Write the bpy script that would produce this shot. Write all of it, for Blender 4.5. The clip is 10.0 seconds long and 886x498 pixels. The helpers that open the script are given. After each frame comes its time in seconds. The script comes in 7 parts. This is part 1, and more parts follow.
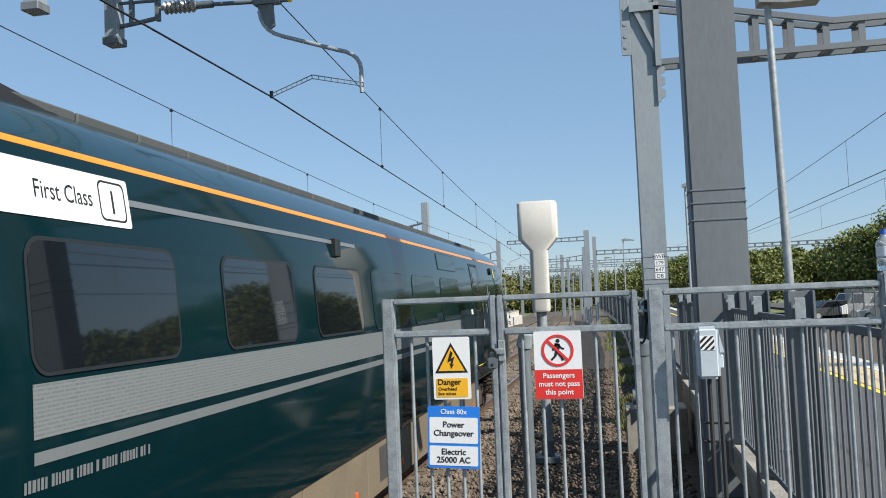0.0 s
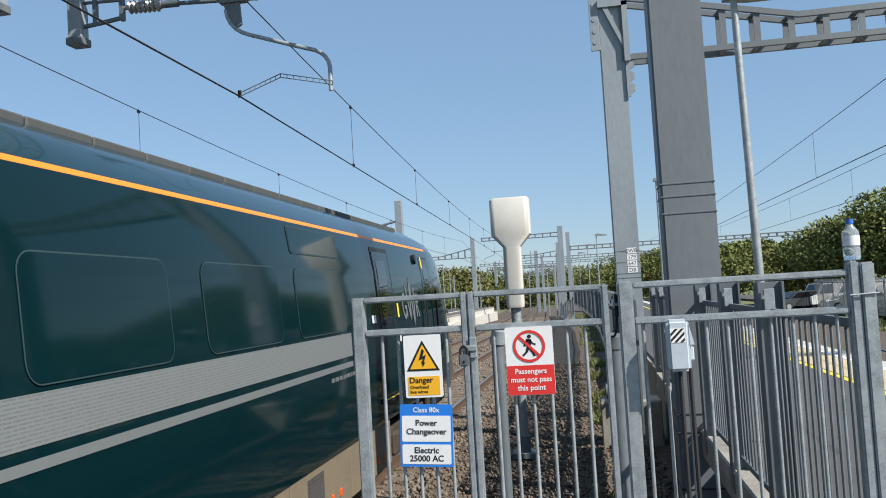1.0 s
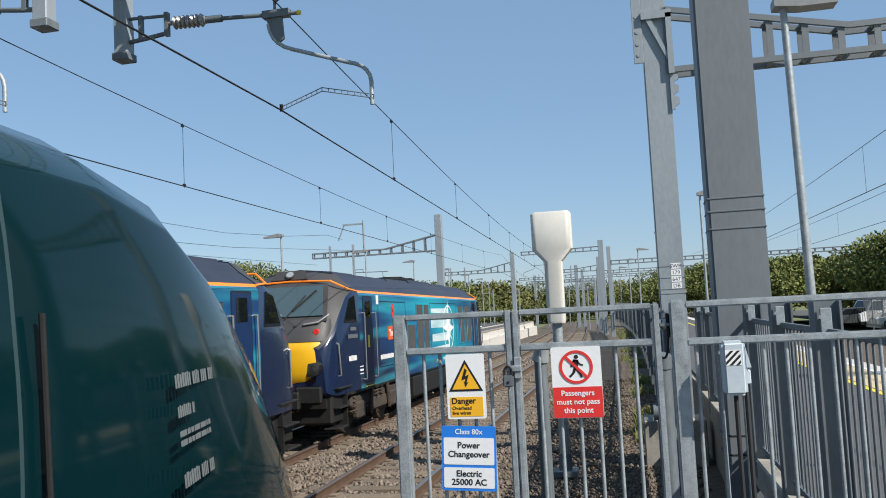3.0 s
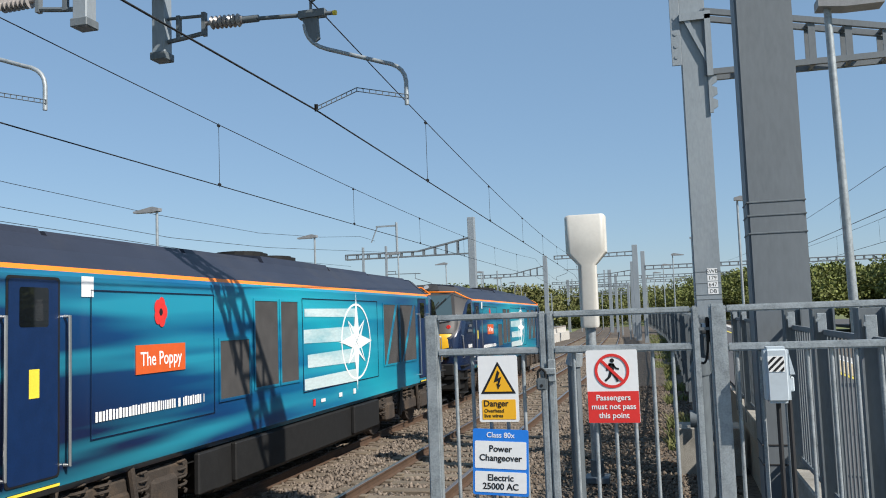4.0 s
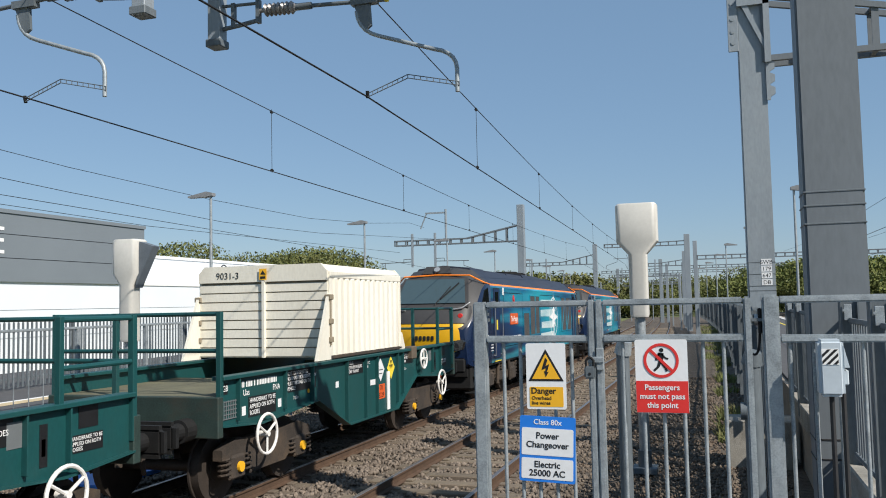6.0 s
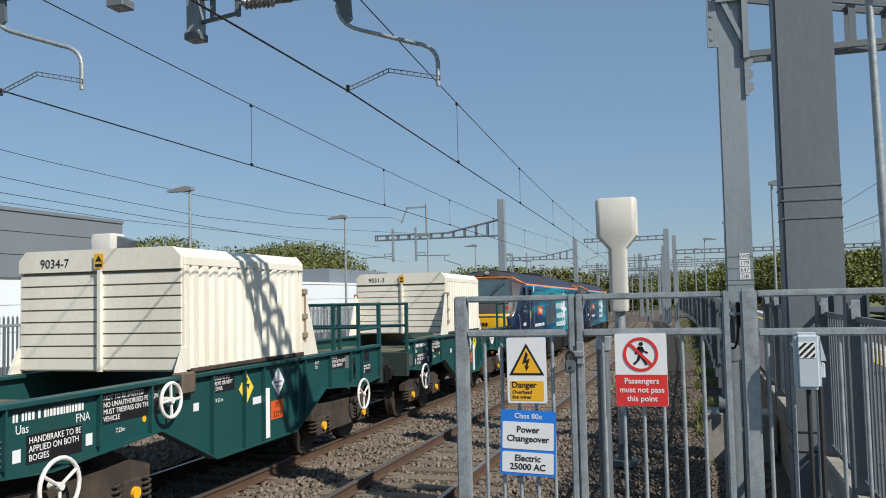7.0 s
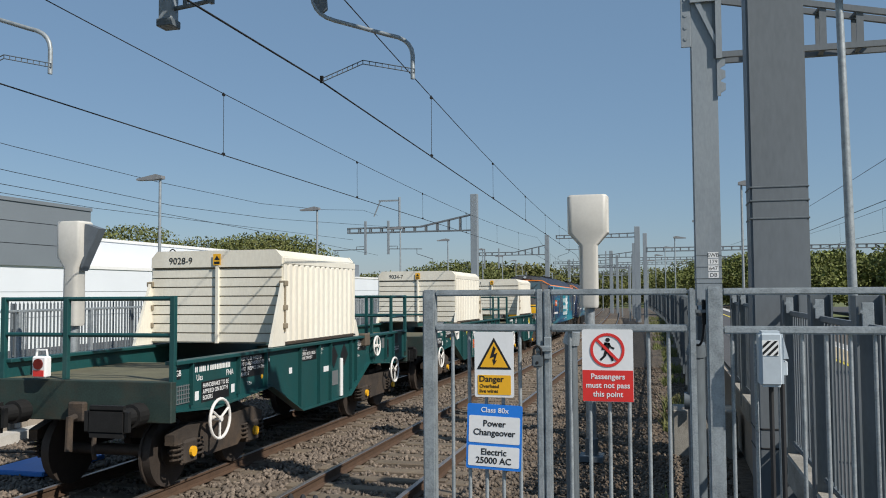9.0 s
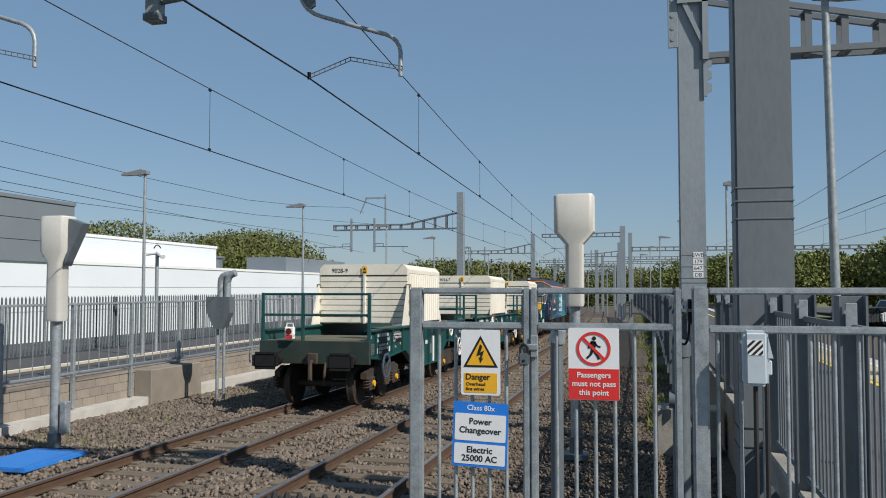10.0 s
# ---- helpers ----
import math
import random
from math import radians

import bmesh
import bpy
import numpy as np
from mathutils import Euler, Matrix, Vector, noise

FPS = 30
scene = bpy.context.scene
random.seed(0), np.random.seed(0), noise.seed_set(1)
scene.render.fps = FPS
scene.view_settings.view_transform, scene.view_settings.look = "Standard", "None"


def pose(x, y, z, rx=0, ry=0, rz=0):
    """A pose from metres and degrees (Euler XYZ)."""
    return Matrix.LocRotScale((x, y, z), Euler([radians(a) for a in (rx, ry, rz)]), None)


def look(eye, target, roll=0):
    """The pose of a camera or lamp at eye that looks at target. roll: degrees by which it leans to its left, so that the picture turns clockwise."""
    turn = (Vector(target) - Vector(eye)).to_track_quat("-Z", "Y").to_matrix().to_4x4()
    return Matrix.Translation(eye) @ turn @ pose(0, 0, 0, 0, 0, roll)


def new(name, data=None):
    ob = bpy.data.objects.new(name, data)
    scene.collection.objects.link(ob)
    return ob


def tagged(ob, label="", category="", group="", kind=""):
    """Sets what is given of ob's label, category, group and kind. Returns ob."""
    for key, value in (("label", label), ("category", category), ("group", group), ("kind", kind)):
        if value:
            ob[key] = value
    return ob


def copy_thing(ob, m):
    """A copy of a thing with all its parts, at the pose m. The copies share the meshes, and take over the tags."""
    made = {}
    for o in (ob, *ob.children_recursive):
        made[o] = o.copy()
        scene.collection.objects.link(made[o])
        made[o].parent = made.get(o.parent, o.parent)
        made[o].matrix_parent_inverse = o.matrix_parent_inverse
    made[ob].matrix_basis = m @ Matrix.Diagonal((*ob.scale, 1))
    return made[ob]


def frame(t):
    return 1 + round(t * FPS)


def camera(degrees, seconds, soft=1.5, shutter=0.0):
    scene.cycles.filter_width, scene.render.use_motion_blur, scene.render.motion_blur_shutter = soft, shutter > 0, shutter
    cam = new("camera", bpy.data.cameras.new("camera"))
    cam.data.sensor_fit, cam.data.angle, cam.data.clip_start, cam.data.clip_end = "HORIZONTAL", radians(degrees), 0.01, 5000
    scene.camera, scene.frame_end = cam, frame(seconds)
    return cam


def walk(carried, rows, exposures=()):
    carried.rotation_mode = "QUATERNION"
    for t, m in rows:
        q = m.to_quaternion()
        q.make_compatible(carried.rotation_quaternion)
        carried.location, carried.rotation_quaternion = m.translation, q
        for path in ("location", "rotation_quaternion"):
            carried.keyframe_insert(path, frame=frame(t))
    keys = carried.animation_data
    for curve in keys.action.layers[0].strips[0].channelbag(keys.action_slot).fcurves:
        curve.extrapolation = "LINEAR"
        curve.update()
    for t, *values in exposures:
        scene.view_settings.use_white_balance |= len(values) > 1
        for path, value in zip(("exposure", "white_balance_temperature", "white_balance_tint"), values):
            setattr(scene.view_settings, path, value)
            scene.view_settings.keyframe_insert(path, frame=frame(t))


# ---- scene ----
cam = camera(55.2, 10.0, soft=1.0)

PATH = [
    (0, (0.033, -0.184, 2.601), (-0.355, 1.775, 2.717), -2.3),
    (0.5, (0.045, -0.167, 2.603), (-0.291, 1.802, 2.714), -3.1),
    (1, (0.049, -0.155, 2.598), (-0.28, 1.815, 2.706), -3.4),
    (1.5, (0.049, -0.136, 2.603), (-0.348, 1.821, 2.711), -2.2),
    (2, (0.038, -0.092, 2.603), (-0.391, 1.859, 2.715), -3.2),
    (3.3, (0.006, -0.019, 2.619), (-0.41, 1.931, 2.777), -2.9),
    (3.5, (0.001, 0.011, 2.607), (-0.429, 1.957, 2.769), -2.5),
    (4, (-0.005, 0.007, 2.606), (-0.497, 1.939, 2.761), -2.1),
    (4.5, (-0.007, 0.009, 2.605), (-0.612, 1.909, 2.759), -2.4),
    (5, (-0.004, 0.001, 2.606), (-0.637, 1.893, 2.753), -2.5),
    (5.5, (-0.002, -0.009, 2.604), (-0.634, 1.883, 2.741), -1.6),
    (7, (-0.003, -0.013, 2.604), (-0.564, 1.903, 2.718), -1.3),
    (7.5, (-0.001, -0.011, 2.603), (-0.567, 1.904, 2.714), -1.5),
    (8, (-0.001, -0.013, 2.599), (-0.611, 1.888, 2.705), -1.5),
    (8.5, (0.006, -0.012, 2.603), (-0.579, 1.897, 2.704), -1.2),
    (9, (0.007, -0.004, 2.601), (-0.492, 1.93, 2.7), -0.4),
    (9.5, (0.002, -0.005, 2.601), (-0.474, 1.935, 2.698), -0.1),
    (10, (0.001, -0.004, 2.6), (-0.466, 1.938, 2.694), -0.0),
]
walk(cam, [(t, look(eye, target, roll)) for t, eye, target, roll in PATH],
     exposures=((0.0, 0.56), (2.0, 0.56), (3.5, 0.46), (4.5, 0.4), (5.5, 0.3), (7.5, 0.1), (10.0, 0.0)))

# ---- light ----
SUN_FROM = Vector((0.66, -0.352, 0.663)).normalized()
world = bpy.data.worlds.new("sky_world")
scene.world = world
world.use_nodes = True
wn = world.node_tree.nodes
sky = wn.new("ShaderNodeTexSky")
sky.sky_type = "NISHITA"
sky.sun_disc = False
sky.sun_elevation = math.asin(SUN_FROM.z)
sky.sun_rotation = math.atan2(SUN_FROM.x, SUN_FROM.y)
sky.air_density = 1.0
sky.dust_density = 0.35
sky.ozone_density = 2.6
wn["Background"].inputs["Strength"].default_value = 0.08
haze = wn.new("ShaderNodeMix")
haze.data_type = "RGBA"
haze.inputs["Factor"].default_value = 0.5
haze.inputs["B"].default_value = (2.6, 4.4, 6.7, 1)
world.node_tree.links.new(sky.outputs[0], haze.inputs["A"])
world.node_tree.links.new(haze.outputs["Result"], wn["Background"].inputs["Color"])
sun = new("sun", bpy.data.lights.new("sun", "SUN"))
sun.data.energy, sun.data.angle, sun.data.color = 4.9, radians(0.53), (1.0, 0.94, 0.86)
sun.matrix_world = look(SUN_FROM * 50, (0, 0, 0))

# ---- materials ----
MATS = {}


def material(name, color, rough=0.6, metal=0.0, vary=0.15, scale=8.0, bump=0.0, fine=60.0, dirt=None, dirt_amount=0.0,
             stretch=(1, 1, 1), island=0.0, coat=0.0, emit=0.0, per_object=0.0):
    """A surface with variation at two scales, dirt patches and fine relief."""
    if name in MATS:
        return MATS[name]
    m = bpy.data.materials.new(name)
    m.use_nodes = True
    nt = m.node_tree
    n, l = nt.nodes, nt.links
    b = n["Principled BSDF"]
    b.inputs["Roughness"].default_value = rough
    b.inputs["Metallic"].default_value = metal
    b.inputs["Coat Weight"].default_value = coat
    tc = n.new("ShaderNodeTexCoord")
    mp = n.new("ShaderNodeMapping")
    mp.inputs["Scale"].default_value = stretch
    l.new(tc.outputs["Object"], mp.inputs[0])
    big = n.new("ShaderNodeTexNoise")
    big.inputs["Scale"].default_value = scale
    big.inputs["Detail"].default_value = 5
    l.new(mp.outputs[0], big.inputs["Vector"])
    small = n.new("ShaderNodeTexNoise")
    small.inputs["Scale"].default_value = fine
    small.inputs["Detail"].default_value = 3
    l.new(mp.outputs[0], small.inputs["Vector"])
    add = n.new("ShaderNodeMath")
    add.operation = "ADD"
    l.new(big.outputs[0], add.inputs[0])
    l.new(small.outputs[0], add.inputs[1])
    last = add.outputs[0]
    if island:
        geo = n.new("ShaderNodeNewGeometry")
        mul = n.new("ShaderNodeMath")
        mul.operation = "MULTIPLY_ADD"
        l.new(geo.outputs["Random Per Island"], mul.inputs[0])
        mul.inputs[1].default_value = island
        l.new(last, mul.inputs[2])
        last = mul.outputs[0]
    if per_object:
        oi = n.new("ShaderNodeObjectInfo")
        mul = n.new("ShaderNodeMath")
        mul.operation = "MULTIPLY_ADD"
        l.new(oi.outputs["Random"], mul.inputs[0])
        mul.inputs[1].default_value = per_object
        l.new(last, mul.inputs[2])
        last = mul.outputs[0]
    spread = n.new("ShaderNodeMapRange")
    spread.inputs["From Min"].default_value = 0.7
    spread.inputs["From Max"].default_value = 1.3 + island + per_object
    spread.inputs["To Min"].default_value = 1.0 - vary
    spread.inputs["To Max"].default_value = 1.0 + vary
    l.new(last, spread.inputs["Value"])
    hsv = n.new("ShaderNodeHueSaturation")
    hsv.inputs["Color"].default_value = (*color, 1)
    l.new(spread.outputs[0], hsv.inputs["Value"])
    col = hsv.outputs[0]
    if dirt:
        pat = n.new("ShaderNodeTexNoise")
        pat.inputs["Scale"].default_value = scale * 0.35
        pat.inputs["Detail"].default_value = 8
        pat.inputs["Roughness"].default_value = 0.7
        l.new(mp.outputs[0], pat.inputs["Vector"])
        ramp = n.new("ShaderNodeMapRange")
        ramp.inputs["From Min"].default_value = 0.48
        ramp.inputs["From Max"].default_value = 0.7
        ramp.inputs["To Max"].default_value = dirt_amount
        l.new(pat.outputs[0], ramp.inputs["Value"])
        mix = n.new("ShaderNodeMix")
        mix.data_type = "RGBA"
        mix.inputs["B"].default_value = (*dirt, 1)
        l.new(ramp.outputs[0], mix.inputs["Factor"])
        l.new(col, mix.inputs["A"])
        col = mix.outputs["Result"]
    l.new(col, b.inputs["Base Color"])
    if bump:
        bp = n.new("ShaderNodeBump")
        bp.inputs["Strength"].default_value = bump
        bp.inputs["Distance"].default_value = 0.02
        l.new(add.outputs[0], bp.inputs["Height"])
        l.new(bp.outputs[0], b.inputs["Normal"])
    if emit:
        l.new(col, b.inputs["Emission Color"])
        b.inputs["Emission Strength"].default_value = emit
    MATS[name] = m
    return m


def glass_dark(name, color, rough=0.03):
    m = material(name, color, rough, vary=0.05)
    m.node_tree.nodes["Principled BSDF"].inputs["Specular IOR Level"].default_value = 0.9
    return m


galv = material("galvanised_steel", (0.29, 0.322, 0.336), 0.5, 0.35, 0.28, 22, 0.05, 140, (0.44, 0.47, 0.485), 0.7)
# dull weathered steel, its colour lowered further for the side fence's shade
galv_dull = material("weathered_shaded_galvanised_steel", (0.118, 0.138, 0.15), 0.6, 0.2, 0.18, 4, 0.04, 50, (0.23, 0.25, 0.265), 0.5, stretch=(1, 1, 0.3))
mast_grey = material("mast_galvanised_grey", (0.25, 0.285, 0.31), 0.55, 0.2, 0.12, 1.6, 0.03, 30, (0.33, 0.36, 0.38), 0.5, stretch=(1, 1, 0.35))
# darker copy of mast_grey, with the shade of boom undersides in its colour
mast_dark = material("dark_mast_with_shade", (0.145, 0.164, 0.178), 0.6, 0.15, 0.1, 1.2, 0.03, 26, (0.165, 0.185, 0.2), 0.6, stretch=(1, 1, 0.3))
dark_steel = material("dark_steel", (0.018, 0.018, 0.018), 0.6, 0.1, 0.2)
dark_steel.node_tree.nodes["Principled BSDF"].inputs["Specular IOR Level"].default_value = 0.2
rail_rust = material("rail_web_rust", (0.085, 0.05, 0.03), 0.85, 0.1, 0.25, 6, 0.2, 80)
rail_shine = material("rail_head_polished", (0.34, 0.30, 0.28), 0.35, 0.8, 0.1, 10)
sleeper_m = material("weathered_sleeper", (0.15, 0.12, 0.085), 0.9, 0, 0.35, 5, 0.3, 60, (0.13, 0.10, 0.08), 0.7, per_object=0.5)
ballast_m = material("ballast_stones", (0.165, 0.132, 0.103), 0.9, 0, 0.6, 3, 0.3, 40, (0.13, 0.10, 0.075), 0.7, island=1.0)
ballast_bed = material("ballast_bed", (0.095, 0.076, 0.057), 0.95, 0, 0.6, 9, 0.9, 34, (0.10, 0.075, 0.055), 0.6)
# brown cess stones; the fence and wall shadow is put into the darker colour
cess_m = material("dusty_shaded_cess_stones", (0.14, 0.112, 0.085), 0.95, 0, 0.6, 3, 0.3, 40, (0.085, 0.05, 0.03), 0.8, island=1.0)
concrete = material("pale_concrete", (0.50, 0.48, 0.44), 0.85, 0, 0.12, 3, 0.15, 60, (0.33, 0.31, 0.27), 0.5)
concrete_old = material("stained_old_concrete", (0.30, 0.285, 0.25), 0.9, 0, 0.25, 4, 0.3, 60, (0.13, 0.12, 0.095), 0.8)
block_m = material("concrete_block", (0.26, 0.225, 0.185), 0.9, 0, 0.25, 3, 0.3, 50, (0.18, 0.16, 0.13), 0.6, per_object=0.5)
tarmac = material("platform_tarmac", (0.08, 0.08, 0.082), 0.9, 0, 0.15, 4, 0.2, 120)
tactile = material("tactile_paving_buff", (0.52, 0.42, 0.26), 0.85, 0, 0.15, 6, 0.2, 60, per_object=0.3)
white_paint = material("white_paint", (0.78, 0.78, 0.76), 0.55, 0, 0.06, 4)
yellow_paint = material("yellow_paint", (0.78, 0.60, 0.05), 0.5, 0, 0.1, 4)
orange_yellow = material("amber_warning_paint", (0.80, 0.42, 0.02), 0.45, 0, 0.03, 4)
black_paint = material("black_paint", (0.012, 0.012, 0.013), 0.45, 0, 0.2)
red_paint = material("red_paint", (0.66, 0.035, 0.03), 0.4, 0, 0.05)
blue_sign = material("blue_sign_vinyl", (0.02, 0.19, 0.66), 0.35, 0, 0.04)
sign_white = material("white_sign_face", (0.74, 0.75, 0.75), 0.35, 0, 0.04, 4)
cream_grp = material("cream_grp_cowl", (0.60, 0.585, 0.535), 0.5, 0, 0.05, 3, 0, 20, (0.5, 0.48, 0.43), 0.3)
cladding_white = material("white_cladding", (0.72, 0.755, 0.79), 0.5, 0, 0.03, 0.4)
cladding_grey = material("grey_cladding", (0.17, 0.195, 0.215), 0.55, 0, 0.06, 0.4)
rubber = material("black_rubber", (0.02, 0.02, 0.021), 0.7, 0, 0.2)
leaf_m = material("sunlit_leaves", (0.10, 0.115, 0.026), 0.75, 0, 0.5, 0.15, 0, 3, (0.17, 0.12, 0.04), 0.4, island=1.2)
leaf_bright = material("bright_sunlit_leaves", (0.13, 0.15, 0.032), 0.75, 0, 0.55, 0.12, 0, 3, (0.09, 0.10, 0.03), 0.6, island=1.2)
bark = material("bark", (0.10, 0.075, 0.05), 0.9, 0, 0.3, 6, 0.5)
grass_m = material("verge_grass", (0.12, 0.14, 0.04), 0.9, 0, 0.5, 1.2, 0.4, 30, (0.2, 0.16, 0.09), 0.7)
blue_tray = material("blue_plastic_tray", (0.03, 0.20, 0.60), 0.45, 0, 0.08)
steel_lock = material("bright_lock_steel", (0.42, 0.42, 0.41), 0.35, 0.7, 0.08)
porcelain = material("grey_insulator", (0.30, 0.28, 0.27), 0.3, 0, 0.1)
wire_m = material("contact_wire", (0.035, 0.035, 0.035), 0.6, 0.5, 0.1)

# ---- mesh helpers ----


def part(name, bm, mat, parent=None, label="", smooth=False):
    """Links a bmesh as one mesh object, under a parent where given."""
    me = bpy.data.meshes.new(name)
    bmesh.ops.recalc_face_normals(bm, faces=bm.faces[:])
    bm.to_mesh(me)
    bm.free()
    for m in mat if isinstance(mat, (list, tuple)) else (mat,):
        me.materials.append(m)
    if smooth:
        me.shade_smooth()
        me.set_sharp_from_angle(angle=radians(38))
    ob = new(name, me)
    if parent is not None:
        ob.parent = parent
    if label:
        ob["label"] = label
    return ob


def empty(name, m=None, label="", category="", group="", kind=""):
    ob = new(name)
    ob.empty_display_size = 0.2
    if m is not None:
        ob.matrix_basis = m
    return tagged(ob, label, category, group, kind)


def box(bm, x0, x1, y0, y1, z0, z1, m=None, mi=0):
    v = [bm.verts.new(p) for p in ((x0, y0, z0), (x1, y0, z0), (x1, y1, z0), (x0, y1, z0), (x0, y0, z1), (x1, y0, z1), (x1, y1, z1), (x0, y1, z1))]
    if m is not None:
        for q in v:
            q.co = m @ q.co
    for f in ((0, 3, 2, 1), (4, 5, 6, 7), (0, 1, 5, 4), (1, 2, 6, 5), (2, 3, 7, 6), (3, 0, 4, 7)):
        bm.faces.new([v[i] for i in f]).material_index = mi
    return v


def rbox(bm, x0, x1, y0, y1, z0, z1, r=0.004, seg=1, m=None):
    """A box with rounded edges."""
    t = bmesh.new()
    box(t, x0, x1, y0, y1, z0, z1)
    bmesh.ops.bevel(t, geom=t.edges[:], offset=r, segments=seg, affect="EDGES")
    join(bm, t, m)


def join(bm, t, m=None, mi=None):
    vm = {}
    for v in t.verts:
        vm[v] = bm.verts.new(m @ v.co if m is not None else v.co)
    for f in t.faces:
        g = bm.faces.new([vm[v] for v in f.verts])
        g.material_index = f.material_index if mi is None else mi
    t.free()


def tube(bm, p0, p1, r, n=10, r1=None, caps=True, mi=0):
    p0, p1 = Vector(p0), Vector(p1)
    q = (p1 - p0).to_track_quat("Z", "Y").to_matrix()
    rings = []
    for p, rr in ((p0, r), (p1, r if r1 is None else r1)):
        rings.append([bm.verts.new(p + q @ Vector((rr * math.cos(2 * math.pi * i / n), rr * math.sin(2 * math.pi * i / n), 0))) for i in range(n)])
    for i in range(n):
        bm.faces.new((rings[0][i], rings[0][(i + 1) % n], rings[1][(i + 1) % n], rings[1][i])).material_index = mi
    if caps:
        bm.faces.new(rings[0][::-1]).material_index = mi
        bm.faces.new(rings[1]).material_index = mi


def pipe(bm, pts, r, n=10):
    """A bent pipe through the points, with mitred joints."""
    pts = [Vector(p) for p in pts]
    rings, up = [], None
    for i, p in enumerate(pts):
        a = (pts[i] - pts[i - 1]).normalized() if i else None
        b = (pts[i + 1] - pts[i]).normalized() if i + 1 < len(pts) else None
        d = ((a or b) + (b or a)).normalized()
        if up is None:
            up = d.orthogonal().normalized()
        up = (up - d * up.dot(d)).normalized()
        side = d.cross(up)
        rings.append([bm.verts.new(p + r * (math.cos(2 * math.pi * k / n) * up + math.sin(2 * math.pi * k / n) * side)) for k in range(n)])
    for a, b in zip(rings, rings[1:]):
        for k in range(n):
            bm.faces.new((a[k], a[(k + 1) % n], b[(k + 1) % n], b[k]))
    bm.faces.new(rings[0][::-1])
    bm.faces.new(rings[-1])


def bend(p, q, r, steps=4):
    """Points of a rounded corner list helper: p, corner, q given as a triple."""
    a, c, b = (Vector(v) for v in (p, q, r))
    return [tuple((1 - s) ** 2 * a + 2 * s * (1 - s) * c + s * s * b) for s in (i / steps for i in range(steps + 1))]


def loft(bm, sections, closed=True, caps=True, mats=None):
    """Skins rings of 3D points that all have the same count."""
    rings = [[bm.verts.new(p) for p in s] for s in sections]
    n = len(rings[0])
    for a, b in zip(rings, rings[1:]):
        for k in range(n if closed else n - 1):
            f = bm.faces.new((a[k], a[(k + 1) % n], b[(k + 1) % n], b[k]))
            if mats:
                f.material_index = mats[k]
    if caps:
        bm.faces.new(rings[0][::-1])
        bm.faces.new(rings[-1])


def prism(bm, pts, vec, mi=0):
    """A flat polygon, extruded by vec."""
    vec = Vector(vec)
    a = [bm.verts.new(p) for p in pts]
    b = [bm.verts.new(Vector(p) + vec) for p in pts]
    n = len(a)
    bm.faces.new(a[::-1]).material_index = mi
    bm.faces.new(b).material_index = mi
    for k in range(n):
        bm.faces.new((a[k], a[(k + 1) % n], b[(k + 1) % n], b[k])).material_index = mi


def face_m(origin, right, up):
    """A plane's own space: x to the right, y up, z out of it."""
    r, u = Vector(right).normalized(), Vector(up).normalized()
    return Matrix.Translation(origin) @ Matrix((r, u, r.cross(u))).transposed().to_4x4()


def plate(bm, m, pts, t=0.003, z=0.0, mi=0):
    prism(bm, [m @ Vector((x, y, z)) for x, y in pts], m.to_3x3() @ Vector((0, 0, t)), mi)


def rect(x0, y0, x1, y1):
    return [(x0, y0), (x1, y0), (x1, y1), (x0, y1)]


def rrect(x0, y0, x1, y1, r, n=4):
    out = []
    for cx, cy, a in ((x1 - r, y0 + r, -90), (x1 - r, y1 - r, 0), (x0 + r, y1 - r, 90), (x0 + r, y0 + r, 180)):
        out += [(cx + r * math.cos(radians(a + 90 * i / n)), cy + r * math.sin(radians(a + 90 * i / n))) for i in range(n + 1)]
    return out


def disc(cx, cy, rx, ry=None, n=28):
    ry = rx if ry is None else ry
    return [(cx + rx * math.cos(2 * math.pi * i / n), cy + ry * math.sin(2 * math.pi * i / n)) for i in range(n)]


def lettering(words, size, m, mat, parent, name="lettering", align="CENTER", bold=0.0, width=1.0):
    """Raised words of the built-in font, in the plane m."""
    cu = bpy.data.curves.new(name, "FONT")
    cu.body, cu.size, cu.align_x, cu.extrude, cu.offset = words, size, align, 0.0008, bold
    cu.resolution_u = 3
    t = bpy.data.objects.new(name, cu)
    scene.collection.objects.link(t)
    me = bpy.data.meshes.new_from_object(t.evaluated_get(bpy.context.evaluated_depsgraph_get()))
    bpy.data.objects.remove(t)
    me.transform(m @ Matrix.Diagonal((width, 1, 1, 1)))
    me.materials.clear()
    me.materials.append(mat)
    ob = new(name, me)
    ob.parent = parent
    return ob


def near_x(y):
    """How far the line bends to the left beyond the straight."""
    if y < 35:
        return 0.0
    if y < 75:
        return -0.00045 * (y - 35) ** 2
    return -0.72 - 0.036 * (y - 75) - (y - 75) ** 2 / 9500


def fall(y):
    """The line falls gently away beyond the platform end."""
    if y < 8:
        return 0.0
    if y < 20:
        return -0.0095 * (y - 8) ** 2 / 24
    return -0.0095 * (y - 14)


# ---- ground, tracks, platforms ----
NEAR, FAR = -4.03, -7.30
EYE_H = 2.6


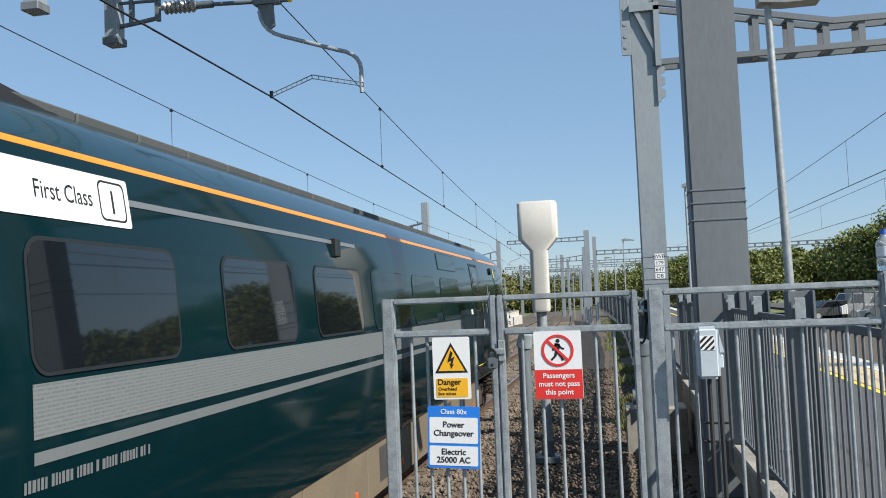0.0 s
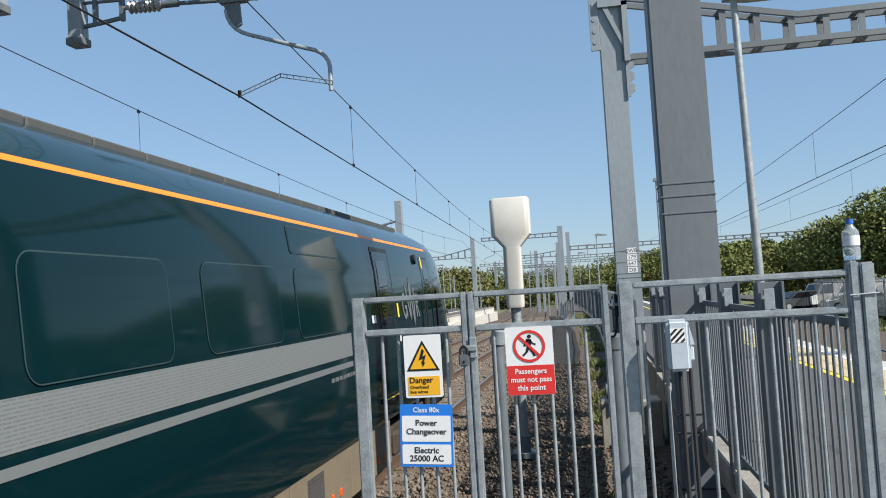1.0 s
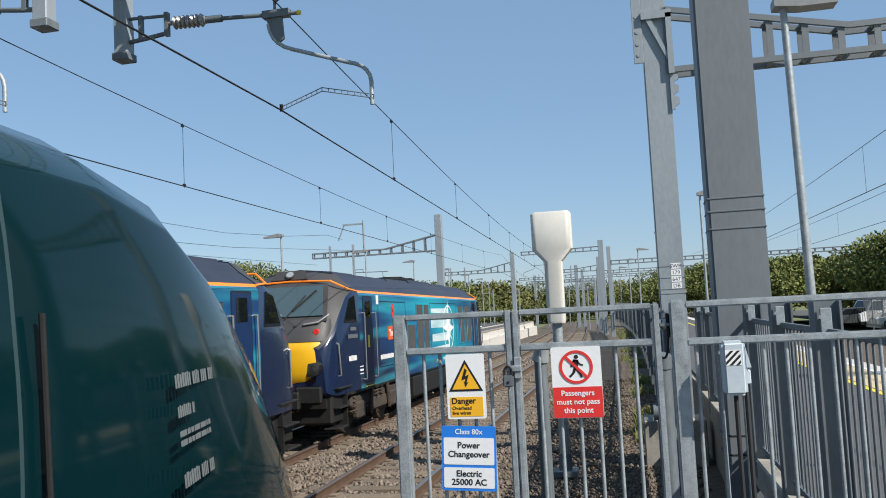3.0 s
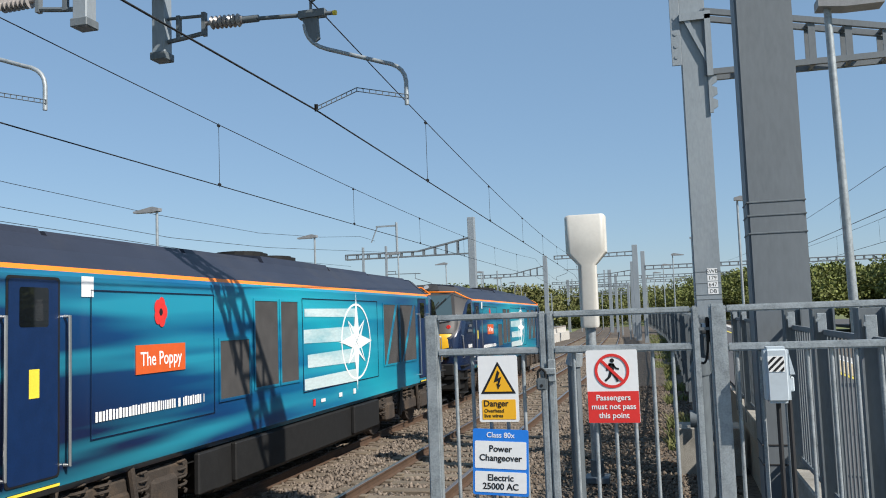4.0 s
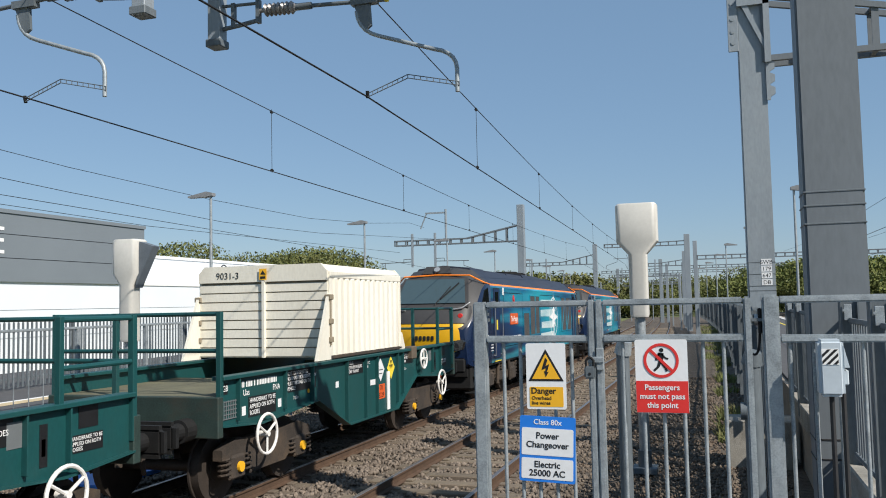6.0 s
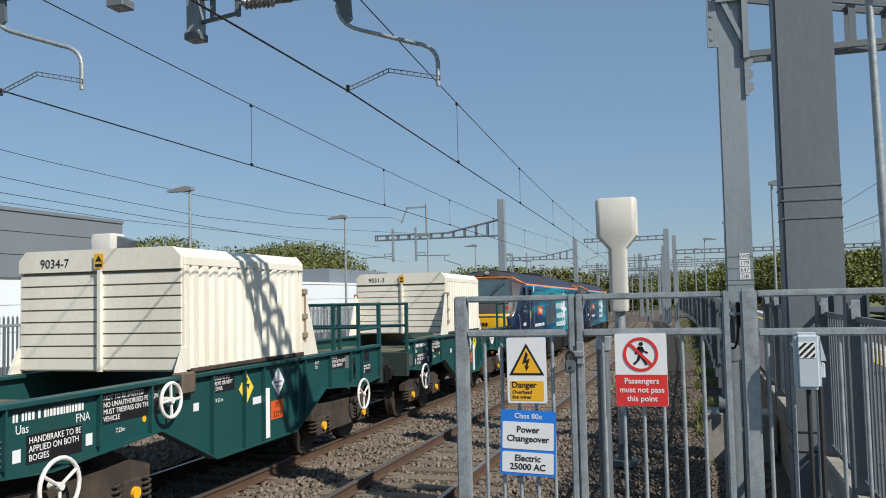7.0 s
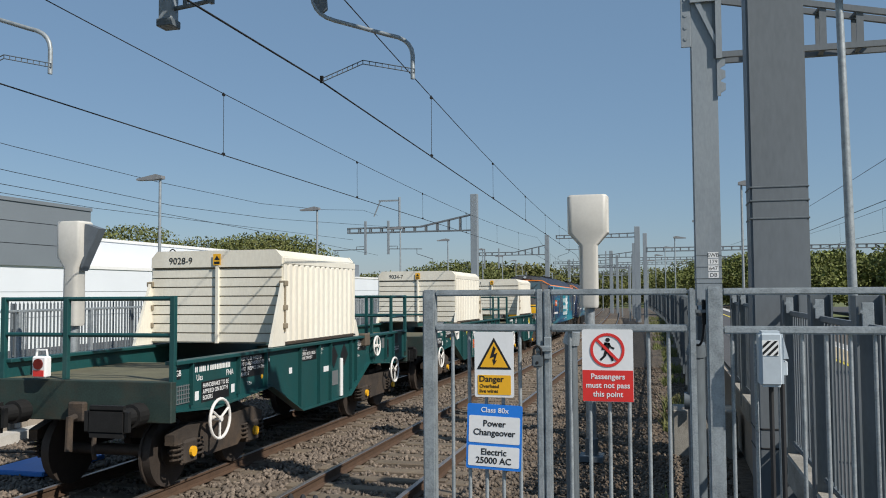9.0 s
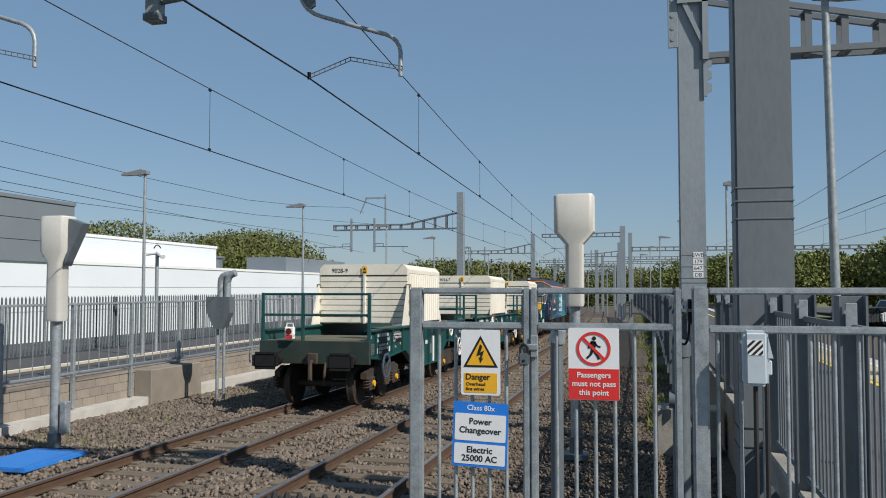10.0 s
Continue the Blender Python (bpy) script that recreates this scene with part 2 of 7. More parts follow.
def flat_sheet(name, xs, ys, zfun, mat, kind="structure", label="", category="", bend_it=False):
    verts, faces = [], []
    for j, y in enumerate(ys):
        for i, x in enumerate(xs):
            xx = x + (near_x(y) * min(1.0, max(0.0, (1.34 - x) / 3.0)) if bend_it else 0)
            verts.append((xx, y, zfun(x, y)))
    w = len(xs)
    for j in range(len(ys) - 1):
        for i in range(w - 1):
            a = j * w + i
            faces.append((a, a + 1, a + w + 1, a + w))
    me = bpy.data.meshes.new(name)
    me.from_pydata(verts, [], faces)
    me.materials.append(mat)
    me.shade_smooth()
    return tagged(new(name, me), label, category, kind=kind)


def steps(a, b, d):
    n = max(1, round((b - a) / d))
    return [a + (b - a) * i / n for i in range(n + 1)]


flat_sheet("ground", [-1500, -300, -60, 60, 300, 1500], [-600, -60, 8, 14, 20, 60, 120, 220, 300, 900, 3000], lambda x, y: -0.55 + fall(min(y, 300)), grass_m,
           label="rough grassy ground stretching away round the railway", category="ground")


def bed_z(x, y):
    dn, df = abs(x - NEAR), abs(x - FAR)
    base = -0.205 if min(dn, df) < 1.35 else -0.16
    if x < FAR - 1.4:
        base = -0.17 - 0.03 * min(1, (FAR - 1.4 - x) / 1.5)
    if x > NEAR + 1.6:
        base = -0.18 - 0.05 * min(1, (x - NEAR - 1.6))
    return base + fall(y) + 0.05 * noise.noise((x * 0.9, y * 0.9, 0)) + 0.02 * noise.noise((x * 4, y * 4, 3))


flat_sheet("ballast_bed", steps(-12.3, 1.34, 0.22), steps(-8, 40, 0.25) + steps(40.5, 230, 2.5), bed_z, ballast_bed,
           label="brown-grey ballast bed under the two running lines", category="ballast", bend_it=True)

# loose stones over the ballast bed
rng = np.random.default_rng(4)


def stones(name, count, xr, yr, size, label, mat, power=1.0, bend_it=True):
    base = np.array([(1, 0, 0), (-1, 0, 0), (0, 1, 0), (0, -1, 0), (0, 0, 1), (0, 0, -1), (.7, .7, .2), (-.6, .7, -.1)], float)
    tri = np.array([(0, 6, 4), (6, 2, 4), (2, 7, 4), (7, 1, 4), (1, 3, 4), (3, 0, 4), (0, 3, 5), (3, 1, 5), (1, 2, 5), (2, 0, 5), (0, 2, 6), (1, 7, 2)])
    x = rng.uniform(*xr, count)
    y = yr[0] + (yr[1] - yr[0]) * rng.uniform(0, 1, count) ** power
    z = np.array([bed_z(a, b) for a, b in zip(x, y)])
    dn, df = np.abs(x - NEAR), np.abs(x - FAR)
    # keep the rails and most of the sleepers free
    ok = (np.abs(dn - 0.75) > 0.10) & (np.abs(df - 0.75) > 0.10)
    on_sleeper = (np.abs(((y - 6.0 + 0.305) % 0.61) - 0.305) < 0.15) & (np.minimum(dn, df) < 1.3) & (rng.uniform(0, 1, count) < 0.9)
    ok &= ~on_sleeper
    x, y, z = x[ok], y[ok], z[ok]
    if bend_it:
        x = x + np.array([near_x(b) * min(1.0, max(0.0, (1.34 - a) / 3.0)) for a, b in zip(x, y)])
    n = len(x)
    s = rng.uniform(0.6, 1.4, (n, 1, 1)) * size * rng.uniform(0.6, 1.2, (n, 1, 3))
    a = rng.uniform(0, 6.3, n)
    b = rng.uniform(-0.8, 0.8, n)
    pts = base[None] * s * (1 + 0.35 * rng.uniform(-1, 1, (n, 8, 3)))
    ca, sa, cb, sb = np.cos(a)[:, None], np.sin(a)[:, None], np.cos(b)[:, None], np.sin(b)[:, None]
    px, py, pz = pts[..., 0], pts[..., 1], pts[..., 2]
    py, pz = cb * py - sb * pz, sb * py + cb * pz
    px, py = ca * px - sa * py, sa * px + ca * py
    v = np.stack([px + x[:, None], py + y[:, None], pz + z[:, None] + size * 0.25], -1).reshape(-1, 3)
    f = (tri[None] + 8 * np.arange(n)[:, None, None]).reshape(-1, 3)
    me = bpy.data.meshes.new(name)
    me.vertices.add(len(v))
    me.vertices.foreach_set("co", v.ravel())
    me.loops.add(f.size)
    me.loops.foreach_set("vertex_index", f.ravel())
    me.polygons.add(len(f))
    me.polygons.foreach_set("loop_start", np.arange(0, f.size, 3))
    me.update(calc_edges=True)
    me.materials.append(mat)
    return tagged(new(name, me), label, "ballast", kind="stuff")


stones("ballast_stones", 30000, (-11.8, -2.4), (8.5, 24), 0.042, "loose pinkish-grey ballast stones between the rails", ballast_m, 1.3)
stones("ballast_stones", 13000, (-11.8, -2.4), (24, 75), 0.06, "loose ballast stones further along the line", ballast_m, 1.4)
stones("cess_stones", 16000, (-2.4, 1.0), (8, 34), 0.035, "sparse stones on the dusty cess, coloured darker for fence shade", cess_m, 1.4)

# rails
RAIL = [(-0.07, -0.16), (0.07, -0.16), (0.07, -0.147), (0.012, -0.13), (0.012, -0.05), (0.036, -0.036), (0.036, -0.006), (0.028, 0),
        (-0.028, 0), (-0.036, -0.006), (-0.036, -0.036), (-0.012, -0.05), (-0.012, -0.13), (-0.07, -0.147)]


def make_track(x0, y0, y1, label):
    ys = steps(y0, 8, 14) + steps(10, 34, 3) + steps(38, y1, 4)
    for side in (-0.7525, 0.7525):
        bm = bmesh.new()
        loft(bm, [[(x0 + side + near_x(y) + px, y, pz + fall(y)) for px, pz in RAIL] for y in ys], mats=[0, 0, 0, 0, 0, 0, 1, 1, 1, 0, 0, 0, 0, 0])
        tagged(part("rail", bm, (rail_rust, rail_shine)), label, "rail", "running rails", "structure")


make_track(NEAR, -20, 230, "rusty-sided running rail with a polished head on the near line")
make_track(FAR, -20, 230, "rusty-sided running rail with a polished head on the far line")

# platform on the camera's side, behind the gate, with the strip that runs on to the right of the fence
bm = bmesh.new()
box(bm, -2.5, 1.4, -30, 4.2, -0.5, 0.9)
box(bm, 1.4, 5.3, -30, 150, -2.2, 0.9)
tagged(part("platform_near", bm, tarmac), "dark tarmac island platform with a painted edge", "platform", kind="structure")
bm = bmesh.new()
for x0, x1 in ((4.96, 5.32),):
    box(bm, x0, x1, -30, 150, 0.83, 0.906)
tagged(part("coping_near", bm, concrete), "pale concrete coping along the platform edge", "platform edge", kind="structure")
bm = bmesh.new()
box(bm, 4.86, 4.955, -30, 150, 0.895, 0.907)
box(bm, 3.9, 4.02, -30, 150, 0.895, 0.9075, mi=1)
tagged(part("platform_lines", bm, (white_paint, yellow_paint)), "painted white edge line and yellow warning line", "platform marking", kind="structure")
strip = empty("tactile_strip", label="buff tactile paving strip behind the platform edge", category="paving", kind="structure")
tile_bm = bmesh.new()
rbox(tile_bm, 0.004, 0.396, 0.004, 0.396, 0, 0.011, 0.003)
tile_me = part("paving_tile", tile_bm, tactile, strip)
tile_me.location = (4.04, 8.0, 0.898)
for j in range(110):
    for i in range(2):
        if i or j:
            t = bpy.data.objects.new("paving_tile", tile_me.data)
            scene.collection.objects.link(t)
            t.parent = strip
            t.location = (4.04 + 0.4 * i, 8.0 + 0.4 * j, 0.898)

# left platform: block wall, concrete footing, deck, coping
WX = -12.3
bm = bmesh.new()
box(bm, -22, WX - 0.02, -20, 112, -2.0, 0.56)
tagged(part("platform_far_core", bm, tarmac), "dark platform body behind the block wall", "platform", kind="structure")
bm = bmesh.new()
box(bm, -22, WX - 0.3, -20, 112, 0.56, 0.63)
tagged(part("platform_far_deck", bm, tarmac), "dark tarmac platform deck behind the wall", "platform", kind="structure")
bm = bmesh.new()
box(bm, WX, WX + 0.42, -20, 112, -2.0, -0.03)
tagged(part("footing", bm, concrete), "pale concrete footing along the platform wall", "footing", kind="structure")
bm = bmesh.new()
box(bm, -14.95, -14.8, -20, 112, 0.633, 0.642)
box(bm, -14.79, -14.4, -20, 112, 0.633, 0.641, mi=1)
tagged(part("platform_far_lines", bm, (white_paint, tactile)), "painted lines along the far platform", "platform marking", kind="structure")
bm = bmesh.new()
box(bm, WX - 0.298, WX + 0.04, -20, 112, 0.56, 0.65)
tagged(part("coping_far", bm, block_m), "weathered concrete coping on the far platform wall", "platform edge", kind="structure")
wall_l = empty("wall_platform", label="weathered concrete block wall under the far platform", category="wall", kind="structure")
bb = bmesh.new()
rbox(bb, 0, 0.05, 0.006, 0.444, 0.006, 0.215, 0.006)
brick0 = part("block", bb, block_m, wall_l)
count = 0
for row in range(3):
    for k in range(92):
        y = 9.0 + 0.45 * k + (0.225 if row % 2 else 0)
        if count == 0:
            ob = brick0
        else:
            ob = bpy.data.objects.new("block", brick0.data)
            scene.collection.objects.link(ob)
            ob.parent = wall_l
        count += 1
        ob.location = (WX - 0.03 + 0.006 * random.random(), y, -0.05 + 0.2 * row)
        ob.scale = (1, 1, 0.93)
bm = bmesh.new()
box(bm, WX - 0.03, WX + 0.0, -20, 112, -0.5, 0.557)
part("mortar", bm, concrete, wall_l)
bm = bmesh.new()
rbox(bm, WX + 0.02, WX + 0.5, 18.6, 21.0, -0.25, 0.62, 0.02)
tagged(part("concrete_plinth", bm, block_m), "stained concrete plinth standing against the platform wall", "plinth", kind="structure")

# rubber trespass guards between the rails
g = empty("trespass_guard", label="black rubber trespass guard with rows of cones between the rails", category="trespass guard")
for i in range(8):
    for j in range(5):
        bm = bmesh.new()
        x, y = NEAR - 0.6 + 0.17 * i, 9.3 + 0.2 * j
        loft(bm, [[(x + r * math.cos(k * math.pi / 4), y + r * math.sin(k * math.pi / 4), z) for k in range(8)] for r, z in ((0.085, -0.16), (0.06, -0.06), (0.03, 0.02), (0.012, 0.035))])
        part("cone", bm, rubber, g)
bm = bmesh.new()
box(bm, 1.3, 1.395, 4.2, 150, -2.2, 0.85)
tagged(part("platform_back_wall", bm, block_m), "dark concrete wall under the fence at the platform's edge", "wall", kind="structure")
# second track beyond the right platform and yard ground
make_track(7.0, -20, 160, "rusty rail beyond the island platform")
make_track(10.6, -20, 160, "rusty rail in the siding beyond the platform")
flat_sheet("ballast_outer", steps(5.3, 13, 0.5), steps(0, 60, 0.6) + steps(62, 160, 5),
           lambda x, y: -0.2 + 0.05 * noise.noise((x, y, 9)), ballast_bed, label="grey-brown ballast under the outer tracks", category="ballast")
bm = bmesh.new()
box(bm, 20, 70, 10, 140, -0.5, -0.2)
tagged(part("car_park", bm, tarmac), "dark tarmac car park behind a fence", "car park", kind="structure")


# ---- sleepers ----
def sleeper_mesh():
    bm = bmesh.new()
    rbox(bm, -1.27, 1.27, -0.125, 0.125, -0.11, 0, 0.015)
    for s in (-0.7525, 0.7525):
        rbox(bm, s - 0.19, s - 0.075, -0.08, 0.08, 0.0, 0.03, 0.006)
        rbox(bm, s + 0.075, s + 0.19, -0.08, 0.08, 0.0, 0.03, 0.006)
    return bm


for x0, nm in ((NEAR, "near"), (FAR, "far")):
    bed = empty("sleepers_" + nm, label="weathered sleepers carrying the " + nm + " line", category="sleepers", kind="structure")
    first = part("sleeper", sleeper_mesh(), sleeper_m, bed)
    k, y = 0, 6.0
    while y < 110:
        ob = first if k == 0 else bpy.data.objects.new("sleeper", first.data)
        if k:
            scene.collection.objects.link(ob)
            ob.parent = bed
        ob.location = (x0 + near_x(y) + random.uniform(-0.02, 0.02), y, -0.163 + fall(y) + random.uniform(-0.008, 0.004))
        k += 1
        y += 0.61

# ---- gate and fence across the platform end ----
GY = 3.5


def rhs(bm, x0, x1, y0, y1, z0, z1, r=0.006):
    rbox(bm, x0, x1, y0, y1, z0, z1, r, 2)


def make_leaf(name, x0, x1, wide, label):
    """A gate leaf; wide: the width of its two stiles."""
    g = empty(name, pose(0, 0, 0), label, "gate")
    h = 0.026
    for xa, w in ((x0, wide[0]), (x1 - wide[1], wide[1])):
        bm = bmesh.new()
        rhs(bm, xa, xa + w, GY - h, GY + h, 1.0, 2.606)
        part("stile", bm, galv, g)
    a, b = x0 + wide[0], x1 - wide[1]
    for za, zb in ((2.579, 2.605), (2.432, 2.461), (1.06, 1.1)):
        bm = bmesh.new()
        rhs(bm, a, b, GY - h + 0.003, GY + h - 0.003, za, zb)
        part("rail", bm, galv, g)
    n = max(3, round((b - a) / 0.078) - 1)
    for i in range(n):
        x = a + (b - a) * (i + 1) / (n + 1)
        bm = bmesh.new()
        tube(bm, (x, GY, 1.09), (x, GY, 2.44), 0.0078, 10)
        part("bar", bm, galv, g, smooth=True)
    return g


gate_l = make_leaf("gate", -0.983, -0.471, (0.054, 0.028), "galvanised steel gate leaf with round bars, padlocked shut")
gate_r = make_leaf("gate", -0.468, 0.132, (0.028, 0.027), "wider galvanised steel gate leaf with round bars, padlocked shut")


def slide_bolt():
    g = empty("padlock", label="closed steel padlock hanging on the gate's hasp", category="padlock")
    bm = bmesh.new()
    rbox(bm, -0.512, -0.468, GY - 0.062, GY - 0.034, 2.288, 2.338, 0.006, 2)
    part("lock_body", bm, galv_dull, g)
    bm = bmesh.new()
    pipe(bm, [(-0.505, GY - 0.048, 2.33), (-0.505, GY - 0.048, 2.36)] + bend((-0.505, GY - 0.048, 2.36), (-0.49, GY - 0.048, 2.388), (-0.475, GY - 0.048, 2.36)) + [(-0.475, GY - 0.048, 2.33)], 0.005, 8)
    part("shackle", bm, dark_steel, g, smooth=True)
    bm = bmesh.new()
    tube(bm, (-0.49, GY - 0.064, 2.308), (-0.49, GY - 0.06, 2.308), 0.006)
    part("keyhole", bm, black_paint, g)
    g = empty("hasp", label="galvanised hasp plate joining the gate leaves", category="hasp")
    bm = bmesh.new()
    rbox(bm, -0.466, -0.435, GY - 0.036, GY - 0.027, 2.32, 2.41, 0.003)
    rbox(bm, -0.5, -0.435, GY - 0.042, GY - 0.034, 2.35, 2.375, 0.003)
    part("plate", bm, galv, g)


slide_bolt()


def fence_panel():
    f = empty("fence", label="galvanised steel fence panel with round bars beside the gate", category="fence")
    for xa, z1 in ((0.172, 2.612), (1.085, 2.64)):
        bm = bmesh.new()
        rhs(bm, xa, xa + (0.062 if xa < 1 else 0.04), GY - 0.035, GY + 0.035, 0.9, z1, 0.008)
        part("post", bm, galv, f)
    bm = bmesh.new()
    rhs(bm, 1.128, 1.18, GY - 0.04, GY + 0.03, 0.9, 2.63, 0.006)
    part("post", bm, galv, f)
    bm = bmesh.new()
    tube(bm, (1.08, GY - 0.043, 2.5), (1.19, GY - 0.045, 2.505), 0.004, 6)
    part("wire_tie", bm, galv, f)
    for za, zb in ((2.577, 2.605), (2.426, 2.456), (1.06, 1.1)):
        bm = bmesh.new()
        rhs(bm, 0.234, 1.085, GY - 0.024, GY + 0.024, za, zb)
        part("rail", bm, galv, f)
    for i in range(10):
        x = 0.234 + 0.851 * (i + 0.4) / 10
        bm = bmesh.new()
        tube(bm, (x, GY, 1.09), (x, GY, 2.43), 0.0078, 10)
        part("bar", bm, galv, f, smooth=True)
    for z in (2.515, 1.2):
        bm = bmesh.new()
        tube(bm, (0.128, GY, z - 0.02), (0.128, GY, z + 0.02), 0.016, 12)
        box(bm, 0.13, 0.176, GY - 0.02, GY + 0.02, z - 0.006, z + 0.006)
        part("hinge", bm, galv_dull, f)


fence_panel()


g = empty("gate_lock", label="steel magnetic lock with a black cable beside the gate post", category="lock")
bm = bmesh.new()
tube(bm, (0.136, GY + 0.02, 2.515), (0.168, GY + 0.02, 2.515), 0.022, 14)
part("lock_body", bm, steel_lock, g, smooth=True)
bm = bmesh.new()
rbox(bm, 0.158, 0.171, GY - 0.01, GY + 0.05, 2.46, 2.56, 0.004)
part("bracket", bm, dark_steel, g)
bm = bmesh.new()
pipe(bm, bend((0.164, GY + 0.03, 2.46), (0.16, GY + 0.05, 2.36), (0.135, GY + 0.05, 2.38), 6), 0.005, 6)
part("cable", bm, rubber, g, smooth=True)


# ---- signs on the gate ----
def make_sign(name, x0, x1, z0, z1, label, y=GY - 0.024, tilt=0.0, base=None):
    s = empty(name, label=label, category="sign")
    m = face_m(((x0 + x1) / 2, y, (z0 + z1) / 2), (1, 0, tilt), (-tilt, 0, 1))
    w, h = (x1 - x0) / 2, (z1 - z0) / 2
    bm = bmesh.new()
    plate(bm, m, rrect(-w, -h, w, h, 0.008), 0.004)
    part("panel", bm, base or sign_white, s)
    return s, m, w, h


s, m, w, h = make_sign("danger_sign", -0.757, -0.592, 2.16, 2.43, "white and amber warning sign with a lightning triangle")
bm = bmesh.new()
plate(bm, m, [(-0.073, -0.02), (0.073, -0.02), (0.0, 0.111)], 0.001, 0.0042)
part("triangle_border", bm, black_paint, s)
bm = bmesh.new()
plate(bm, m, [(-0.058, -0.0115), (0.058, -0.0115), (0.0, 0.093)], 0.001, 0.0053)
part("triangle", bm, orange_yellow, s)
bm = bmesh.new()
plate(bm, m, [(-0.001, 0.076), (0.008, 0.066), (0.0, 0.042), (0.0155, 0.05), (0.005, 0.016), (0.013, 0.019), (0.0, -0.003), (-0.007, 0.022), (-0.002, 0.019), (0.001, 0.032), (-0.017, 0.026)], 0.001, 0.0064)
part("lightning_bolt", bm, black_paint, s)
bm = bmesh.new()
plate(bm, m, rrect(-0.07, -0.125, 0.07, -0.044, 0.004), 0.001, 0.0042)
part("text_panel", bm, orange_yellow, s)
lettering("Danger", 0.035, m @ Matrix.Translation((-0.064, -0.071, 0.0055)), black_paint, s, align="LEFT", bold=0.0006)
lettering("Overhead", 0.0205, m @ Matrix.Translation((-0.062, -0.096, 0.0055)), black_paint, s, align="LEFT", bold=0.0002)
lettering("live wires", 0.0205, m @ Matrix.Translation((-0.062, -0.116, 0.0055)), black_paint, s, align="LEFT", bold=0.0002)

s, m, w, h = make_sign("changeover_sign", -0.793, -0.562, 1.863, 2.13, "blue and white power changeover notice", tilt=-0.035, base=blue_sign)
lettering("Class 80x", 0.03, m @ Matrix.Translation((0.0, 0.1, 0.0045)), sign_white, s, bold=0.0003)
for za, zb in ((-0.026, 0.085), (-0.122, -0.038)):
    bm = bmesh.new()
    plate(bm, m, rrect(-0.107, za, 0.107, zb, 0.006), 0.001, 0.0042)
    part("text_panel", bm, sign_white, s)
for word, z in (("Power", 0.043), ("Changeover", 0.006), ("Electric", -0.074), ("25000 AC", -0.109)):
    lettering(word, 0.036, m @ Matrix.Translation((0, z, 0.0056)), black_paint, s, bold=0.0006)

s, m, w, h = make_sign("no_entry_sign", -0.312, -0.11, 2.153, 2.442, "white and red passenger prohibition notice")
cx, cz, R = 0.0, 0.062, 0.068
bm = bmesh.new()
o, i2 = disc(cx, cz, R, n=40), disc(cx, cz, R - 0.011, n=40)
for k in range(40):
    plate(bm, m, [o[k], o[(k + 1) % 40], i2[(k + 1) % 40], i2[k]], 0.001, 0.0054)
part("ring", bm, red_paint, s)
bm = bmesh.new()
plate(bm, m, disc(0.002, cz + 0.041, 0.0085, n=14), 0.001, 0.0043)
for a, b, wd in (((0.0, 0.092), (-0.004, 0.062), 0.011), ((-0.004, 0.062), (0.015, 0.035), 0.0055), ((0.015, 0.035), (0.021, 0.019), 0.0045), ((-0.004, 0.062), (-0.011, 0.038), 0.0055),
                 ((-0.011, 0.038), (-0.028, 0.022), 0.0045), ((0.002, 0.09), (0.014, 0.073), 0.004), ((0.014, 0.073), (0.028, 0.068), 0.0035), ((-0.003, 0.09), (-0.017, 0.078), 0.004), ((-0.017, 0.078), (-0.02, 0.062), 0.0035)):
    d = Vector((b[0] - a[0], b[1] - a[1]))
    p = Vector((-d.y, d.x)).normalized() * wd
    plate(bm, m, [(a[0] - p.x, a[1] - p.y), (b[0] - p.x, b[1] - p.y), (b[0] + p.x, b[1] + p.y), (a[0] + p.x, a[1] + p.y)], 0.001, 0.0043)
part("pictogram", bm, black_paint, s)
bm = bmesh.new()
d = (R - 0.006) * 0.707
plate(bm, m, [(-d - 0.004, cz + d - 0.004), (-d + 0.004, cz + d + 0.004), (d + 0.004, cz - d + 0.004), (d - 0.004, cz - d - 0.004)], 0.001, 0.0056)
part("slash", bm, red_paint, s)
bm = bmesh.new()
plate(bm, m, rect(-0.1, -0.143, 0.1, -0.019), 0.001, 0.0042)
part("text_panel", bm, red_paint, s)
for word, z in (("Passengers", -0.054), ("must not pass", -0.089), ("this point", -0.124)):
    lettering(word, 0.031, m @ Matrix.Translation((0, z, 0.0056)), sign_white, s, bold=0.0005)


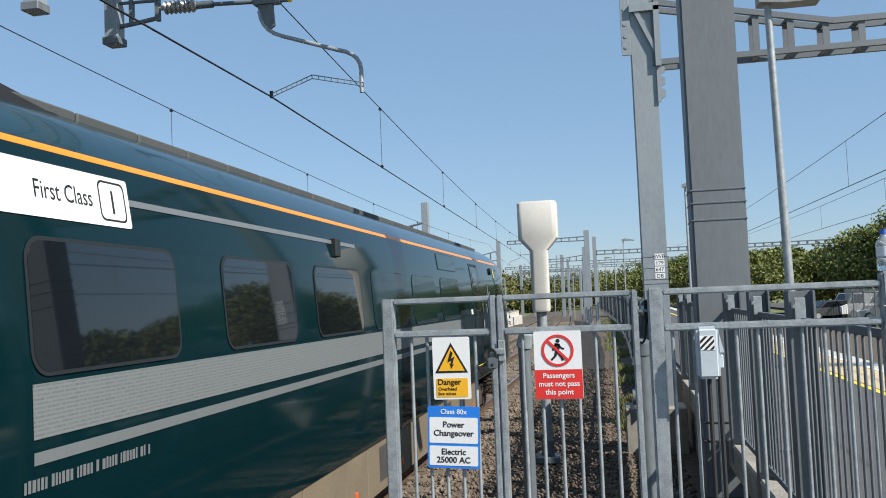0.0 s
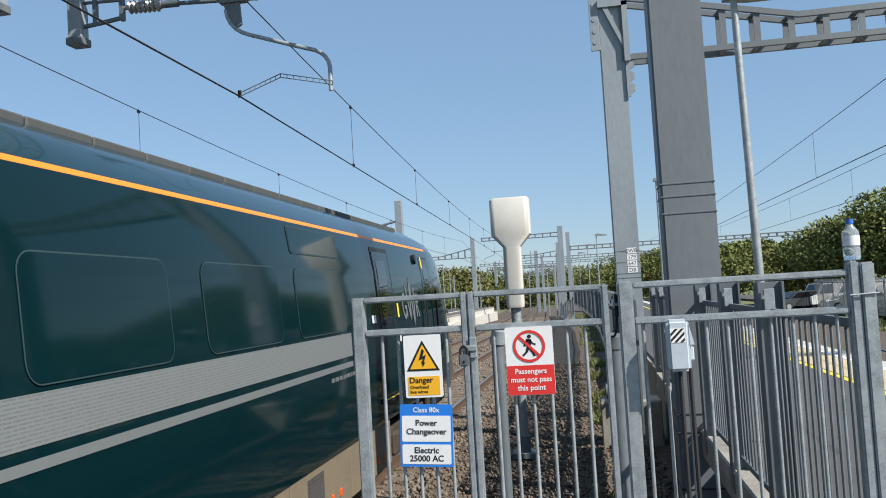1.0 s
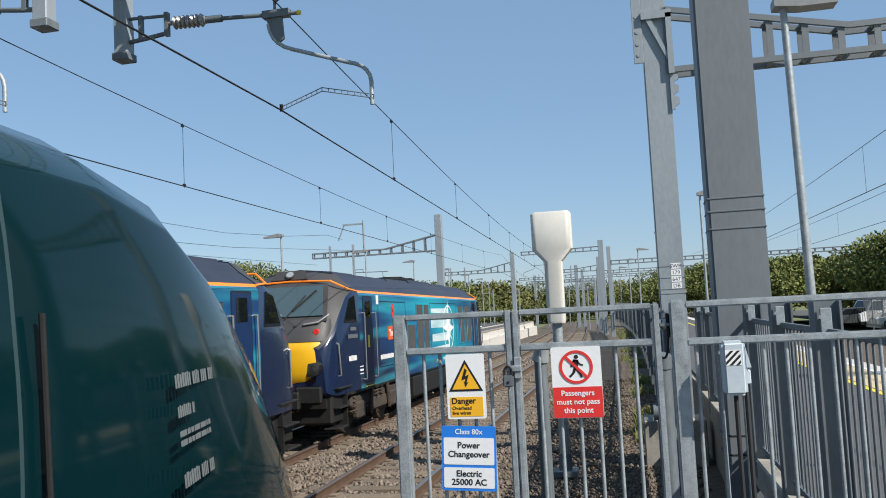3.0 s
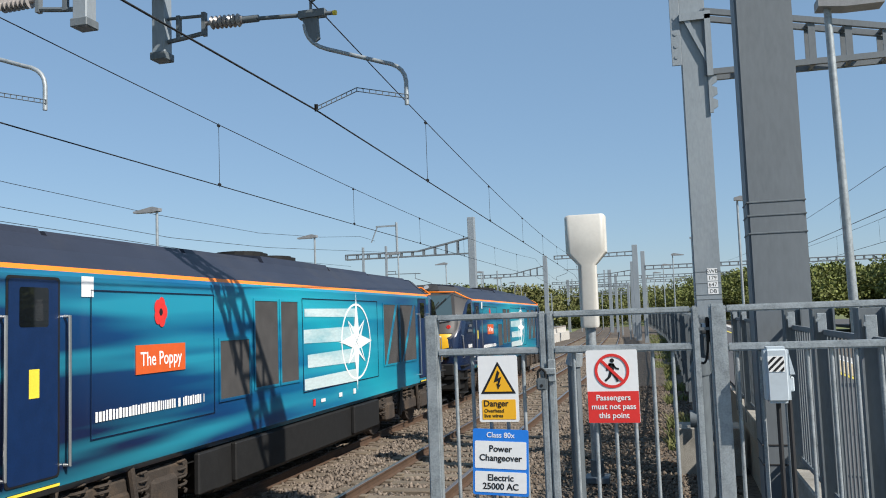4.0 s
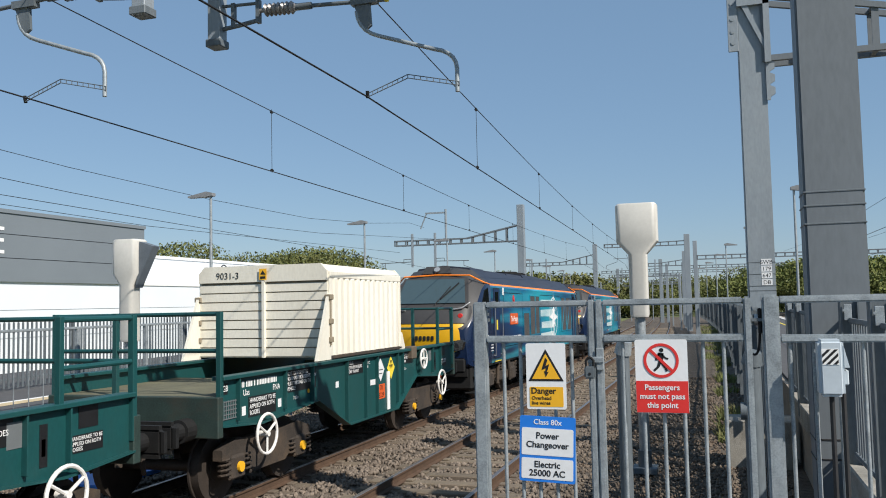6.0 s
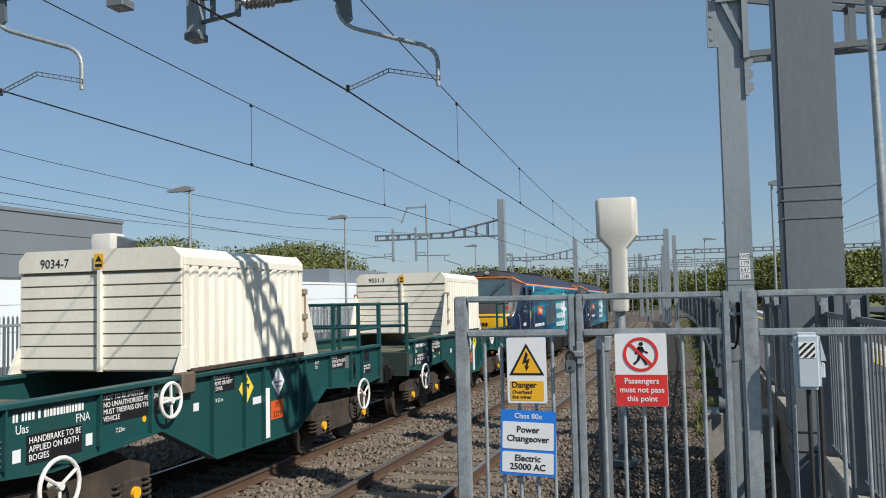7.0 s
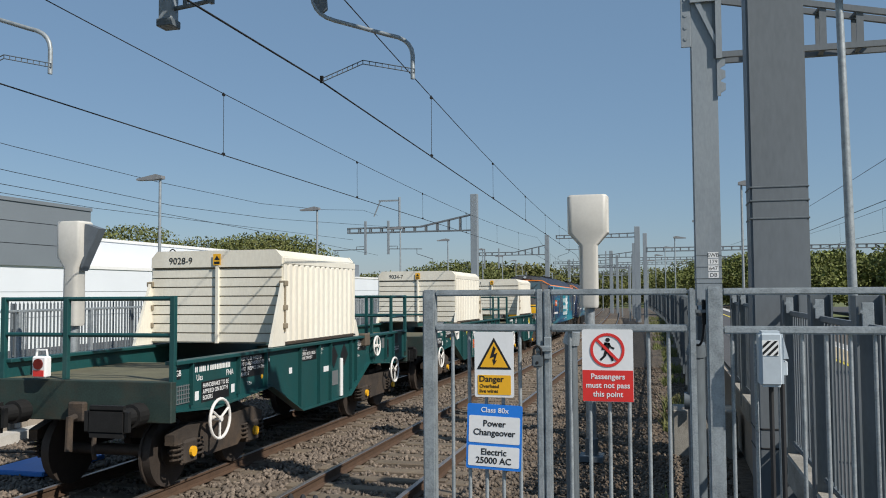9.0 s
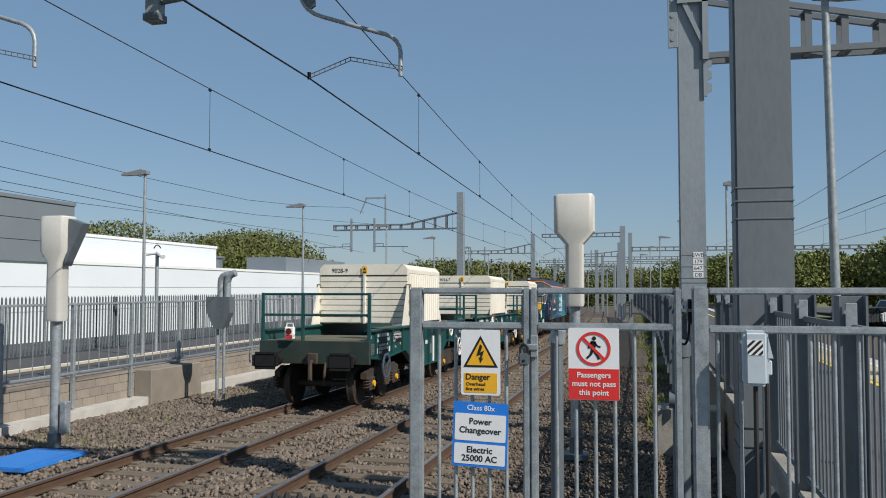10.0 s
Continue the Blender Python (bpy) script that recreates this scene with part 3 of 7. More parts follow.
# ---- grey junction box on the fence ----
def junction_box():
    g = empty("junction_box", label="pale blue-grey plastic junction box fixed to the fence", category="junction box")
    pale = material("pale_blue_grey_plastic", (0.46, 0.52, 0.56), 0.5, 0, 0.05)
    bm = bmesh.new()
    rbox(bm, 0.353, 0.44, GY - 0.13, GY - 0.03, 2.235, 2.442, 0.012, 3)
    part("housing", bm, pale, g, smooth=True)
    bm = bmesh.new()
    rbox(bm, 0.437, 0.456, GY - 0.1, GY - 0.04, 2.275, 2.33, 0.004)
    prism(bm, [(0.44, GY - 0.12, 2.42), (0.44, GY - 0.12, 2.34), (0.458, GY - 0.12, 2.34)], (0, 0.06, 0))
    part("side_cap", bm, pale, g)
    mm = face_m((0.393, GY - 0.1305, 2.38), (1, 0, 0), (0, 0, 1))
    bm = bmesh.new()
    plate(bm, mm, rect(-0.029, -0.029, 0.029, 0.029), 0.001)
    part("label_plate", bm, white_paint, g)
    bm = bmesh.new()
    h = 0.027
    for a, b in ((-0.048, -0.036), (-0.024, -0.012), (0.0, 0.012), (0.024, 0.036)):
        # diagonal band between y = x + a and y = x + b, cut to the plate
        if b <= 0:
            pts = [(-h - a, -h), (h, h + a), (h, h + b), (-h - b, -h)]
        elif a >= 0:
            pts = [(-h, -h + a), (h - a, h), (h - b, h), (-h, -h + b)]
        plate(bm, mm, pts, 0.001, 0.0012)
    part("hazard_stripe", bm, black_paint, g)
    for x in (0.4, 0.44):
        bm = bmesh.new()
        tube(bm, (x, GY - 0.06, 0.95), (x, GY - 0.06, 2.24), 0.009, 8)
        part("conduit", bm, rubber, g, smooth=True)


junction_box()


# ---- side fence running away at the platform's edge ----
def side_fence():
    f = empty("side_fence", label="galvanised side fence with broad steel posts on a low concrete kerb", category="fence")
    FX = 1.13
    kerb = bmesh.new()
    rbox(kerb, FX - 0.07, FX + 0.09, 3.6, 14.4, 0.85, 1.12, 0.015)
    part("kerb", kerb, concrete_old, f)
    ys = (5.25, 6.75, 8.25, 9.75, 11.25, 12.75, 14.25)
    for y in ys:
        bm = bmesh.new()
        rbox(bm, FX - 0.075, FX + 0.075, y - 0.006, y + 0.006, 0.95, 2.56, 0.002)
        box(bm, FX - 0.075, FX - 0.062, y - 0.075, y + 0.075, 0.95, 2.56)
        box(bm, FX + 0.062, FX + 0.075, y - 0.075, y + 0.075, 0.95, 2.56)
        part("post", bm, galv_dull, f)
    prev = GY + 0.04
    for y in ys:
        for za, zb in ((2.36, 2.4), (1.2, 1.24)):
            bm = bmesh.new()
            rhs(bm, FX - 0.02, FX + 0.02, prev + 0.02, y - 0.08, za, zb)
            part("rail", bm, galv_dull, f)
        n = round((y - prev) / 0.125)
        for i in range(n):
            yy = prev + 0.02 + (y - 0.1 - prev) * (i + 0.5) / n
            bm = bmesh.new()
            tube(bm, (FX, yy, 1.22), (FX, yy, 2.38), 0.0075, 8)
            part("bar", bm, galv_dull, f, smooth=True)
        bm = bmesh.new()
        rbox(bm, FX - 0.05, FX + 0.012, y - 0.1, y - 0.085, 2.38, 2.52, 0.003)
        tube(bm, (FX - 0.05, y - 0.1, 2.47), (FX - 0.05, y - 0.11, 2.47), 0.012, 8)
        part("bracket", bm, galv, f)
        prev = y + 0.08


side_fence()


# ---- bottle on the end post ----
def bottle():
    g = empty("bottle", pose(1.112, GY, 2.641), "clear plastic water bottle with a blue cap on a post", "bottle")
    prof = [(0.0, 0.0), (0.03, 0.0), (0.033, 0.01), (0.033, 0.045), (0.031, 0.05), (0.033, 0.055), (0.033, 0.1), (0.031, 0.115), (0.014, 0.14), (0.012, 0.148)]
    bm = bmesh.new()
    loft(bm, [[(max(r, 0.001) * math.cos(2 * math.pi * i / 16), max(r, 0.001) * math.sin(2 * math.pi * i / 16), z) for i in range(16)] for r, z in prof])
    clear = material("clear_plastic", (0.75, 0.82, 0.86), 0.08, 0, 0.03)
    clear.node_tree.nodes["Principled BSDF"].inputs["Transmission Weight"].default_value = 0.75
    part("body", bm, clear, g, smooth=True)
    bm = bmesh.new()
    tube(bm, (0, 0, 0.146), (0, 0, 0.166), 0.015, 16)
    part("cap", bm, material("blue_cap", (0.05, 0.15, 0.55), 0.4), g, smooth=True)
    bm = bmesh.new()
    tube(bm, (0, 0, 0.058), (0, 0, 0.098), 0.0335, 16, caps=False)
    part("wrapper", bm, sign_white, g, smooth=True)


bottle()


# ---- car park, vehicles and yard cabin ----
def vehicle(x, y, turn, colour, van, label):
    g = empty("van" if van else "car", pose(x, y, -0.2, 0, 0, turn), label, "vehicle", "parked vehicles")
    paint = material("paint_" + colour[0], colour[1], 0.3, 0.1, 0.05, coat=0.4)
    if van:
        side = [(-2.4, 0.4), (2.35, 0.4), (2.4, 0.95), (1.75, 1.15), (1.2, 1.95), (-2.35, 2.0), (-2.42, 1.0)]
        glass = [(1.65, 1.17), (1.15, 1.85), (0.4, 1.85), (0.4, 1.15)]
    else:
        side = [(-2.1, 0.35), (2.1, 0.35), (2.15, 0.7), (1.2, 0.92), (0.55, 1.42), (-1.1, 1.45), (-1.8, 0.98), (-2.12, 0.9)]
        glass = [(1.1, 0.94), (0.52, 1.36), (-1.05, 1.38), (-1.6, 0.98)]
    bm = bmesh.new()
    loft(bm, [[(a * (1 if abs(w) < 0.8 else 0.985), w, b - (0 if abs(w) < 0.8 else 0.03)) for a, b in side] for w in (-0.88, -0.78, 0.78, 0.88)])
    part("body", bm, paint, g)
    for s in (-1, 1):
        bm = bmesh.new()
        prism(bm, [(a, s * 0.882, b) for a, b in glass], (0, s * 0.012, 0))
        part("side_glass", bm, window_dark, g)
        for a in (-1.3, 1.35):
            bm = bmesh.new()
            tube(bm, (a, s * 0.7, 0.32), (a, s * 0.9, 0.32), 0.32, 18)
            w = part("wheel", bm, rubber, g)
            bm = bmesh.new()
            tube(bm, (a, s * 0.9, 0.32), (a, s * 0.91, 0.32), 0.2, 12)
            part("hub", bm, galv, w)
        bm = bmesh.new()
        rbox(bm, (2.34 if van else 2.1), (2.42 if van else 2.18), s * 0.65 - 0.16, s * 0.65 + 0.16, 0.62, 0.78, 0.02)
        part("headlight", bm, sign_white, g)
    bm = bmesh.new()
    k = (1.78, 1.18, 1.25, 1.88) if van else (1.2, 0.95, 0.6, 1.38)
    prism(bm, [(k[0], -0.72, k[1]), (k[0], 0.72, k[1]), (k[2], 0.66, k[3]), (k[2], -0.66, k[3])], (0.02, 0, 0.02))
    part("windscreen", bm, window_dark, g)
    return g


window_dark = glass_dark("vehicle_glass", (0.01, 0.012, 0.015))
for x, y, turn, colour, van in ((16.2, 70, 200, ("graphite", (0.06, 0.065, 0.07)), False), (18.8, 71, 205, ("white", (0.7, 0.7, 0.7)), True), (21.4, 70, 200, ("white", (0.7, 0.7, 0.7)), True),
                                (19.0, 64, 160, ("silver", (0.4, 0.41, 0.42)), False), (22.5, 63, 190, ("black", (0.02, 0.02, 0.022)), False), (24.5, 70, 200, ("blue", (0.03, 0.06, 0.16)), False),
                                (27.5, 69, 200, ("silver", (0.4, 0.41, 0.42)), False), (20.5, 56, 180, ("white", (0.7, 0.7, 0.7)), True), (25.8, 58, 180, ("white", (0.7, 0.7, 0.7)), True)):
    vehicle(x, y, turn, colour, van, colour[0] + (" van" if van else " car") + " parked in the fenced car park")
g = empty("site_cabin", label="grey portable site cabin standing in the yard", category="cabin")
bm = bmesh.new()
rbox(bm, 25.5, 34, 66, 69, -0.2, 2.6, 0.03)
part("body", bm, cladding_grey, g)
bm = bmesh.new()
rbox(bm, 25.4, 34.1, 65.9, 69.1, 2.6, 2.75, 0.02)
part("roof", bm, galv_dull, g)
for x in (26.3, 28.6, 31.0):
    bm = bmesh.new()
    box(bm, x, x + 1.0, 65.96, 65.99, 1.0, 2.0)
    part("window", bm, white_paint, g)
g = empty("camera_post", pose(17.0, 45, -0.3), "slim dark yard post with a white camera", "camera post")
bm = bmesh.new()
tube(bm, (0, 0, 0), (-0.1, 0, 4.2), 0.05, 8)
part("pole", bm, dark_steel, g)
bm = bmesh.new()
tube(bm, (-0.2, 0, 4.1), (0.25, -0.1, 4.3), 0.1, 10)
part("camera", bm, white_paint, g)

# ---- overhead line masts ----
def i_beam(bm, x, y, z0, z1, w, d, t=0.03, lean=0.0):
    """An upright H-section, flanges across the line; lean: metres sideways at the top."""
    def sec(z):
        s = lean * (z - z0) / (z1 - z0)
        return [(x + s + px, y + py, z) for px, py in ((-w / 2, -d / 2), (w / 2, -d / 2), (w / 2, -d / 2 + t), (t / 2, -d / 2 + t), (t / 2, d / 2 - t), (w / 2, d / 2 - t), (w / 2, d / 2), (-w / 2, d / 2),
                                                       (-w / 2, d / 2 - t), (-t / 2, d / 2 - t), (-t / 2, -d / 2 + t), (-w / 2, -d / 2 + t))]
    loft(bm, [sec(z0), sec(z1)])


def lattice_boom(g, x0, x1, y, z_bot, depth0, depth1, x_knee, mat, chord=0.1, pitch=0.55):
    """A ladder boom that is deep at the mast (x1) and shallower from the knee on."""
    def top(x):
        if (x - x_knee) * (x1 - x_knee) <= 0:
            return z_bot + depth0
        return z_bot + depth0 + (depth1 - depth0) * (x - x_knee) / (x1 - x_knee)
    for yy in (y - 0.2, y + 0.2):
        bm = bmesh.new()
        for a, b in ((x0, x_knee), (x_knee, x1)):
            for off in (0, 1):
                za, zb = (z_bot, z_bot) if off == 0 else (top(a), top(b))
                loft(bm, [[(xx, yy - 0.04, z), (xx, yy + 0.04, z), (xx, yy + 0.04, z + chord), (xx, yy - 0.04, z + chord)] for xx, z in ((a, za), (b, zb))])
        part("chord", bm, mat, g)
    n = max(1, int(abs(x1 - x0) / pitch))
    for i in range(n + 1):
        x = x0 + (x1 - x0) * i / n
        bm = bmesh.new()
        for yy in (y - 0.2, y + 0.2):
            box(bm, x - 0.055, x + 0.055, yy - 0.012, yy + 0.012, z_bot, top(x) + chord)
        box(bm, x - 0.04, x + 0.04, y - 0.2, y + 0.2, z_bot + 0.01, z_bot + 0.05)
        box(bm, x - 0.04, x + 0.04, y - 0.2, y + 0.2, top(x) + 0.04, top(x) + 0.08)
        part("batten", bm, mat, g)


def notch_bracket(g, x, y, z0, z1, mat):
    bm = bmesh.new()
    box(bm, x - 0.03, x + 0.03, y - 0.02, y + 0.02, z0, z1)
    k = z0 + 0.05
    while k < z1 - 0.1:
        prism(bm, [(x + 0.03, y - 0.02, k), (x + 0.11, y - 0.02, k + 0.05), (x + 0.11, y - 0.02, k + 0.16), (x + 0.03, y - 0.02, k + 0.2)], (0, 0.04, 0))
        k += 0.22
    part("climb_guard", bm, mat, g)


M1 = (1.10, 8.75)
g = empty("catenary_mast", label="broad grey galvanised overhead line mast with strapped bands", category="mast")
bm = bmesh.new()
rbox(bm, M1[0] - 0.262, M1[0] + 0.262, M1[1] - 0.2, M1[1] + 0.2, -0.1, 8.3, 0.02, 2)
part("column", bm, mast_dark, g)
for z in (3.57, 3.44, 3.27, 1.28, 1.1, 0.55):
    bm = bmesh.new()
    rbox(bm, M1[0] - 0.268, M1[0] + 0.268, M1[1] - 0.206, M1[1] + 0.206, z - 0.008, z + 0.008, 0.003)
    part("strap", bm, galv_dull if z > 2 else rubber, g)
bm = bmesh.new()
rbox(bm, M1[0] - 0.6, M1[0] + 0.5, M1[1] - 0.5, M1[1] + 0.5, -0.5, -0.06, 0.02)
part("foundation", bm, concrete_old, g)
for sx in (-1, 1):
    bm = bmesh.new()
    prism(bm, [(M1[0] + sx * 0.262, M1[1] - 0.21, -0.06), (M1[0] + sx * 0.45, M1[1] - 0.21, -0.06), (M1[0] + sx * 0.262, M1[1] - 0.21, 0.5)], (0, 0.02, 0))
    part("gusset", bm, mast_dark, g)
lattice_boom(g, -10.2, 0.9, 8.7, 7.0, 0.35, 0.95, -3.0, mast_grey)

M2 = (0.79, 15.5)
g = empty("catenary_mast", label="grey galvanised lattice-boom mast with a number plate", category="mast")
bm = bmesh.new()
rbox(bm, M2[0] - 0.22, M2[0] + 0.22, M2[1] - 0.18, M2[1] + 0.18, -0.3, 9.4, 0.015, 2)
part("column", bm, mast_grey, g)
bm = bmesh.new()
rbox(bm, M2[0] - 0.65, M2[0] + 0.4, M2[1] - 0.4, M2[1] + 0.4, -0.5, 0.55, 0.02)
part("foundation", bm, concrete_old, g)
bm = bmesh.new()
rbox(bm, M2[0] - 0.38, M2[0] - 0.21, M2[1] - 0.19, M2[1] - 0.16, 6.85, 8.1, 0.006)
for z in (7.0, 7.2, 7.42, 7.7):
    tube(bm, (M2[0] - 0.3, M2[1] - 0.192, z), (M2[0] - 0.3, M2[1] - 0.2, z), 0.035, 10)
part("bolt_plate", bm, mast_grey, g)
bm = bmesh.new()
prism(bm, [(M2[0] - 0.2, M2[1] - 0.24, 7.75), (M2[0] + 0.26, M2[1] - 0.24, 6.7), (M2[0] + 0.26, M2[1] - 0.24, 6.85), (M2[0] - 0.1, M2[1] - 0.24, 7.75)], (0, 0.05, 0))
box(bm, M2[0] - 0.22, M2[0] + 0.3, M2[1] - 0.26, M2[1] - 0.19, 7.62, 7.76)
box(bm, M2[0] + 0.2, M2[0] + 0.3, M2[1] - 0.26, M2[1] - 0.19, 6.6, 7.7)
part("knee_plate", bm, mast_grey, g)
notch_bracket(g, M2[0] + 0.24, M2[1] - 0.2, 5.95, 6.7, mast_grey)
# mast_dark here paints the shaded look of the boom
lattice_boom(g, 12.5, 1.0, 15.5, 6.62, 0.45, 1.1, 4.0, mast_dark)
mp = face_m((M2[0] + 0.14 - 0.06, M2[1] - 0.1815, 2.95), (1, 0, 0), (0, 0, 1))
for k, word in enumerate(("SWB", "179", "647", "DB")):
    bm = bmesh.new()
    plate(bm, mp, rect(-0.085, 0.24 - 0.115 * k - 0.05, 0.085, 0.24 - 0.115 * k + 0.05), 0.003)
    part("number_plate", bm, sign_white, g)
    lettering(word, 0.095, mp @ Matrix.Translation((0, 0.24 - 0.115 * k - 0.033, 0.0035)), black_paint, g)
for z in (2.7, 2.78, 2.98, 3.18):
    bm = bmesh.new()
    box(bm, M2[0] - 0.224, M2[0] + 0.224, M2[1] - 0.184, M2[1] + 0.184, z, z + 0.01)
    part("strap", bm, galv_dull, g)


def cantilever(y, sx, tube_x, back, label):
    """A registration arm on its drop tube; sx: +1 reaches to the right."""
    g = empty("registration_arm", label=label, category="overhead arm")
    bm = bmesh.new()
    rbox(bm, tube_x - 0.09, tube_x + 0.09, y - 0.09, y + 0.09, 6.0, 7.02, 0.01)
    part("drop_tube", bm, mast_grey, g)
    bm = bmesh.new()
    rbox(bm, tube_x - 0.11, tube_x + 0.11, y - 0.11, y + 0.11, 5.96, 6.06, 0.01)
    part("tube_foot", bm, galv_dull, g)
    X = lambda d: tube_x + sx * d
    bm = bmesh.new()
    pipe(bm, [(X(0.08), y, 6.5), (X(0.62), y, 6.48)], 0.022, 8)
    pipe(bm, [(X(0.08), y, 6.2), (X(0.3), y, 6.22), (X(0.62), y, 6.26)], 0.03, 8)
    box(bm, *sorted((X(0.22), X(0.27))), y - 0.03, y + 0.03, 6.2, 6.52)
    box(bm, *sorted((X(0.58), X(0.63))), y - 0.035, y + 0.035, 6.22, 6.52)
    part("bracket", bm, galv_dull, g)
    bm = bmesh.new()
    pipe(bm, [(X(0.62), y, 6.38), (X(0.72), y, 6.375)], 0.03, 10)
    k = 0.72
    while k < 1.14:
        tube(bm, (X(k), y, 6.375 - 0.03 * (k - 0.7)), (X(k + 0.028), y, 6.375 - 0.03 * (k - 0.7)), 0.085, 14, 0.06)
        tube(bm, (X(k + 0.028), y, 6.374 - 0.03 * (k - 0.7)), (X(k + 0.06), y, 6.373 - 0.03 * (k - 0.7)), 0.05, 12)
        k += 0.06
    part("insulator", bm, porcelain, g, "grey ribbed insulator", smooth=True)
    bm = bmesh.new()
    pipe(bm, [(X(1.14), y, 6.36), (X(1.35), y, 6.355)], 0.045, 10)
    pipe(bm, [(X(1.3), y, 6.355), (X(2.34), y, 6.3)], 0.026, 10)
    part("top_tube", bm, galv_dull, g, smooth=True)
    bm = bmesh.new()
    tube(bm, (X(2.34), y, 6.3), (X(2.38), y, 6.299), 0.03, 10)
    part("end_cap", bm, yellow_paint, g, "yellow end cap")
    bm = bmesh.new()
    if back:
        hang = X(1.75)
        X = lambda d: hang - sx * (d - 2.0)
    prism(bm, [(X(1.92), y - 0.02, 6.3), (X(2.14), y - 0.02, 6.3), (X(2.16), y - 0.02, 6.0), (X(2.07), y - 0.02, 5.94)], (0, 0.04, 0))
    box(bm, *sorted((X(1.9), X(2.24))), y - 0.05, y + 0.05, 6.27, 6.36)
    pipe(bm, [(X(2.05), y, 6.36), (X(2.05), y, 6.47), (X(2.1), y, 6.5)], 0.02, 8)
    part("clamp", bm, galv_dull, g)
    bm = bmesh.new()
    pts = bend((X(1.96), y, 6.2), (X(1.98), y, 5.95), (X(2.25), y, 5.86), 5) + bend((X(2.95), y, 5.62), (X(3.22), y, 5.56), (X(3.23), y, 5.36), 5) + [(X(3.23), y, 5.08)]
    pipe(bm, pts, 0.026, 10)
    part("curved_arm", bm, galv, g, smooth=True)
    bm = bmesh.new()
    a, b, c = Vector((X(3.26), y - 0.02, 5.17)), Vector((X(2.62), y - 0.02, 5.32)), Vector((X(2.1), y - 0.02, 5.14))
    for p, q in ((a, b), (b, c)):
        for dz in (-0.022, 0.022):
            tube(bm, p + Vector((0, 0, dz)), q + Vector((0, 0, dz)), 0.006, 6)
        for k in range(9):
            r = p.lerp(q, k / 8)
            tube(bm, r - Vector((0, 0, 0.024)), r + Vector((0, 0, 0.024)), 0.005, 5)
    part("steady_arm", bm, galv_dull, g)
    bm = bmesh.new()
    tube(bm, (X(2.09), y, 5.11), (X(2.1), y - 0.03, 5.19), 0.022, 8)
    part("wire_clip", bm, dark_steel, g)


cantilever(9.4, 1, -6.0, False, "galvanised registration arm with insulator over the near line")
cantilever(8.05, -1, -6.12, True, "galvanised registration arm with insulator over the far line")


# ---- wires ----
def wire(name, pts, r, label):
    bm = bmesh.new()
    pipe(bm, pts, r, 6)
    return tagged(part(name, bm, wire_m), label, "wire", "overhead wires")


def span_pair(xa, xb, ya, yb, z_contact, z_top, sag, drops, label):
    """Contact wire and messenger over one span, with droppers at the given places."""
    n = 18
    wire("contact_wire", [(xa, ya, z_contact), (xb, yb, z_contact)], 0.0105, label + " contact wire")

    def at(y):
        f = (y - ya) / (yb - ya)
        return xa + (xb - xa) * f, z_top - sag * 4 * f * (1 - f)
    pts = []
    for k in range(n + 1):
        y = ya + (yb - ya) * k / n
        pts.append((at(y)[0], y, at(y)[1]))
    wire("messenger_wire", pts, 0.008, label + " messenger wire")
    for y in drops:
        x, z = at(y)
        bm = bmesh.new()
        tube(bm, (x, y, z_contact - 0.03), (x, y, z + 0.03), 0.005, 5)
        tube(bm, (x, y - 0.02, z_contact + 0.02), (x, y + 0.02, z_contact + 0.02), 0.03, 6)
        tube(bm, (x, y - 0.02, z - 0.02), (x, y + 0.02, z - 0.02), 0.03, 6)
        tagged(part("dropper", bm, wire_m), "thin dropper wire between messenger and contact wire", "wire", "droppers")


span_pair(-3.92, -5.95, 9.4, 61.5, 5.13, 6.45, 0.45, (15.3, 22.8, 30.4, 38, 46, 54), "near line")
span_pair(-5.95, -9.6, 61.5, 110, 5.13, 6.45, 0.45, (70, 80, 90, 100), "distant near line")
wire("contact_wire", [(-3.95, -25, 5.13), (-3.92, 9.4, 5.13)], 0.0105, "near line contact wire behind")
wire("messenger_wire", [(-3.95, -25, 6.1), (-3.92, 9.4, 6.45)], 0.008, "near line messenger wire behind")
span_pair(-7.65, -8.75, 8.05, 61.5, 5.13, 6.45, 0.45, (14.0, 21.5, 28.5, 36, 44, 52), "far line")
span_pair(-8.75, -12.4, 61.5, 110, 5.13, 6.45, 0.45, (70, 80, 90, 100), "distant far line")
wire("contact_wire", [(-7.4, -25, 5.13), (-7.65, 8.05, 5.13)], 0.0105, "far line contact wire behind")
wire("messenger_wire", [(-7.4, -25, 6.1), (-7.65, 8.05, 6.45)], 0.008, "far line messenger wire behind")


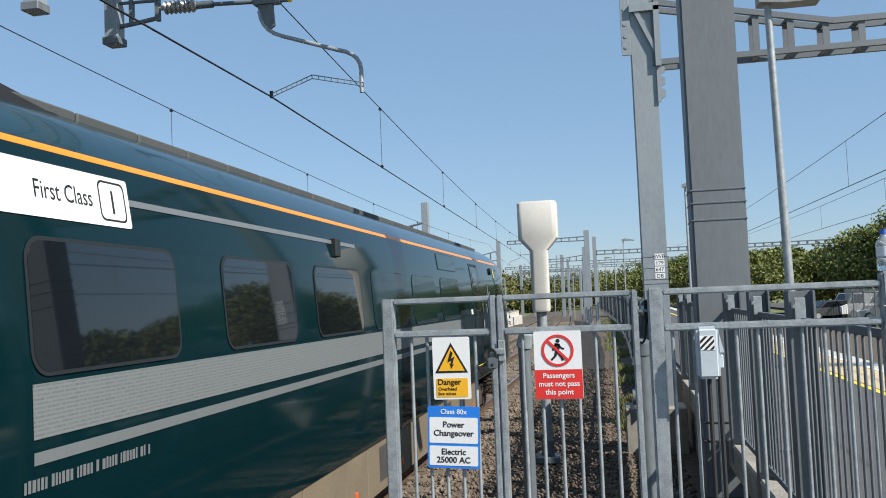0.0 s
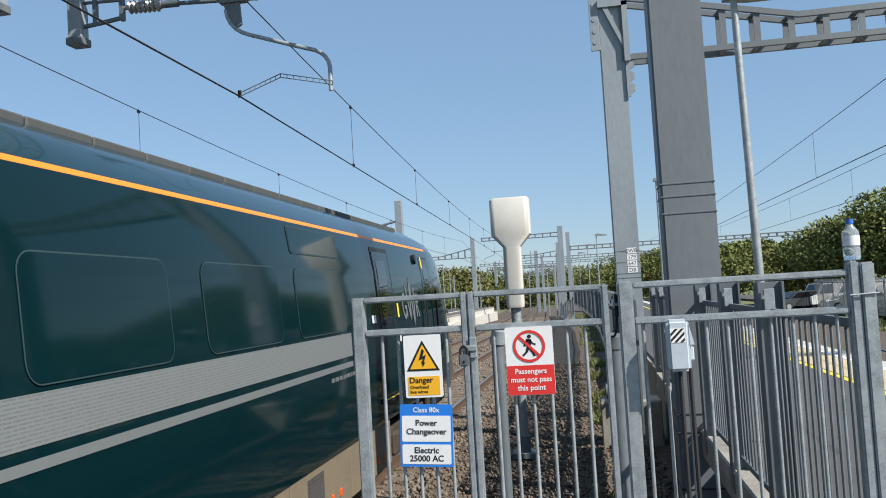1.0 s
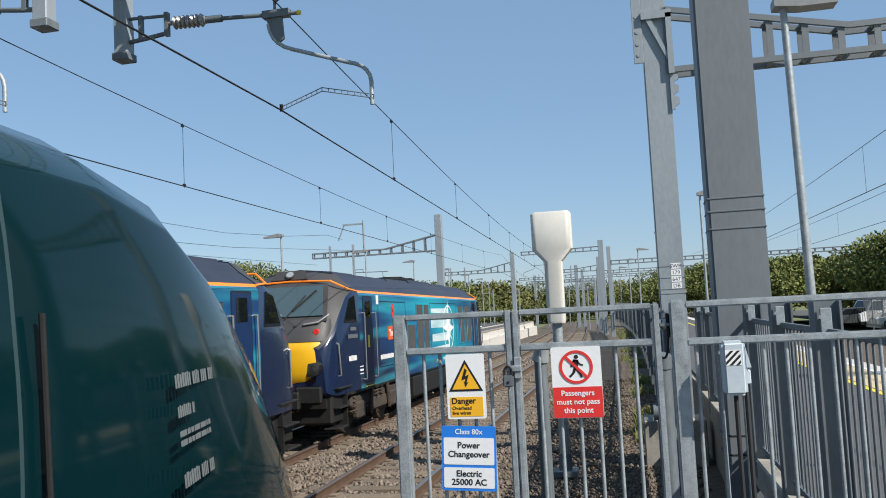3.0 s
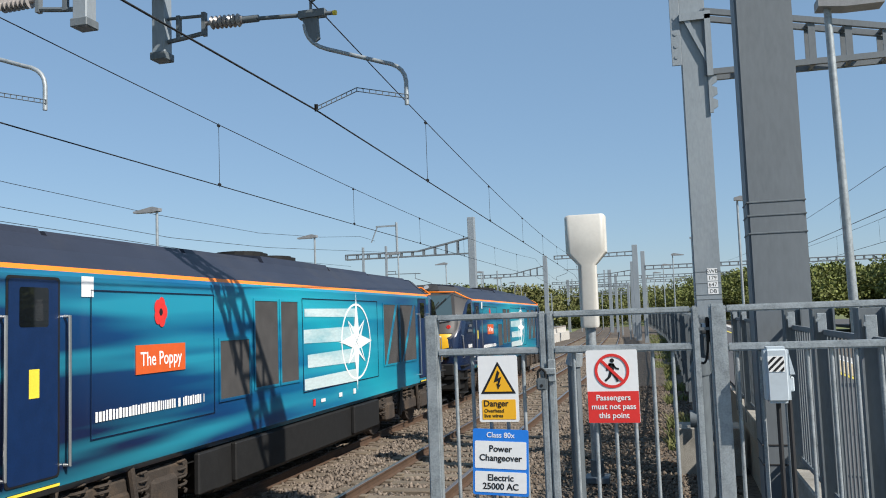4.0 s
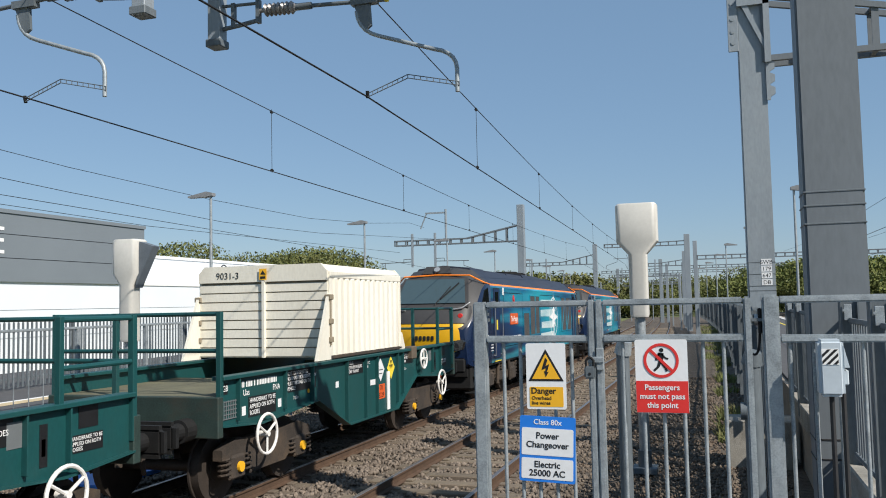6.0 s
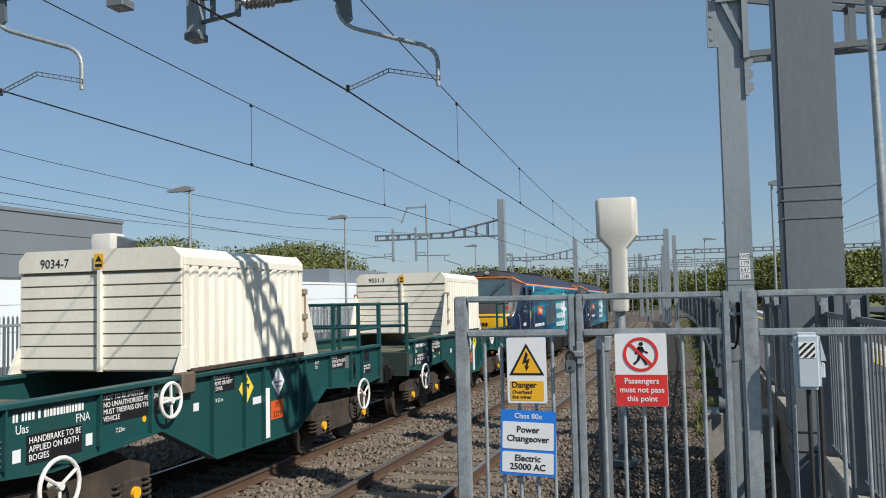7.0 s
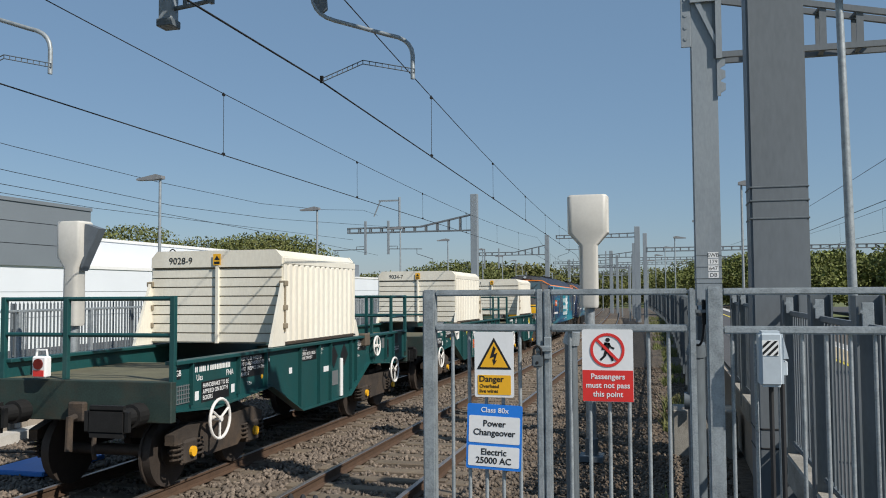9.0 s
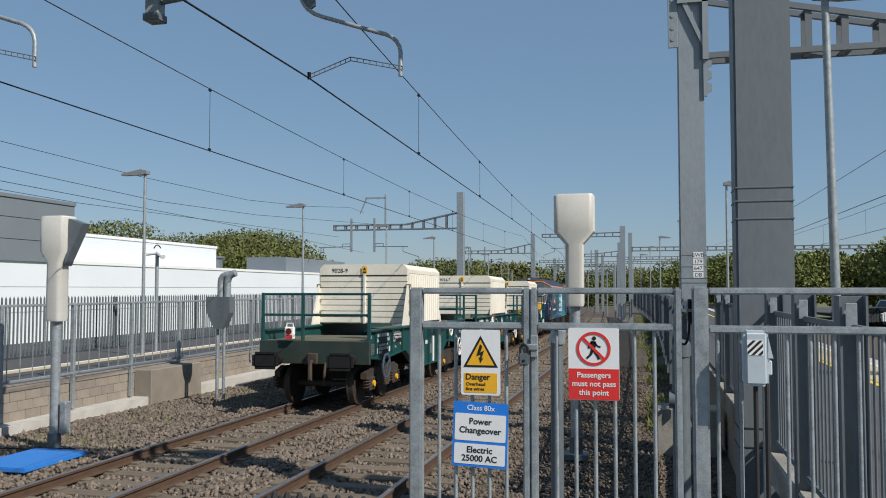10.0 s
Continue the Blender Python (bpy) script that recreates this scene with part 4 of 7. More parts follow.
# ---- further masts with booms ----
def portal(x, y, top, boom_z, x_end, knee, width, label, drops=(), deep=1.0):
    g = empty("catenary_mast", label=label, category="mast", group="distant masts")
    bm = bmesh.new()
    rbox(bm, x - width / 2, x + width / 2, y - width / 2, y + width / 2, -2.5, top, 0.02)
    part("column", bm, mast_grey, g)
    lattice_boom(g, x_end, x + (0.2 if x_end > x else -0.2), y, boom_z, 0.35, deep, knee, mast_dark, 0.09, 0.8)
    for dx, sx in drops:
        bm = bmesh.new()
        rbox(bm, dx - 0.08, dx + 0.08, y - 0.3, y - 0.14, boom_z - 1.6, boom_z + 0.9, 0.01)
        part("drop_tube", bm, mast_grey, g)
        bm = bmesh.new()
        X = lambda d: dx + sx * d
        pipe(bm, [(X(0), y - 0.22, boom_z - 1.2), (X(2.6), y - 0.22, boom_z - 1.25)], 0.03, 6)
        pipe(bm, [(X(0), y - 0.22, boom_z - 1.0), (X(0.7), y - 0.22, boom_z - 1.0), (X(0.7), y - 0.22, boom_z - 1.25)], 0.03, 6)
        pipe(bm, [(X(2.2), y - 0.22, boom_z - 1.2), (X(2.2), y - 0.22, boom_z - 1.6), (X(3.4), y - 0.22, boom_z - 2.0), (X(3.45), y - 0.22, boom_z - 2.4)], 0.03, 6)
        part("arm", bm, galv_dull, g)
    return g


portal(-13.1, 60, 9.62, 6.95, -22.8, -17.2, 0.5, "grey mast with a lattice boom over the platform loop", ((-21.4, -1), (-19.6, 1)), 1.15)
portal(-13.6, 104, 9.4, 6.95, -23.0, -17.6, 0.5, "distant grey mast with a lattice boom", ((-21.4, -1), (-19.6, 1)), 1.15)
portal(-2.6, 97, 9.65, 8.45, -11.6, -7.0, 0.6, "distant grey mast with a straight lattice boom", ((-8.0, -1),), 0.45)
portal(-8.5, 150, 9.4, 7.2, -18.5, -12.0, 0.6, "far grey mast with a lattice boom", ((-15.0, -1),), 0.6)
portal(-20, 190, 9.4, 7.4, -7.0, -12.0, 0.6, "far grey mast with a lattice boom over the curve", ((-15.0, -1), (-10, 1)), 0.5)
portal(-6, 235, 9.8, 7.2, -24, -15, 0.7, "very distant grey mast with a lattice boom", (), 0.6)
portal(-3.4, 112, 8.6, 6.75, -9.6, -6.5, 0.5, "distant grey mast with a short lattice boom over the near line", ((-7.0, 1),), 0.7)
portal(-4.2, 132, 8.0, 6.0, -15.2, -9.0, 0.5, "distant grey portal spanning the running lines", ((-12.0, 1), (-7.5, 1)), 0.36)
portal(-6.6, 182, 7.6, 5.7, -15.5, -11.0, 0.55, "far grey portal over the curving lines", ((-12.0, 1),), 0.36)
# long boom over the right-hand tracks
portal(-1.6, 88, 8.3, 6.4, 24.6, 10.0, 0.4, "grey portal with a long boom over the outer tracks", (), 0.36)
portal(25.0, 88, 7.9, 6.1, 24.4, 24.7, 0.4, "grey outer portal mast beside the yard", (), 0.3)
portal(-3.5, 120, 8.3, 6.6, 14.0, 6.0, 0.4, "distant grey portal over the outer tracks", (), 0.36)
portal(-7.5, 150, 8.6, 6.9, 9.0, 3.0, 0.45, "far grey portal over the outer tracks", (), 0.4)
for x, y, h in ((-3.6, 100, 7.4), (-5.6, 125, 7.0), (-9.0, 160, 7.6), (-12, 180, 7.4), (-15.5, 170, 7.6), (-17.5, 140, 7.4), (-19.5, 125, 7.2)):
    bm = bmesh.new()
    rbox(bm, x - 0.09, x + 0.09, y - 0.09, y + 0.09, -2.5, h - 1.9, 0.02)
    box(bm, x - 1.6, x, y - 0.05, y + 0.05, h - 2.4, h - 2.3)
    tagged(part("line_post", bm, mast_grey), "distant grey overhead line post with a short arm", "mast", "distant posts")
bm = bmesh.new()
tube(bm, (-18.8, 60, 7.3), (-18.8, 60, 9.6), 0.09, 10)
box(bm, -20.4, -18.8, 59.95, 60.05, 9.3, 9.42)
tube(bm, (-20.3, 60, 9.35), (-20.8, 60, 8.2), 0.05, 8)
tagged(part("feeder_post", bm, mast_grey), "grey feeder post with a side arm and insulator", "post")

for pts in ([(-19.5, 2, 8.4), (-19.5, 12, 7.6), (-19.5, 22, 7.2), (-19.5, 30, 7.05), (-19.5, 39, 7.07), (-19.5, 47, 7.5), (-19.5, 54, 8.1), (-20.5, 60, 8.3)],
            [(-19.5, 2, 7.4), (-19.5, 12, 6.75), (-19.5, 22, 6.4), (-19.5, 31, 6.2), (-19.5, 40, 6.4), (-19.5, 48, 6.8), (-19.5, 57, 7.25), (-19.6, 60, 7.4)],
            [(-19.5, 2, 6.3), (-19.5, 22, 5.96), (-19.8, 40, 5.7), (-20.5, 60, 5.3)], [(-22.5, 2, 6.5), (-22.5, 30, 6.1), (-22.5, 60, 6.5)]):
    wire("loop_wire", pts, 0.011, "overhead wire of the platform loop")
for x in (6.6, 10.2):
    n = 16
    wire("yard_wire", [(x, 6 + 82 * k / n, 6.95 - 0.6 * 4 * (k / n) * (1 - k / n)) for k in range(n + 1)], 0.009, "messenger wire above the outer tracks")
    wire("yard_wire", [(x, 6, 5.25), (x, 88, 5.25)], 0.011, "contact wire above the outer tracks")
    for y in (16, 25, 34, 44, 54, 66):
        f = (y - 6) / 82
        bm = bmesh.new()
        tube(bm, (x, y, 5.25), (x, y, 6.95 - 2.4 * f * (1 - f)), 0.005, 5)
        tagged(part("dropper", bm, wire_m), "thin dropper wire above the outer tracks", "wire", "droppers")


# ---- cream cowled posts ----
def cowl_post(x, y, base, z_top, flip, scale, label):
    g = empty("cowled_post", pose(x, y, base), label, "signal post")
    H = z_top - base
    w, n = (0.27 if flip else 0.335) * scale, 0.15 * scale
    top, sh, nk, bt = H, H - 0.63 * scale, H - 0.84 * scale, H - 1.87 * scale

    def sec(hw, hd, z, r):
        return [(a, b, z) for a, b in rrect(-hw, -hd, hw, hd, r, 4)]
    bm = bmesh.new()
    loft(bm, [sec(n * 0.93, n * 0.9, bt, 0.06 * scale), sec(n, n, bt + 0.05, 0.07 * scale), sec(n, n, nk, 0.08 * scale), sec(w, n * 1.25, sh, 0.09 * scale), sec(w, n * 1.3, top - 0.03, 0.09 * scale), sec(w - 0.03, n * 1.2, top, 0.08 * scale)])
    part("cowl", bm, cream_grp, g, "cream moulded cowl", smooth=True)
    if flip:
        bm = bmesh.new()
        prism(bm, [(w * 0.9, -0.1, sh + 0.05), (w * 1.05, -0.1, top - 0.05), (w + 0.3, -0.1, top - 0.14), (w * 0.75, -0.1, nk - 0.05)], (0, 0.2, 0))
        part("hood", bm, material("dark_hood_grey", (0.12, 0.14, 0.16), 0.6), g)
    bm = bmesh.new()
    tube(bm, (0, 0, 0.0), (0, 0, bt + 0.05), 0.085 * scale, 14)
    part("pole", bm, galv, g, smooth=True)
    bm = bmesh.new()
    rbox(bm, -0.2, 0.2, -0.2, 0.2, -0.06, 0.04, 0.01)
    tube(bm, (0, 0, 0.04), (0, 0, 0.3), 0.11, 12)
    part("foot", bm, galv_dull, g)


cowl_post(-1.17, 14.3, -0.15, 4.18, False, 1.0, "cream cowled equipment post standing beside the line")
cowl_post(-10.03, 12.85, -0.2, 3.87, True, 0.98, "cream cowled equipment post with a grey hood by the platform wall")
bm = bmesh.new()
rbox(bm, -9.9, -9.78, 12.8, 12.95, 0.1, 0.65, 0.01)
tagged(part("cable_box", bm, galv), "small grey cable box strapped to the post", "box")
t = empty("drip_tray", label="blue plastic drip tray on the ballast", category="tray")
bm = bmesh.new()
rbox(bm, -9.97, -8.98, 10.87, 12.33, -0.13, -0.055, 0.012, 2)
part("tray", bm, blue_tray, t)
bm = bmesh.new()
pipe(bm, [(-11.9, 12.2, 0.0), (-11.0, 12.3, -0.1), (-10.4, 12.6, -0.14), (-10.0, 12.6, -0.12), (-9.5, 12.7, -0.12), (-9.4, 12.4, -0.13), (-9.6, 12.1, -0.13)], 0.018, 6)
tagged(part("cable", bm, rubber), "black cable lying across the ballast to the post", "cable")


# ---- dark pipe stub behind the gate ----
g = empty("pipe_stand", label="grey cable pipe stand with a rounded cap behind the gate", category="pipe")
bm = bmesh.new()
pipe(bm, [(-0.62, 6.0, -0.2), (-0.62, 6.0, 2.25)], 0.045, 12)
part("pipe", bm, galv_dull, g, smooth=True)
bm = bmesh.new()
tube(bm, (-0.62, 6.0, 2.23), (-0.6, 5.98, 2.32), 0.06, 14, 0.05)
part("cap", bm, galv, g, smooth=True)
bm = bmesh.new()
tube(bm, (0.19, 5.2, -0.1), (0.19, 5.2, 2.22), 0.05, 12)
tube(bm, (0.19, 5.2, 2.22), (0.2, 5.18, 2.29), 0.06, 12, 0.045)
tube(bm, (0.17, 5.2, 1.95), (0.12, 5.2, 1.95), 0.05, 12)
tagged(part("pipe_stand", bm, galv_dull, smooth=True), "short grey cable pipe beside the gate post", "pipe")


# ---- lamps on platforms ----
def lamp_post(x, y, base, h, side, label, r=0.055, tilt=0.0, length=0.75):
    g = empty("street_lamp", pose(x, y, base), label, "lamp post", "platform lamps")
    bm = bmesh.new()
    tube(bm, (0, 0, 0), (tilt, 0, h), r, 12, r * 0.72)
    part("pole", bm, galv, g, smooth=True)
    bm = bmesh.new()
    s = side
    prism(bm, [(tilt + s * -0.1, -0.11, h + 0.09), (tilt + s * 0.1, -0.11, h + 0.14), (tilt + s * length, -0.11, h + 0.02), (tilt + s * length, -0.11, h - 0.03), (tilt + s * 0.15, -0.11, h - 0.03), (tilt + s * -0.1, -0.11, h)], (0, 0.22, 0))
    part("lamp_head", bm, material("lamp_head_grey", (0.22, 0.225, 0.23), 0.5), g)
    return g


for x, y in ((-14.6, 22.5), (-13.95, 33), (-13.9, 44.5), (-14.1, 56), (-14.6, 70), (-15.5, 84), (-16.5, 98), (-18, 112)):
    lamp_post(x, y, 0.64, 5.4, -1, "grey galvanised platform lamp post with a flat head")
lamp_post(1.83, 9.0, 0.9, 4.62, 1, "tall grey platform lamp post with a flat head", 0.05, -0.07, 0.5)
for x, y in ((2.65, 30), (1.7, 46), (0.9, 60), (0.3, 74), (-0.6, 90), (-1.6, 106)):
    lamp_post(x, y, 0.9, 5.2, 1, "slender grey platform lamp post behind the fence", 0.05)
# camera mast on the far platform
g = empty("camera_post", pose(-15.1, 24, 0.64), "grey post with two white security cameras", "camera post")
bm = bmesh.new()
tube(bm, (0, 0, 0), (0, 0, 3.1), 0.055, 10)
part("pole", bm, galv, g, smooth=True)
for sx in (-1, 1):
    bm = bmesh.new()
    tube(bm, (sx * 0.02, 0, 3.12), (sx * 0.3, -0.15, 3.02 - 0.06 * sx), 0.07, 10, 0.085)
    part("camera", bm, white_paint, g, "white camera housing")
bm = bmesh.new()
pipe(bm, bend((-0.12, 0, 3.25), (0, 0, 3.45), (0.12, 0, 3.25), 6), 0.02, 6)
part("cable", bm, rubber, g)
# twin exhaust pipes
g = empty("vent_stack", pose(-10.35, 19.5, -0.15), "grey cabinet on posts with two bent ventilation pipes", "vent")
for sx in (-0.18, 0.0):
    bm = bmesh.new()
    tube(bm, (sx, 0, 0), (sx, 0, 2.6), 0.04, 10)
    part("leg", bm, galv, g, smooth=True)
bm = bmesh.new()
prism(bm, [(-0.45, -0.12, 2.55), (0.2, -0.12, 2.55), (0.2, -0.12, 2.15), (0.02, -0.12, 1.75), (-0.22, -0.12, 1.75), (-0.45, -0.12, 2.2)], (0, 0.24, 0))
part("cabinet", bm, galv_dull, g)
for sx in (-0.02, 0.16):
    bm = bmesh.new()
    pipe(bm, [(sx - 0.08, 0, 2.5), (sx - 0.08, 0, 2.85)] + bend((sx - 0.08, 0, 2.9), (sx - 0.08, 0, 3.12), (sx + 0.14, 0, 3.1 + sx * 0.3), 4), 0.09, 12)
    part("pipe", bm, galv, g, smooth=True)


# ---- fences ----
def palisade(name, pts, z0, h, pitch, mat, label, pale=0.05, post=0.0):
    """A line of pales with two rails, joined as one thing's parts."""
    f = empty(name, label=label, category="fence")
    bm = bmesh.new()
    rails = bmesh.new()
    posts = []
    for (xa, ya), (xb, yb) in zip(pts, pts[1:]):
        d = Vector((xb - xa, yb - ya, 0))
        n = int(d.length / pitch)
        u = d.normalized()
        mm = Matrix.Translation((xa, ya, 0)) @ Matrix((u, Vector((-u.y, u.x, 0)), Vector((0, 0, 1)))).transposed().to_4x4()
        for i in range(n):
            s = d.length * i / n
            box(bm, s, s + pale, -0.012, 0.012, z0 + 0.05, z0 + h - 0.06, mm)
            prism(bm, [mm @ Vector((s, 0, z0 + h - 0.06)), mm @ Vector((s + pale, 0, z0 + h - 0.06)), mm @ Vector((s + pale / 2, 0, z0 + h))], mm.to_3x3() @ Vector((0, 0.01, 0)))
        for z in (z0 + 0.25, z0 + h - 0.3):
            box(rails, 0, d.length, 0.014, 0.05, z, z + 0.05, mm)
        k = 0.0
        while k < d.length:
            pb = bmesh.new()
            box(pb, k, k + 0.09, 0.03, 0.11, z0 - 0.3, z0 + h - 0.05, mm)
            part("post", pb, mat, f)
            k += 2.7
    part("paling", bm, mat, f)
    f.children[-1]["kind"] = "stuff"
    part("rail", rails, mat, f)
    return f


palisade("palisade_fence", [(-16.9, 6), (-17.4, 40), (-18.2, 90)], 0.64, 1.75, 0.155, galv_dull, "grey palisade fence in front of the white building", 0.055)
line = [(0.62, 10.6), (0.62, 40), (0.3, 62), (-0.6, 86), (-1.8, 112)]
palisade("palisade_fence", line, 0.6, 1.85, 0.13, galv_dull, "grey palisade fence along the platform's back edge", 0.07)
palisade("yard_fence", [(17.5, 8), (17.5, 70)], -0.3, 2.4, 0.18, galv_dull, "grey security fence round the car park", 0.05)


def handrail_fence():
    f = empty("platform_fence", label="grey galvanised platform fence with posts fixed to the wall", category="fence")
    y = 9.75
    while y < 70:
        bm = bmesh.new()
        rbox(bm, -12.25, -12.17, y - 0.04, y + 0.04, 0.0 if y < 19.8 else 0.35, 2.28, 0.006)
        part("post", bm, galv, f)
        y += 2.15
    for z in (2.24, 0.74):
        bm = bmesh.new()
        rbox(bm, -12.24, -12.18, 9.75, 70, z, z + 0.05, 0.006)
        part("rail", bm, galv, f)
    bm = bmesh.new()
    y = 9.9
    while y < 60:
        box(bm, -12.22, -12.205, y, y + 0.014, 0.78, 2.24)
        y += 0.36
    ob = part("infill", bm, galv, f)
    ob["kind"] = "stuff"


handrail_fence()


# ---- white building ----
def building():
    g = empty("industrial_building", label="long white-clad industrial building with a dark grey upper block", category="building")
    BX = -31
    bm = bmesh.new()
    box(bm, BX - 20, BX, 5, 95, -0.5, 4.0)
    part("lower_block", bm, cladding_white, g)
    bm = bmesh.new()
    box(bm, BX - 24, BX - 1.6, 5, 60, 4.0, 5.75)
    part("upper_block", bm, cladding_white, g)
    bm = bmesh.new()
    box(bm, BX - 24, BX + 0.12, 5, 40.85, 4.02, 7.25)
    part("grey_block", bm, cladding_grey, g)
    for z, y1, x in ((4.0, 95, BX + 0.06), (5.75, 60, BX - 1.54), (7.2, 40.85, BX + 0.18)):
        bm = bmesh.new()
        box(bm, x - 0.5, x, 5, y1 + 0.06, z - 0.02, z + 0.16)
        part("parapet", bm, white_paint if z < 7 else cladding_grey, g)
    for z in (1.4, 2.7):
        bm = bmesh.new()
        box(bm, BX + 0.001, BX + 0.012, 5, 95, z, z + 0.02)
        part("joint", bm, cladding_grey, g)
    for z in (5.1, 6.2):
        bm = bmesh.new()
        box(bm, BX + 0.121, BX + 0.13, 5, 40.85, z, z + 0.025)
        part("joint", bm, black_paint, g)
    for y, x in ((60, BX - 4), (62.5, BX - 3)):
        bm = bmesh.new()
        tube(bm, (x, y, 4.0), (x, y, 5.2), 0.55, 14)
        tube(bm, (x, y, 5.1), (x, y, 5.25), 0.7, 14)
        part("roof_vent", bm, galv_dull, g)
    bm = bmesh.new()
    box(bm, BX - 6, BX - 2, 74, 90, 4.0, 5.6)
    part("plant_room", bm, cladding_grey, g)
    mm = face_m((BX + 0.14, 29.9, 5.3), (0, 1, 0), (0, 0, 1))
    lettering("RE", 1.8, mm, white_paint, g, width=0.95)


building()


# ---- trees ----
def foliage(name, count, centre, radius, size, seed, label, mat=leaf_m, flat=1.0, blobs=14):
    """A crown of many small leaf clumps spread over irregular lobes."""
    r = np.random.default_rng(seed)
    lob = r.normal(0, 1, (blobs, 3))
    lob /= np.linalg.norm(lob, axis=1)[:, None]
    lob *= np.array(radius) * r.uniform(0.35, 0.85, (blobs, 1))
    which = r.integers(0, blobs, count)
    d = r.normal(0, 1, (count, 3))
    d /= np.linalg.norm(d, axis=1)[:, None]
    c = lob[which] + d * (np.array(radius) * 0.42 * r.uniform(0.6, 1.08, (count, 1)))
    c = c * (1, 1, flat) + np.array(centre)
    a, b = r.normal(0, 1, (count, 3)), r.normal(0, 1, (count, 3))
    a /= np.linalg.norm(a, axis=1)[:, None]
    b -= a * (a * b).sum(1)[:, None]
    b /= np.linalg.norm(b, axis=1)[:, None]
    s = size * r.uniform(0.5, 1.3, (count, 1))
    v = np.stack([c - a * s, c + b * s * 0.55, c + a * s, c - b * s * 0.55], 1).reshape(-1, 3)
    f = np.arange(4 * count).reshape(-1, 4)
    me = bpy.data.meshes.new(name)
    me.from_pydata(v.tolist(), [], f.tolist())
    me.materials.append(mat)
    return new(name, me)


def tree(x, y, base, h, w, seed, label, n=5000, leaf=0.4):
    g = empty("tree", pose(x, y, base), label, "tree", "trees")
    r = random.Random(seed)
    bm = bmesh.new()
    tube(bm, (0, 0, -0.5), (0.1, 0, h * 0.5), 0.03 * h, 8, 0.018 * h)
    for k in range(6):
        a = r.uniform(0, 6.28)
        tube(bm, (0.05, 0, h * r.uniform(0.25, 0.5)), (w * 0.3 * math.cos(a), w * 0.3 * math.sin(a), h * r.uniform(0.55, 0.8)), 0.012 * h, 6, 0.004 * h)
    part("trunk", bm, bark, g)
    c = foliage("crown", n, (0, 0, h * 0.6), (w * 0.55, w * 0.55, h * 0.42), leaf, seed, "", leaf_bright, blobs=22)
    c.parent = g


for k, (x, y, h, w) in enumerate(((25, 82, 9, 11), (31, 84, 10, 13), (37, 88, 10, 13), (15, 97, 6.6, 10), (19.5, 99, 6.8, 10), (24, 101, 7.2, 11), (12, 116, 7, 11), (17, 126, 7.2, 12), (8, 138, 7.2, 13), (13, 152, 8, 14), (44, 92, 10, 14))):
    tree(x, y, -0.4, h, w, 100 + k, "broad leafy tree with sunlit yellow-green foliage", 20000, 0.2)
for k, (x, y, h, w) in enumerate(((23, 24, 6.2, 9), (25, 33, 6.8, 10), (27, 43, 6.0, 10), (31, 52, 7.2, 11), (36, 62, 7.0, 12))):
    tree(x, y, -0.4, h, w, 140 + k, "leafy tree at the edge of the car park", 9000, 0.26)
tree(28, 79, -0.4, 9.5, 10, 130, "tall leafy tree standing over the car park", 20000, 0.2)


def far_wood(name, spots, seed, label, n, size):
    r = random.Random(seed)
    obs = []
    for k, (x, y, z, rx, ry, rz) in enumerate(spots):
        c = foliage(name, n, (x, y, z), (rx, ry, rz), size, seed + k, "", blobs=26)
        tagged(c, label, "trees", "distant woods", "stuff")
    return obs


far_wood("far_wood", [(-62, 118, 5.2, 16, 16, 6.2), (-70, 142, 5.5, 15, 16, 6.8), (-84, 128, 6.0, 17, 16, 6.6), (-68, 130, 5.6, 14, 14, 6.2), (-44, 165, 3.0, 17, 16, 5.0), (-70, 95, 4.0, 14, 14, 6)], 300,
         "wooded bank of dense green-brown trees behind the building", 34000, 0.27)
far_wood("far_wood", [(-36, 190, 3.5, 14, 16, 5.5), (-24, 260, 3.0, 16, 14, 5.5), (-46, 230, 4, 18, 18, 6), (-8, 300, 3, 20, 14, 6), (16, 260, 4, 20, 14, 6.5), (36, 220, 5, 20, 14, 7.5), (-4, 340, 4, 30, 14, 7)], 330,
         "distant wooded skyline along the railway", 16000, 0.42)

# weeds along the cess
def weeds(name, count, xr, yr, seed, label, size=0.12):
    r = np.random.default_rng(seed)
    n = count
    x, y = r.uniform(*xr, n), r.uniform(*yr, n)
    cl = np.array([noise.noise((a * 0.7, b * 0.35, 2)) for a, b in zip(x, y)])
    keep = cl > 0.02
    x, y = x[keep], y[keep]
    n = len(x)
    a = r.uniform(0, 6.3, n)
    h = r.uniform(0.4, 1.6, n) * size
    dx, dy = np.cos(a) * size * 0.12, np.sin(a) * size * 0.12
    lx, ly = r.normal(0, 0.5, n) * h, r.normal(0, 0.5, n) * h
    z = np.array([-0.22 + fall(b) for b in y])
    x = x + np.array([near_x(b) * min(1.0, max(0.0, (1.34 - a) / 3.0)) for a, b in zip(x, y)])
    v = np.stack([np.stack([x - dx, y - dy, z], -1), np.stack([x + dx, y + dy, z], -1), np.stack([x + lx, y + ly, z + h], -1)], 1).reshape(-1, 3)
    me = bpy.data.meshes.new(name)
    me.from_pydata(v.tolist(), [], np.arange(3 * n).reshape(-1, 3).tolist())
    me.materials.append(grass_m)
    tagged(new(name, me), label, "weeds", kind="stuff")


weeds("weeds", 6000, (0.0, 0.6), (11, 45), 5, "dry weeds and grass along the fence", 0.2)
weeds("weeds", 2500, (-11.6, -9.0), (13, 40), 6, "small weeds among the stones by the platform wall", 0.12)
weeds("weeds", 3500, (-0.5, 0.6), (45, 120), 7, "rough grass on the distant cess", 0.22)
